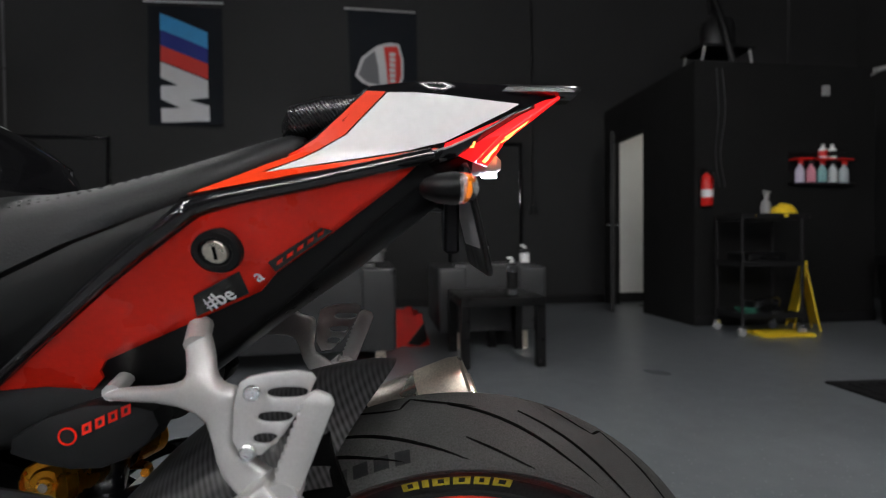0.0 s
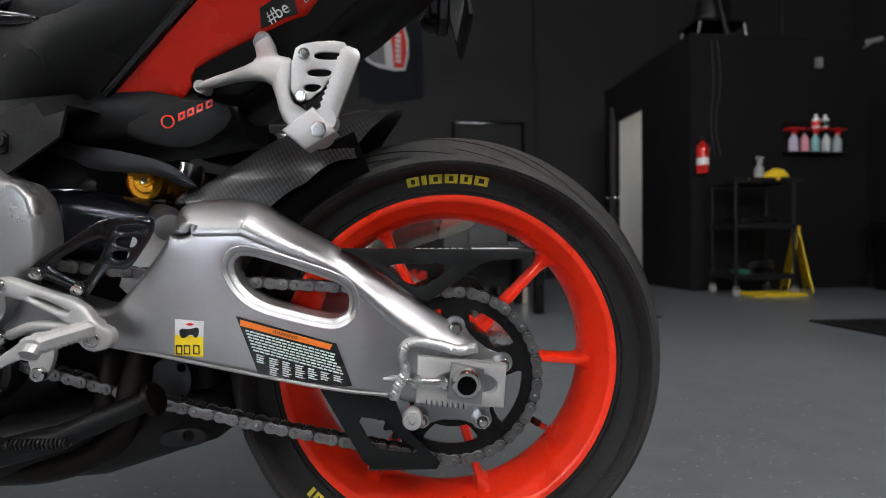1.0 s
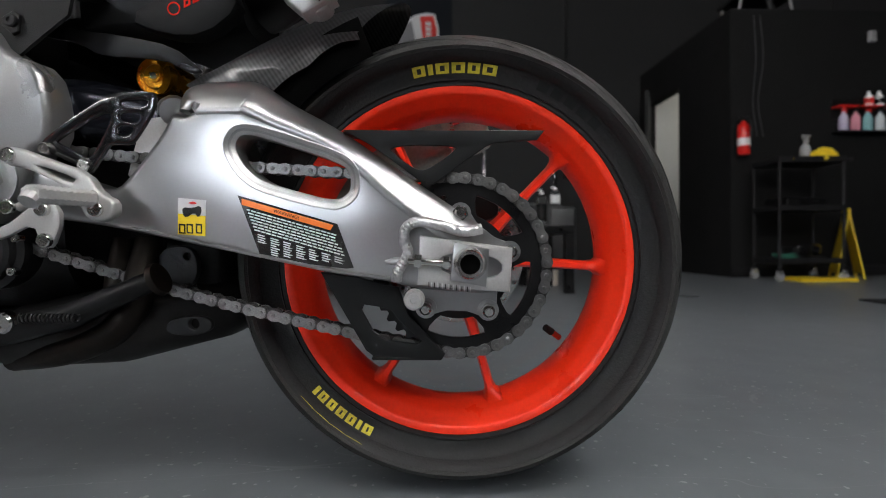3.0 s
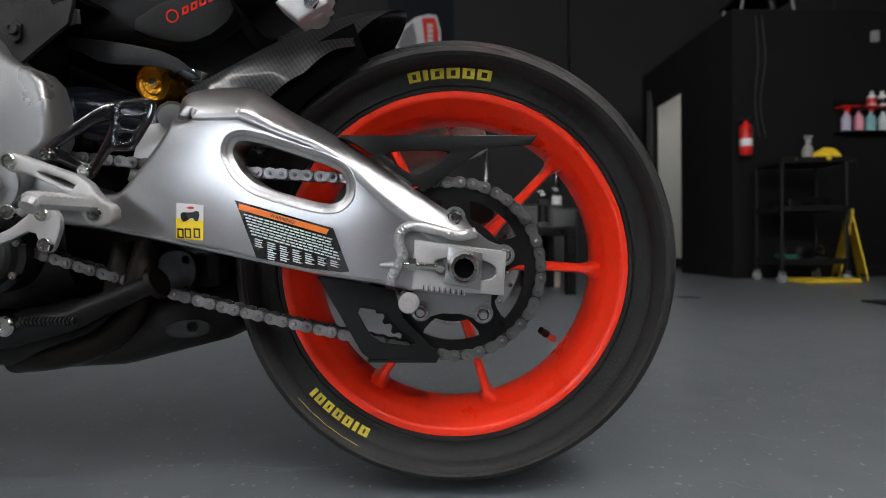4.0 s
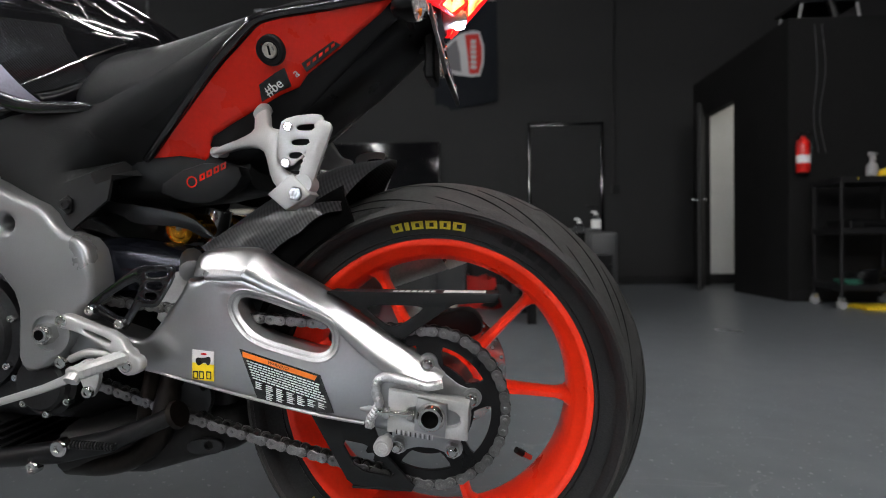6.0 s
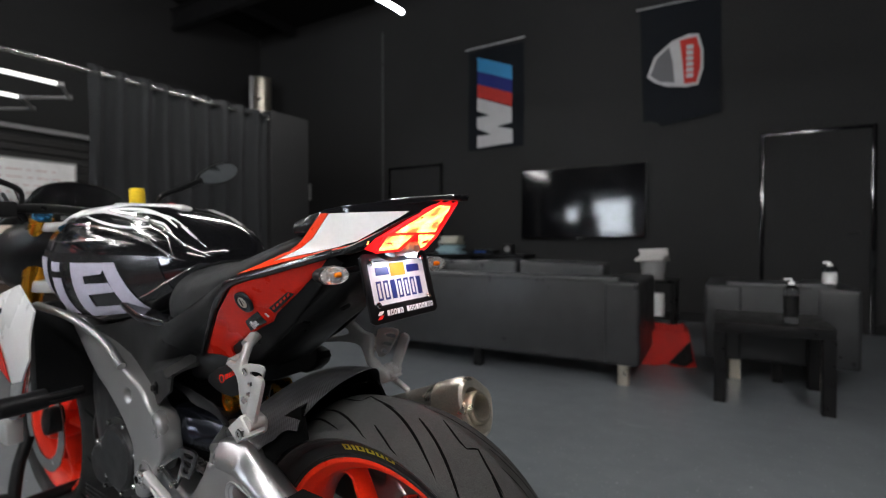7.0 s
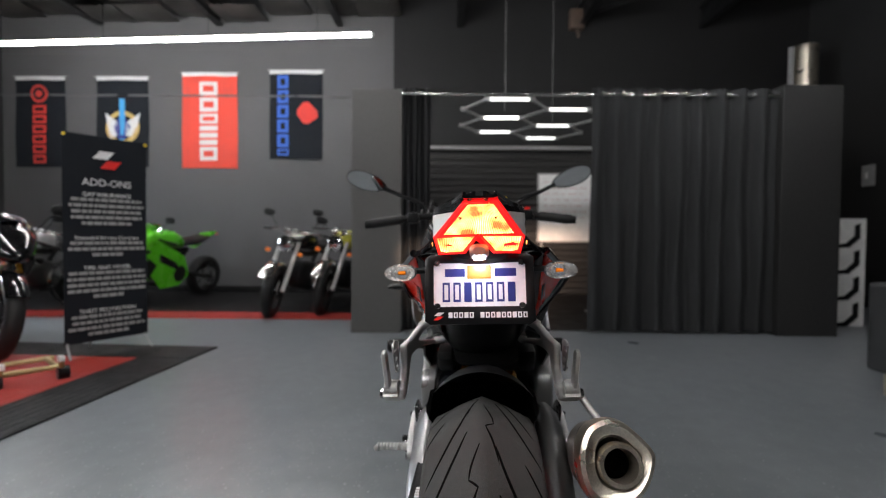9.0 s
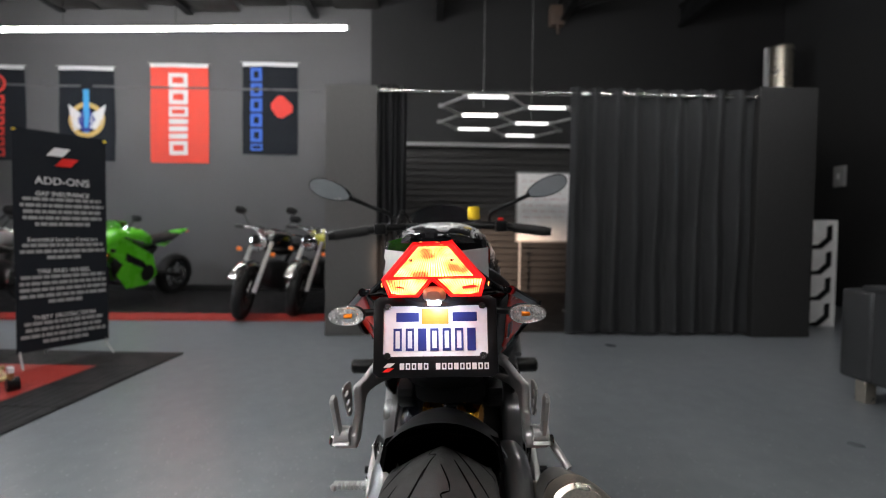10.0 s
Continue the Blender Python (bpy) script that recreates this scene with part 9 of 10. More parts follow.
for v_ in b.verts:
    n_ = noise.noise(v_.co * 14) * 0.03 + noise.noise(v_.co * 33) * 0.012
    v_.co = v_.co * (1 + n_ / 0.11)
    v_.co.z = max(0, v_.co.z * 0.95 + 0.015)
    v_.co.x *= 1.15
part("folds", b, "yellow_cloth", y_, angle=60)
for nm, x, y, mt, ln in (("yellow_tool", 0.02, -0.16, "yellow_plastic", 0.15), ("yellow_tool", -0.19, -0.17, "yellow_plastic", 0.09), ("yellow_tool", 0.10, -0.19, "yellow_plastic", 0.12), ("red_tool", -0.14, -0.1, "red_plastic", 0.16), ("yellow_tool", -0.08, -0.02, "yellow_plastic", 0.14), ("yellow_tool", -0.16, 0.04, "yellow_plastic", 0.10), ("red_tool", -0.05, 0.09, "red_plastic", 0.1)):
    k = thing(nm, "small %s hand tool on a trolley" % nm.split("_")[0], "tool", pose(3.20 + x, 3.35 + y * 0.8, 1.0, 0, 0, random.uniform(0, 180)), "trolley tools")
    b = B()
    rod(b, (-ln / 2, 0, 0.016), (ln * 0.1, 0, 0.016), 0.015, 0.011, n=12)
    part("handle", b, mt, k)
    part("shaft", rod(B(), (ln * 0.1, 0, 0.016), (ln / 2, 0, 0.016), 0.005, n=8), "chrome", k)
k = thing("polisher", "black machine polisher with a coiled cable on the lower tray", "polisher", pose(3.27, 3.33, 0.162, 0, 0, 20))
b = B()
loft(b, [oval(x, 0, 0.10, r, r * 1.1, 20, 2.4) for x, r in ((-0.16, 0.02), (-0.13, 0.038), (0.0, 0.042), (0.08, 0.052), (0.12, 0.045), (0.13, 0.02))])
part("body", b, "gloss", k)
part("pad", lathe(B(), [(0, 0), (0.075, 0), (0.08, 0.01), (0.075, 0.03), (0, 0.04)], (0.10, 0, 0.002), "z", 28, False), "black", k)
b = B()
tube(b, [Vector((-0.10 + 0.11 * math.cos(i * 0.35), 0.02 + 0.10 * math.sin(i * 0.35), 0.02 + i * 0.0012)) for i in range(90)], 0.006, n=6)
part("cable", b, "black", k)
k = thing("black_case", "low black tool case on the middle tray", "case", pose(3.20, 3.35, 0.602))
part("shell", box(B(), -0.20, 0.16, -0.14, 0.14, 0, 0.10, 0.02, 3), "black", k)
part("handle", tube(B(), curve([(-0.09, -0.14, 0.06), (-0.07, -0.17, 0.06), (0.03, -0.17, 0.06), (0.05, -0.14, 0.06)], 4), 0.008, n=8), "black", k)
b2 = thing("green_pads", "small green pads on the lower tray", "pads", pose(3.03, 3.29, 0.162))
part("pads", heap(B(), 0.13, 0.10, 0.07, 11, 3), mat("dark_green_pad", (0.02, 0.12, 0.08), 0.8), b2)

w = thing("wet_floor_sign", "yellow plastic wet floor sign leaning beside the trolley", "floor sign", pose(3.74, 3.46, 0, 0, 0, 62))
for k, tilt_ in enumerate((-10, 10)):
    b = B()
    slab(b, [(-0.13, 0.0), (-0.10, 0.0), (-0.08, 0.05), (0.08, 0.05), (0.10, 0.0), (0.13, 0.0), (0.10, 0.61), (0.06, 0.63), (-0.06, 0.63), (-0.10, 0.61)], -0.006, 0.006, [rect2(-0.045, 0.045, 0.575, 0.605)], rnd=0.003)
    o = part("leaf", b, "yellow_plastic", w)
    o.matrix_local = Matrix.Translation((0, -0.10 if k == 0 else 0.10, 0)) @ Matrix.Rotation(radians(tilt_), 4, "X")
    if k == 0:
        words("CAUTION", 0.042, Matrix.Translation((0, -0.0075, 0.53)) @ Matrix.Rotation(radians(90), 4, "X"), "label_black", o)
        b = B()
        slab(b, [(-0.075, 0.24), (0.075, 0.24), (0.0, 0.40)], -0.0075, -0.006, [[(-0.052, 0.255), (0.052, 0.255), (0.0, 0.366)]], rnd=0.0005, steps=1)
        part("warning_triangle", b, "label_black", o)
        part("text_bar", slab(B(), rect2(-0.07, 0.07, 0.16, 0.185), -0.0075, -0.006, rnd=0.0005, steps=1), "label_black", o)
yb = thing("plastic_tray", "flat yellow plastic tray on the floor below the trolley", "tray", pose(3.28, 3.22, 0.0, 0, 0, -4))
part("tray", box(B(), -0.22, 0.24, -0.12, 0.12, 0.0, 0.03, 0.008, 2), "yellow_plastic", yb)

e = thing("fire_extinguisher", "red fire extinguisher with a white label on a black wall", "extinguisher", pose(2.925, 3.645, 1.13))
b = B()
lathe(b, [(0, 0), (0.045, 0), (0.052, 0.012), (0.052, 0.24), (0.045, 0.275), (0.022, 0.295), (0.018, 0.31), (0, 0.31)], (0, 0, 0), "z", 32, False)
part("cylinder", b, "red_plastic", e)
part("label_band", lathe(B(), [(0.0524, 0.08), (0.0532, 0.08), (0.0532, 0.15), (0.0524, 0.15)], (0, 0, 0), "z", 32), "label_white", e)
b = B()
rod(b, (0, 0, 0.30), (0, 0, 0.335), 0.015, n=12)
slab(b, [(-0.05, 0.345), (0.05, 0.355), (0.05, 0.345), (-0.05, 0.332)], -0.008, 0.008, rnd=0.002)
part("valve", b, "black", e)
part("hose", tube(B(), curve([(0.01, -0.01, 0.33), (0.06, -0.02, 0.30), (0.062, -0.02, 0.18), (0.055, -0.015, 0.08)], 5), 0.008, n=8), "black", e)
part("wall_bracket", box(B(), -0.02, 0.02, 0.045, 0.074, 0.1, 0.3, 0.002, 1), "steel_dark", e)

sh_ = thing("bottle_rack", "black wall rack with a red rail for spray bottles", "rack", pose(4.13, 3.72, 0.055))
part("back", box(B(), -0.31, 0.31, -0.012, -0.001, 1.42, 1.60, 0.002, 1), "black", sh_)
part("rail", box(B(), -0.31, 0.31, -0.105, -0.012, 1.515, 1.530, 0.003, 1), "red_plastic", sh_)
part("lower_shelf", box(B(), -0.31, 0.31, -0.11, -0.001, 1.285, 1.297, 0.003, 1), "black", sh_)
cols = [("pale_purple_liquid", (0.55, 0.50, 0.65)), ("pink_liquid", (0.75, 0.30, 0.38)), ("teal_liquid", (0.25, 0.48, 0.50)), ("milky_liquid", (0.62, 0.66, 0.68)), ("grey_liquid", (0.45, 0.52, 0.55))]
for k, (nm, c_) in enumerate(cols):
    spray_bottle(pose(3.895 + k * 0.118, 3.66, 1.353, 0, 0, 90), mat(nm, c_, 0.25, vary=0.08), "red_plastic" if k % 2 == 0 else "black", "spray bottle of %s detailing liquid on a wall rack" % nm.split("_")[0], "bottles on the rack")
for k in range(2):
    p = thing("upper_bottle", "white bottle standing on top of the rack", "bottle", pose(4.15 + k * 0.10, 3.67, 1.586), "bottles on top")
    part("bottle", lathe(B(), [(0, 0), (0.034, 0), (0.036, 0.01), (0.036, 0.09), (0.015, 0.115), (0.015, 0.14), (0, 0.14)], (0, 0, 0), "z", 24, False), "board", p)
    part("label_band", lathe(B(), [(0.0363, 0.02), (0.037, 0.02), (0.037, 0.075), (0.0363, 0.075)], (0, 0, 0), "z", 24), "red_plastic" if k == 0 else "label_black", p)

cb = thing("hanging_cables", "two thin dark cables hanging down a black wall", "cables", pose(3.06, 3.71, 0.03))
for k in range(2):
    part("cable", tube(B(), curve([(k * 0.06, -0.01, 2.40), (0.02 + k * 0.07, -0.012, 2.0), (-0.01 + k * 0.05, -0.012, 1.6), (0.03 + k * 0.06, -0.012, 1.28)], 8), 0.003, n=6), "wall_grey", cb)
sb = thing("alarm_box", "small white sensor box high on a black wall", "sensor", pose(4.21, 3.72, 2.25))
part("case", box(B(), -0.03, 0.03, -0.04, -0.001, -0.05, 0.05, 0.006, 2), "grey_pvc", sb)
ca = thing("wall_camera", "small grey camera on a bracket at the top of the wall", "camera", pose(4.72, 3.71, 2.42))
part("bracket", rod(B(), (0, 0, 0), (0.0, -0.10, 0.02), 0.012, n=10), "grey_pvc", ca)
part("body", rod(B(), (-0.07, -0.10, 0.015), (0.07, -0.12, 0.045), 0.026, n=16), "grey_pvc", ca)

# blower and stand on the lid of the small room
bl_ = thing("blower", "metal blower drum with a ribbed hose on a low stand", "blower", pose(3.30, 4.02, 2.50))
part("drum", lathe(B(), [(0, 0.22), (0.15, 0.22), (0.16, 0.26), (0.16, 0.44), (0.14, 0.50), (0.05, 0.53), (0, 0.53)], (0, 0, 0), "z", 28, False), "engine", bl_)
part("deck", box(B(), -0.28, 0.28, -0.18, 0.18, 0.19, 0.22, 0.004, 1), "steel_dark", bl_)
for x in (-0.24, 0.24):
    for y in (-0.15, 0.15):
        part("leg", rod(B(), (x * 1.15, y, 0.0), (x, y, 0.19), 0.012, n=8), "grey_pvc", bl_)
b = B()
P = curve([(-0.10, -0.05, 0.55), (-0.16, -0.12, 0.75), (-0.10, -0.22, 0.40), (-0.02, -0.26, 0.0)], 14)
tube(b, P, [0.028 + (0.005 if i % 2 else 0) for i in range(len(P))], n=12)
part("ribbed_hose", b, "black", bl_)
pp = thing("drop_pole", "thin dark pole from the ceiling to the lid", "pole", pose(3.96, 3.86, 2.50))
part("pole", rod(B(), (0, 0, 0), (0, 0, CZ - 2.50), 0.014, n=8), "steel_dark", pp)

bn = thing("waste_bin", "round black waste bin lined with a bag", "bin", pose(4.80, 3.38, 0))
b = B()
lathe(b, [(0, 0.0), (0.21, 0.0), (0.25, 0.60), (0.265, 0.61), (0.265, 0.64), (0.235, 0.64), (0.20, 0.02), (0, 0.02)], (0, 0, 0), "z", 36, False)
part("tub", b, "black", bn)
b = B()
lathe(b, [(0.268, 0.57 + 0.0), (0.272, 0.645), (0.25, 0.655), (0.228, 0.60)], (0, 0, 0), "z", 36, False)
for v_ in b.verts:
    v_.co.z += 0.02 * noise.noise(v_.co * 12)
part("bag_rim", b, "gloss", bn)


# ---------------------------------------------------------------- floor tiles
def tile_mesh(name, material, s):
    b = B()
    box(b, 0.002, s - 0.002, 0.002, s - 0.002, 0, 0.012, 0.002, 1)
    n = 7
    for i in range(n):
        x = s * (i + 0.5) / n
        box(b, x - 0.007, x + 0.007, 0.012, s - 0.012, 0.012, 0.0145)
    ob = part(name, b, material, None)
    me = ob.data
    bpy.data.objects.remove(ob)
    return me


TS = 0.4
TILES = {"black": tile_mesh("black_tile", "black_mat", TS), "red": tile_mesh("red_tile", "red_mat", TS)}


def tile_mat(name, label, m, nx, ny, red):
    t = thing(name, label, "floor mat", m)
    for i in range(nx):
        for j in range(ny):
            c_ = "red" if red(i, j) else "black"
            ob = new("%s_tile" % c_, TILES[c_])
            ob.parent = t
            ob.matrix_local = Matrix.Translation((i * TS, j * TS, 0.0))
    return t


tile_mat("display_mat", "black interlocking floor tiles with a red strip along the edge", pose(-7.0, -7.0, 0), 6, 15, lambda i, j: i == 5)
tile_mat("centre_mat", "square of black and red interlocking floor tiles", pose(-3.196, -1.949, 0, 0, 0, -93.7), 7, 8, lambda i, j: 1 <= i <= 5 and 1 <= j <= 6)
dm = thing("door_mat", "black ribbed rubber mat on the grey floor", "mat", pose(2.40, 1.90, 0, 0, 0, -3))
part("sheet", box(B(), 0, 1.9, -0.95, 0, 0, 0.012, 0.003, 1), "black_mat", dm)
b = B()
for i in range(30):
    box(b, 0.08 + i * 0.06, 0.11 + i * 0.06, -0.88, -0.07, 0.012, 0.016)
tagged(part("ribs", b, "black_mat", dm), kind="stuff")

# ---------------------------------------------------------------- standing banner
sg = thing("standing_banner", "tall black banner on a thin stand with white writing", "banner", pose(-3.0, -2.72, 0, 0, 0, 148))
part("sheet", skin(B(), rect2(-0.29, 0.29, 0.11, 1.66), lambda u, v: -0.02 - 0.006 * math.sin(v * 4), 0.002, 6), "flag_black", sg, angle=80)
part("badge", slab(B(), [(-0.10, 1.49), (0.0, 1.49), (0.05, 1.55), (-0.05, 1.55)], -0.032, -0.029, rnd=0.0005, steps=1), "label_white", sg)
part("badge", slab(B(), [(-0.05, 1.42), (0.05, 1.42), (0.10, 1.48), (0.0, 1.48)], -0.032, -0.029, rnd=0.0005, steps=1), "red_plastic", sg)
face = Matrix.Rotation(radians(90), 4, "X")
words("ADD-ONS", 0.075, Matrix.Translation((0, -0.031, 1.308)) @ face, "label_white", sg, "heading")
rt = random.Random(21)
for head, size, top, lines in (("GAP INSURANCE", 0.044, 1.218, 5), ("Extended Service Contract", 0.040, 0.893, 3), ("TIRE AND WHEEL", 0.042, 0.668, 5), ("THEFT PROTECTION", 0.042, 0.342, 4)):
    words(head, size, Matrix.Translation((0, -0.031, top)) @ face, "label_white", sg, "heading")
    for k in range(lines):
        b = B()
        z = top - 0.027 - 0.044 * k
        half = rt.uniform(0.235, 0.272) if k < lines - 1 else rt.uniform(0.10, 0.2)
        x = -half
        while x < half:
            ln = min(rt.uniform(0.02, 0.06), half - x + 0.005)
            slab(b, rect2(x, x + ln, z - 0.023, z), -0.031, -0.029, rnd=0.0003, steps=1)
            x += ln + 0.008
        tagged(part("text_line", b, "grey_pvc", sg), "", "", "", "stuff")
for s in (-1, 1):
    part("foot", tube(B(), [(s * 0.268, -0.006, 0.14), (s * 0.272, -0.030, 0.09), (s * 0.285, -0.11, 0.010)], 0.008, n=8), "grey_pvc", sg)
    part("arm", tube(B(), [(s * 0.02, 0.0, 0.55), (s * 0.285, -0.012, 1.655)], 0.006, n=8), "grey_pvc", sg)
    part("lower_arm", tube(B(), [(s * 0.02, 0.0, 0.55), (s * 0.268, -0.006, 0.14)], 0.006, n=8), "grey_pvc", sg)
    part("corner_clip", rod(B(), (s * 0.28, -0.03, 1.645), (s * 0.28, -0.01, 1.645), 0.010, n=12), "yellow_plastic", sg)
part("rear_strut", tube(B(), [(0, 0.0, 0.55), (0, 0.30, 0.012)], 0.008, n=8), "grey_pvc", sg)


# ---------------------------------------------------------------- parked motorcycles by the wall
def parked(label, m, paint, accent, sport, steer=0.0, rimcol="black"):
    """Origin between the wheels on the floor, nose towards +x."""
    k = thing("parked_motorcycle", label, "motorcycle", m @ Matrix.Rotation(radians(-9), 4, "X"), "motorcycles by the wall")
    fx, rx, R = 0.70, -0.70, 0.31

    def wheel_at(x, nm, w, turn):
        b = B()
        lathe(b, [(0.205, -w * 0.8), (0.225, -w * 0.85), (0.225, w * 0.85), (0.205, w * 0.8)], (0, 0, 0), "y", 40)
        wl_ = part(nm, b, rimcol, k)
        for i in range(6):
            a = math.pi / 3 * i
            b = B()
            tube(b, [(0.03 * math.cos(a), 0, 0.03 * math.sin(a)), (0.215 * math.cos(a + 0.12), 0, 0.215 * math.sin(a + 0.12))], [0.014, 0.010], n=6)
            part("spoke", b, rimcol, wl_)
        part("hub", lathe(B(), [(0, -0.06), (0.04, -0.06), (0.045, 0), (0.04, 0.06), (0, 0.06)], (0, 0, 0), "y", 20, False), rimcol, wl_)
        wl_.matrix_local = Matrix.Translation((x, 0, R)) @ Matrix.Rotation(turn, 4, "Z")
        b = B()
        prof = [(0.222 + a * (R - 0.222), -c * w) for a, c in ((0, 0.82), (0.35, 1.0), (0.62, 0.92), (0.85, 0.6), (1, 0))]
        lathe(b, prof + [(r_, -y_2) for r_, y_2 in prof[::-1][1:]], (0, 0, 0), "y", 56)
        part("tyre", b, "rubber", wl_, angle=60)
        b = B()
        slab(b, ring(0, 0, 0.14, 40), w * 0.9 + 0.01, w * 0.9 + 0.015, [ring(0, 0, 0.09, 30)], rnd=0.0005, steps=1)
        part("brake_disc", b, "chrome", wl_)

    st = radians(steer)
    wheel_at(rx, "rear_wheel", 0.085, 0)
    wheel_at(fx, "front_wheel", 0.058, st)
    c_, s_ = math.cos(st), math.sin(st)
    for sgn in (-1, 1):
        b = B()
        tube(b, [(fx - s_ * sgn * 0.10 * 1, sgn * 0.10 * c_, R), (fx - 0.24 - s_ * sgn * 0.1, sgn * 0.10 * c_, 0.86)], [0.026, 0.022], n=12)
        part("fork_leg", b, "cast" if not sport else "gold", k)
        b = B()
        tube(b, curve([(fx - 0.24, 0, 0.93), (fx - 0.28, sgn * 0.14, 0.98 if not sport else 0.90), (fx - 0.36 + s_ * sgn * -0.2, sgn * 0.36, 0.97 if not sport else 0.86)], 5), 0.012, n=10)
        hb_ = part("handlebar", b, "chrome" if not sport else "black", k)
        part("grip", rod(B(), (fx - 0.335 + s_ * sgn * -0.15, sgn * 0.27, 0.975 if not sport else 0.87), (fx - 0.365 + s_ * sgn * -0.2, sgn * 0.39, 0.968 if not sport else 0.855), 0.018, n=14), "rubber", hb_)
        b = B()
        tube(b, curve([(fx - 0.30, sgn * 0.20, 0.97), (fx - 0.28, sgn * 0.26, 1.08), (fx - 0.27, sgn * 0.30, 1.13)], 4), 0.006, n=8)
        mi_ = part("mirror", b, "black", k)
        b = B()
        loft(b, [oval(x, sgn * 0.33, 1.16, 0.07 * q, 0.045 * q, 18, 2.4) for x, q in ((fx - 0.25, 0.4), (fx - 0.265, 0.95), (fx - 0.28, 1.0))])
        part("mirror_shell", b, "black", mi_)
        b = B()
        loft(b, [oval(x, sgn * 0.20, 0.74, 0.03 * q, 0.025 * q, 14, 2.2) for x, q in ((fx - 0.16, 0.5), (fx - 0.13, 1), (fx - 0.11, 0.9), (fx - 0.10, 0.4))])
        part("turn_signal", b, "orange_label" if not sport else "black", k)
        b = B()
        tube(b, [(rx, sgn * 0.10, R), (-0.12, sgn * 0.11, 0.42)], [0.022, 0.03], n=10)
        part("swingarm", b, "engine", k)
    b = B()
    loft(b, [oval(x, 0, z, w, h, 22, 3.4) for x, z, w, h in ((-0.20, 0.40, 0.10, 0.10), (-0.12, 0.42, 0.16, 0.17), (0.08, 0.44, 0.17, 0.19), (0.24, 0.46, 0.13, 0.15), (0.30, 0.48, 0.08, 0.09))])
    en = part("engine", b, "engine", k)
    for sgn in (-1, 1):
        part("engine_cover", lathe(B(), [(0, 0.15), (0.09, 0.15), (0.11, 0.14), (0.11, 0.20), (0.09, 0.205), (0, 0.205)] if sgn > 0 else [(0, -0.15), (0.09, -0.15), (0.11, -0.14), (0.11, -0.20), (0.09, -0.205), (0, -0.205)], (0.0, 0, 0.42), "y", 28, False), "chrome" if not sport else "engine", en)
    b = B()
    tube(b, curve([(-0.30, 0, 0.72), (-0.05, 0, 0.70), (0.25, 0, 0.74), (0.42, 0, 0.82)], 5), 0.035, n=12)
    tube(b, curve([(-0.12, 0, 0.42), (-0.20, 0, 0.60), (-0.30, 0, 0.72)], 4), 0.03, n=12)
    part("frame", b, "steel_dark", k)
    b = B()
    loft(b, [oval(x, 0, z, w, h, 28, 2.6) for x, z, w, h in ((-0.16, 0.80, 0.06, 0.05), (-0.10, 0.83, 0.11, 0.09), (0.06, 0.87, 0.15, 0.12), (0.22, 0.88, 0.15, 0.11), (0.34, 0.86, 0.10, 0.07), (0.38, 0.85, 0.05, 0.03))])
    part("fuel_tank", b, paint, k, angle=60)
    b = B()
    zt = 0.80 if not sport else 0.84
    loft(b, [oval(x, 0, z, w, h, 22, 3.0) for x, z, w, h in ((-0.12, 0.80, 0.09, 0.04), (-0.25, zt - 0.01, 0.14, 0.045), (-0.45, zt + 0.02, 0.13, 0.04), (-0.60, zt + 0.07, 0.10, 0.03), (-0.64, zt + 0.08, 0.06, 0.015))])
    part("seat", b, "seat", k, angle=60)
    b = B()
    te = zt + (0.05 if not sport else 0.13)
    loft(b, [oval(x, 0, z, w, h, 20, 2.6) for x, z, w, h in ((-0.38, zt - 0.06, 0.10, 0.04), (-0.60, te - 0.05, 0.085, 0.035), (-0.80, te, 0.05, 0.02), (-0.84, te + 0.01, 0.02, 0.008))])
    part("tail", b, paint if sport else "black", k, angle=60)
    b = B()
    loft(b, [oval(x, 0, te - 0.02, w, h, 14, 3) for x, w, h in ((-0.83, 0.045, 0.015), (-0.855, 0.04, 0.012))])
    part("tail_lens", b, "red_plastic", k)
    if sport:
        for sgn in (-1, 1):
            f_ = (lambda x, z: -(0.20 - 0.10 * max(0, x - 0.2))) if sgn < 0 else (lambda x, z: 0.20 - 0.10 * max(0, x - 0.2))
            part("side_fairing", skin(B(), [(0.50, 0.90), (0.20, 0.78), (-0.05, 0.66), (-0.16, 0.40), (0.0, 0.26), (0.30, 0.24), (0.46, 0.42), (0.38, 0.55), (0.62, 0.72)], f_, 0.006, 4), paint, k)
            part("fairing_stripe", skin(B(), [(0.36, 0.70), (0.10, 0.58), (-0.02, 0.46), (0.12, 0.50), (0.36, 0.60)], (lambda x, z: f_(x, z) - 0.004) if sgn < 0 else (lambda x, z: f_(x, z) + 0.004), 0.003, 3), accent, k)
        b = B()
        loft(b, [oval(x, 0, z, w, h, 24, 2.6) for x, z, w, h in ((0.36, 0.88, 0.18, 0.12), (0.50, 0.88, 0.19, 0.14), (0.64, 0.82, 0.15, 0.11), (0.74, 0.76, 0.08, 0.06), (0.77, 0.74, 0.03, 0.02))])
        part("nose_fairing", b, paint, k, angle=60)
        b = B()
        loft(b, [oval(x, 0, z, w, h, 20, 2.4) for x, z, w, h in ((0.30, 1.02, 0.10, 0.06), (0.44, 1.00, 0.13, 0.07), (0.56, 0.94, 0.10, 0.05), (0.62, 0.90, 0.04, 0.02))])
        part("windscreen", b, "smoke", k, angle=60)
    else:
        b = B()
        lathe(b, [(0, -0.05), (0.06, -0.045), (0.088, -0.01), (0.092, 0.04), (0.085, 0.045), (0, 0.045)], (fx - 0.16, 0, 0.84), "x", 28, False)
        hl_ = part("headlamp", b, accent, k)
        b = B()
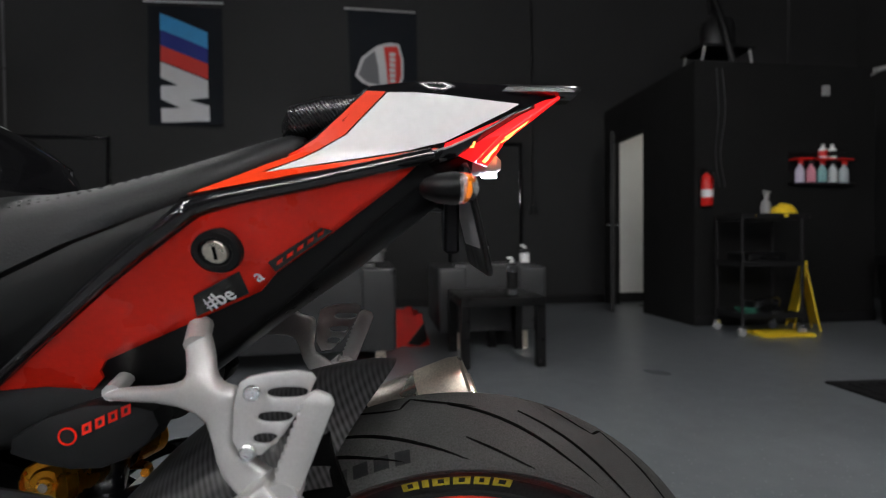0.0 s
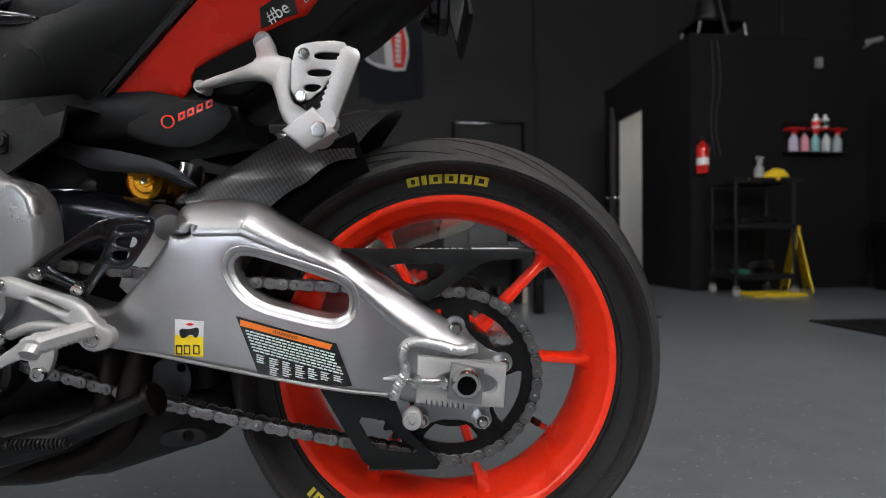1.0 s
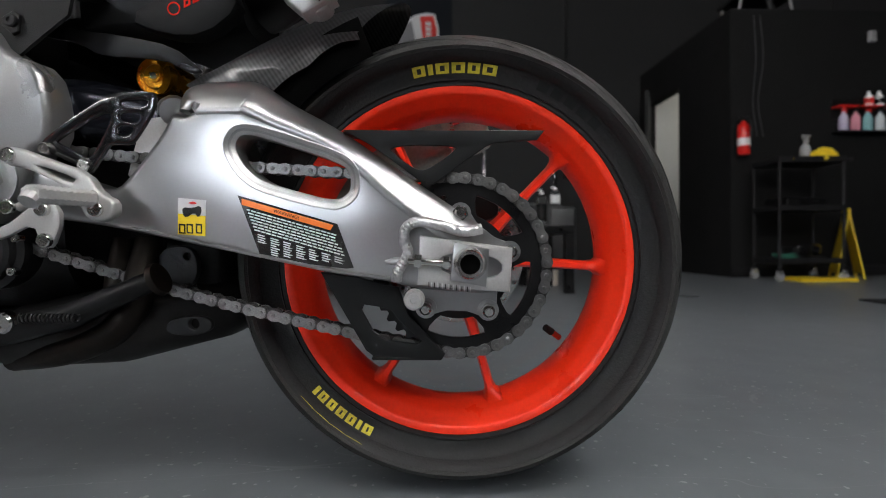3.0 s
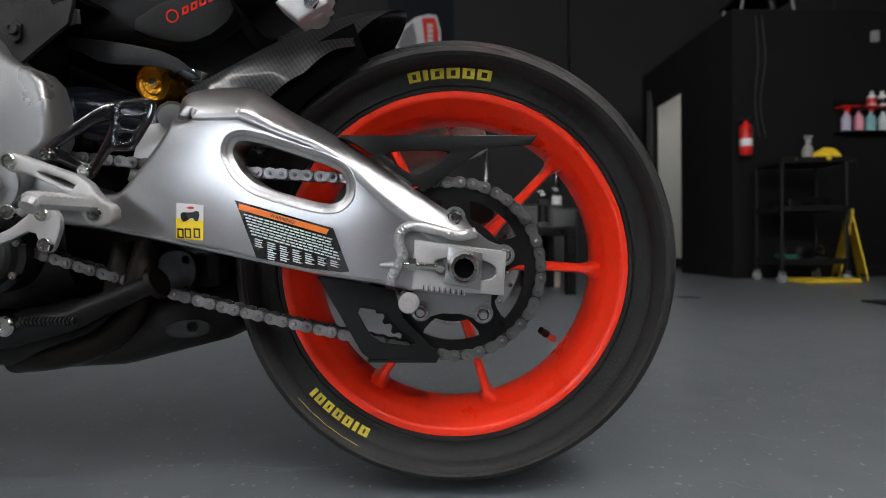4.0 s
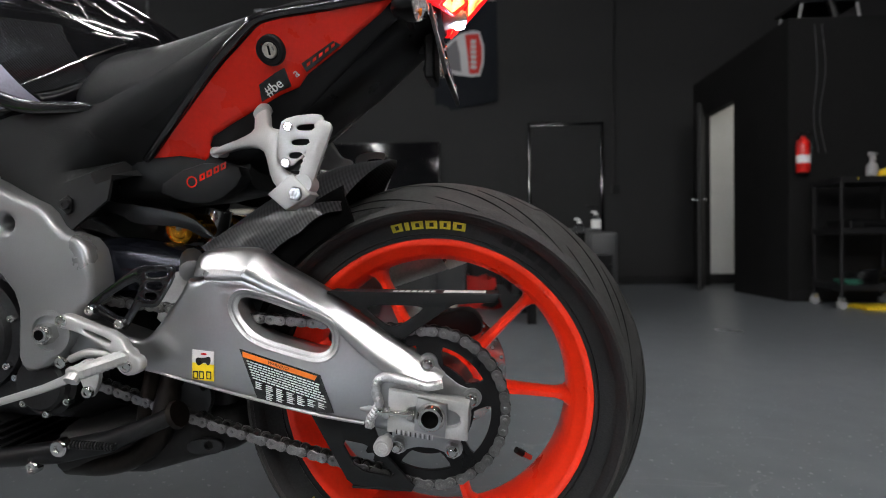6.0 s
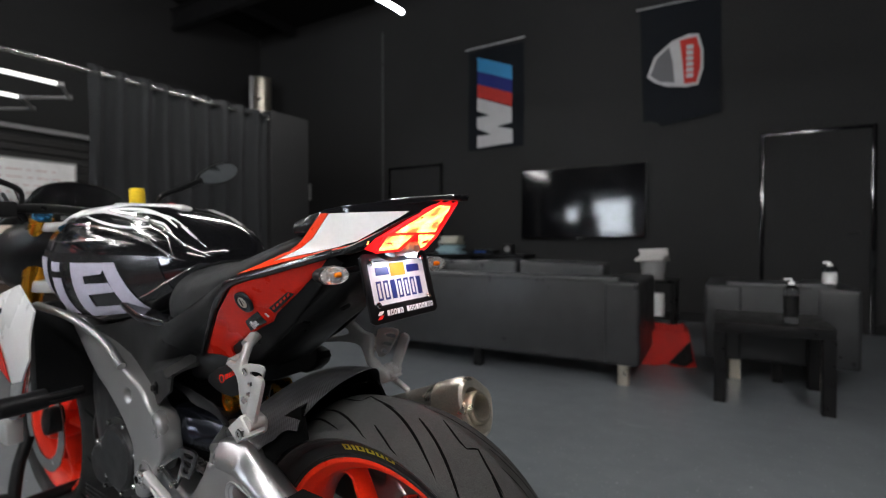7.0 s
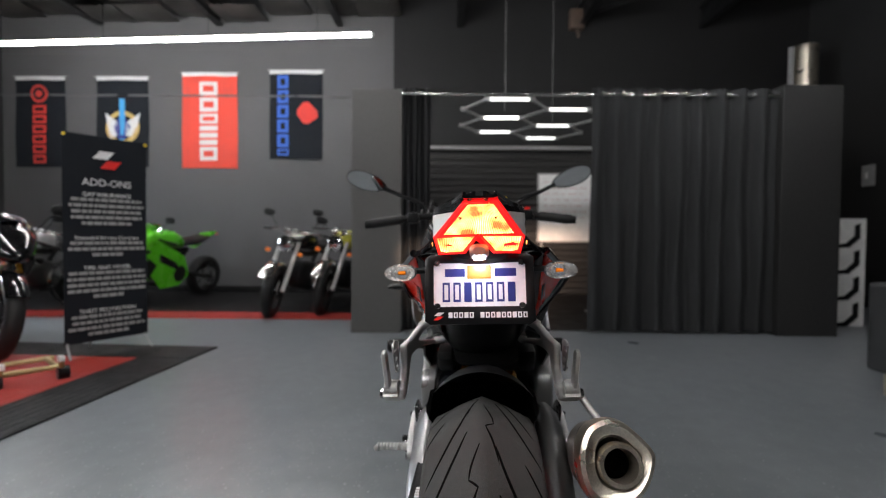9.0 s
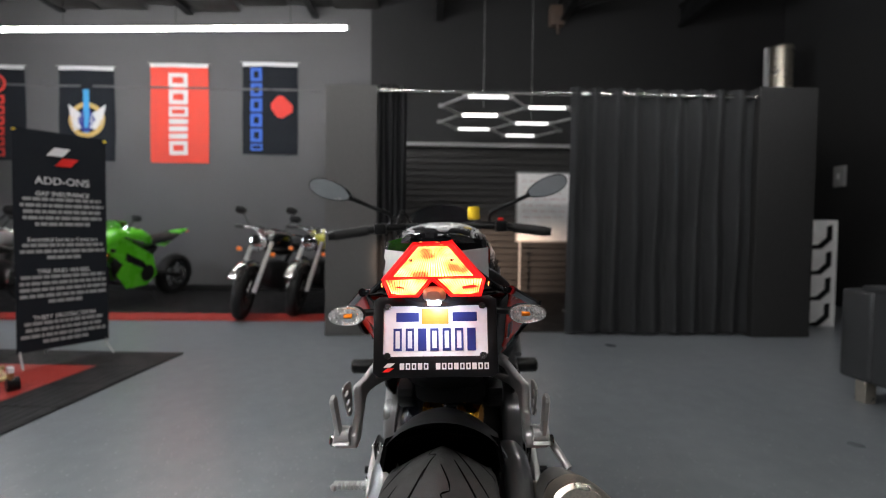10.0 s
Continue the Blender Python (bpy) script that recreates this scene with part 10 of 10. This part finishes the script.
        lathe(b, [(0, 0.062), (0.05, 0.058), (0.083, 0.046), (0, 0.044)], (fx - 0.16, 0, 0.84), "x", 28, False)
        part("headlamp_glass", b, "mirror", hl_)
        b = B()
        for y in (-0.05, 0.05):
            lathe(b, [(0, -0.02), (0.035, -0.02), (0.038, 0.02), (0, 0.03)], (fx - 0.24, y, 0.98), "x", 20, False)
        part("dials", b, "chrome", k)
    b = B()
    rings_ = []
    for i in range(11):
        a = radians(30 + 115 * i / 10)
        rings_.append([Vector((fx + r_ * math.cos(a) * 1.0, y, R + r_ * math.sin(a))) for y, r_ in ((-0.07, 0.30), (-0.055, 0.335), (0, 0.348), (0.055, 0.335), (0.07, 0.30), (0.05, 0.325), (0, 0.338), (-0.05, 0.325))])
    loft(b, rings_)
    part("front_mudguard", b, paint if sport else "chrome", k, angle=60)
    b = B()
    tube(b, curve([(0.28, -0.08, 0.52), (0.36, -0.10, 0.34), (0.10, -0.14, 0.22), (-0.30, -0.16, 0.26), (-0.42, -0.17, 0.32)], 6), 0.024, n=12)
    tube(b, [(-0.42, -0.17, 0.32), (-0.46, -0.17, 0.335), (-0.88, -0.17, 0.43), (-0.90, -0.17, 0.435)], [0.026, 0.045, 0.05, 0.03], n=16)
    part("exhaust", b, "chrome" if not sport else "engine", k)
    part("side_stand", rod(B(), (-0.05, 0.12, 0.30), (-0.10, 0.30, 0.055), 0.012, n=8), "steel_dark", k)
    return k


parked("black and chrome roadster motorcycle parked nose out on a mat", pose(-5.38, -1.95, 0.0, 0, 0, -10), "gloss", "chrome", False, 14)
parked("yellow and black naked motorcycle parked nose out beside a column", pose(-5.57, -1.43, 0.0, 0, 0, -10), mat("yellow_black_paint", (0.45, 0.42, 0.03), 0.3, coat=0.4, bump=0), "black", False, 12)
parked("lime green sports motorcycle with fairing parked by the wall", pose(-6.0, -4.0, 0.0, 0, 0, -14), "green", "label_black", True)
parked("silver and black naked motorcycle parked nose out on a mat", pose(-5.2, -5.17, 0.0, 0, 0, 12), "grey_paint", "chrome", False, 20)
parked("black and white sports motorcycle on a floor mat", pose(-3.02, -3.87, 0.014, 0, 0, 57), "gloss", "white", True, 0, "steel_dark")
pk = thing("rear_paddock_stand", "gold tube paddock stand on a red mat", "paddock stand", pose(-2.15, -2.60, 0.014, 0, 0, 50))
for s in (-1, 1):
    part("side_tube", tube(B(), curve([(0.05, s * 0.14, 0.13), (0.0, s * 0.15, 0.07), (-0.10, s * 0.155, 0.055), (-0.44, s * 0.16, 0.05)], 4), 0.016, n=10), "pale_gold", pk)
    part("roller", rod(B(), (0.0, s * 0.13, 0.04), (0.0, s * 0.19, 0.04), 0.04, n=18), "black", pk)
    part("cradle", box(B(), 0.02, 0.08, s * 0.14 - 0.015, s * 0.14 + 0.015, 0.12, 0.155, 0.006, 2), "board", pk, "white plastic cradle")
part("cross_tube", tube(B(), [(-0.02, -0.155, 0.075), (-0.02, 0.155, 0.075)], 0.016, n=10), "pale_gold", pk)
part("handle_bar", tube(B(), [(-0.44, -0.20, 0.05), (-0.44, 0.20, 0.05)], 0.016, n=10), "pale_gold", pk)
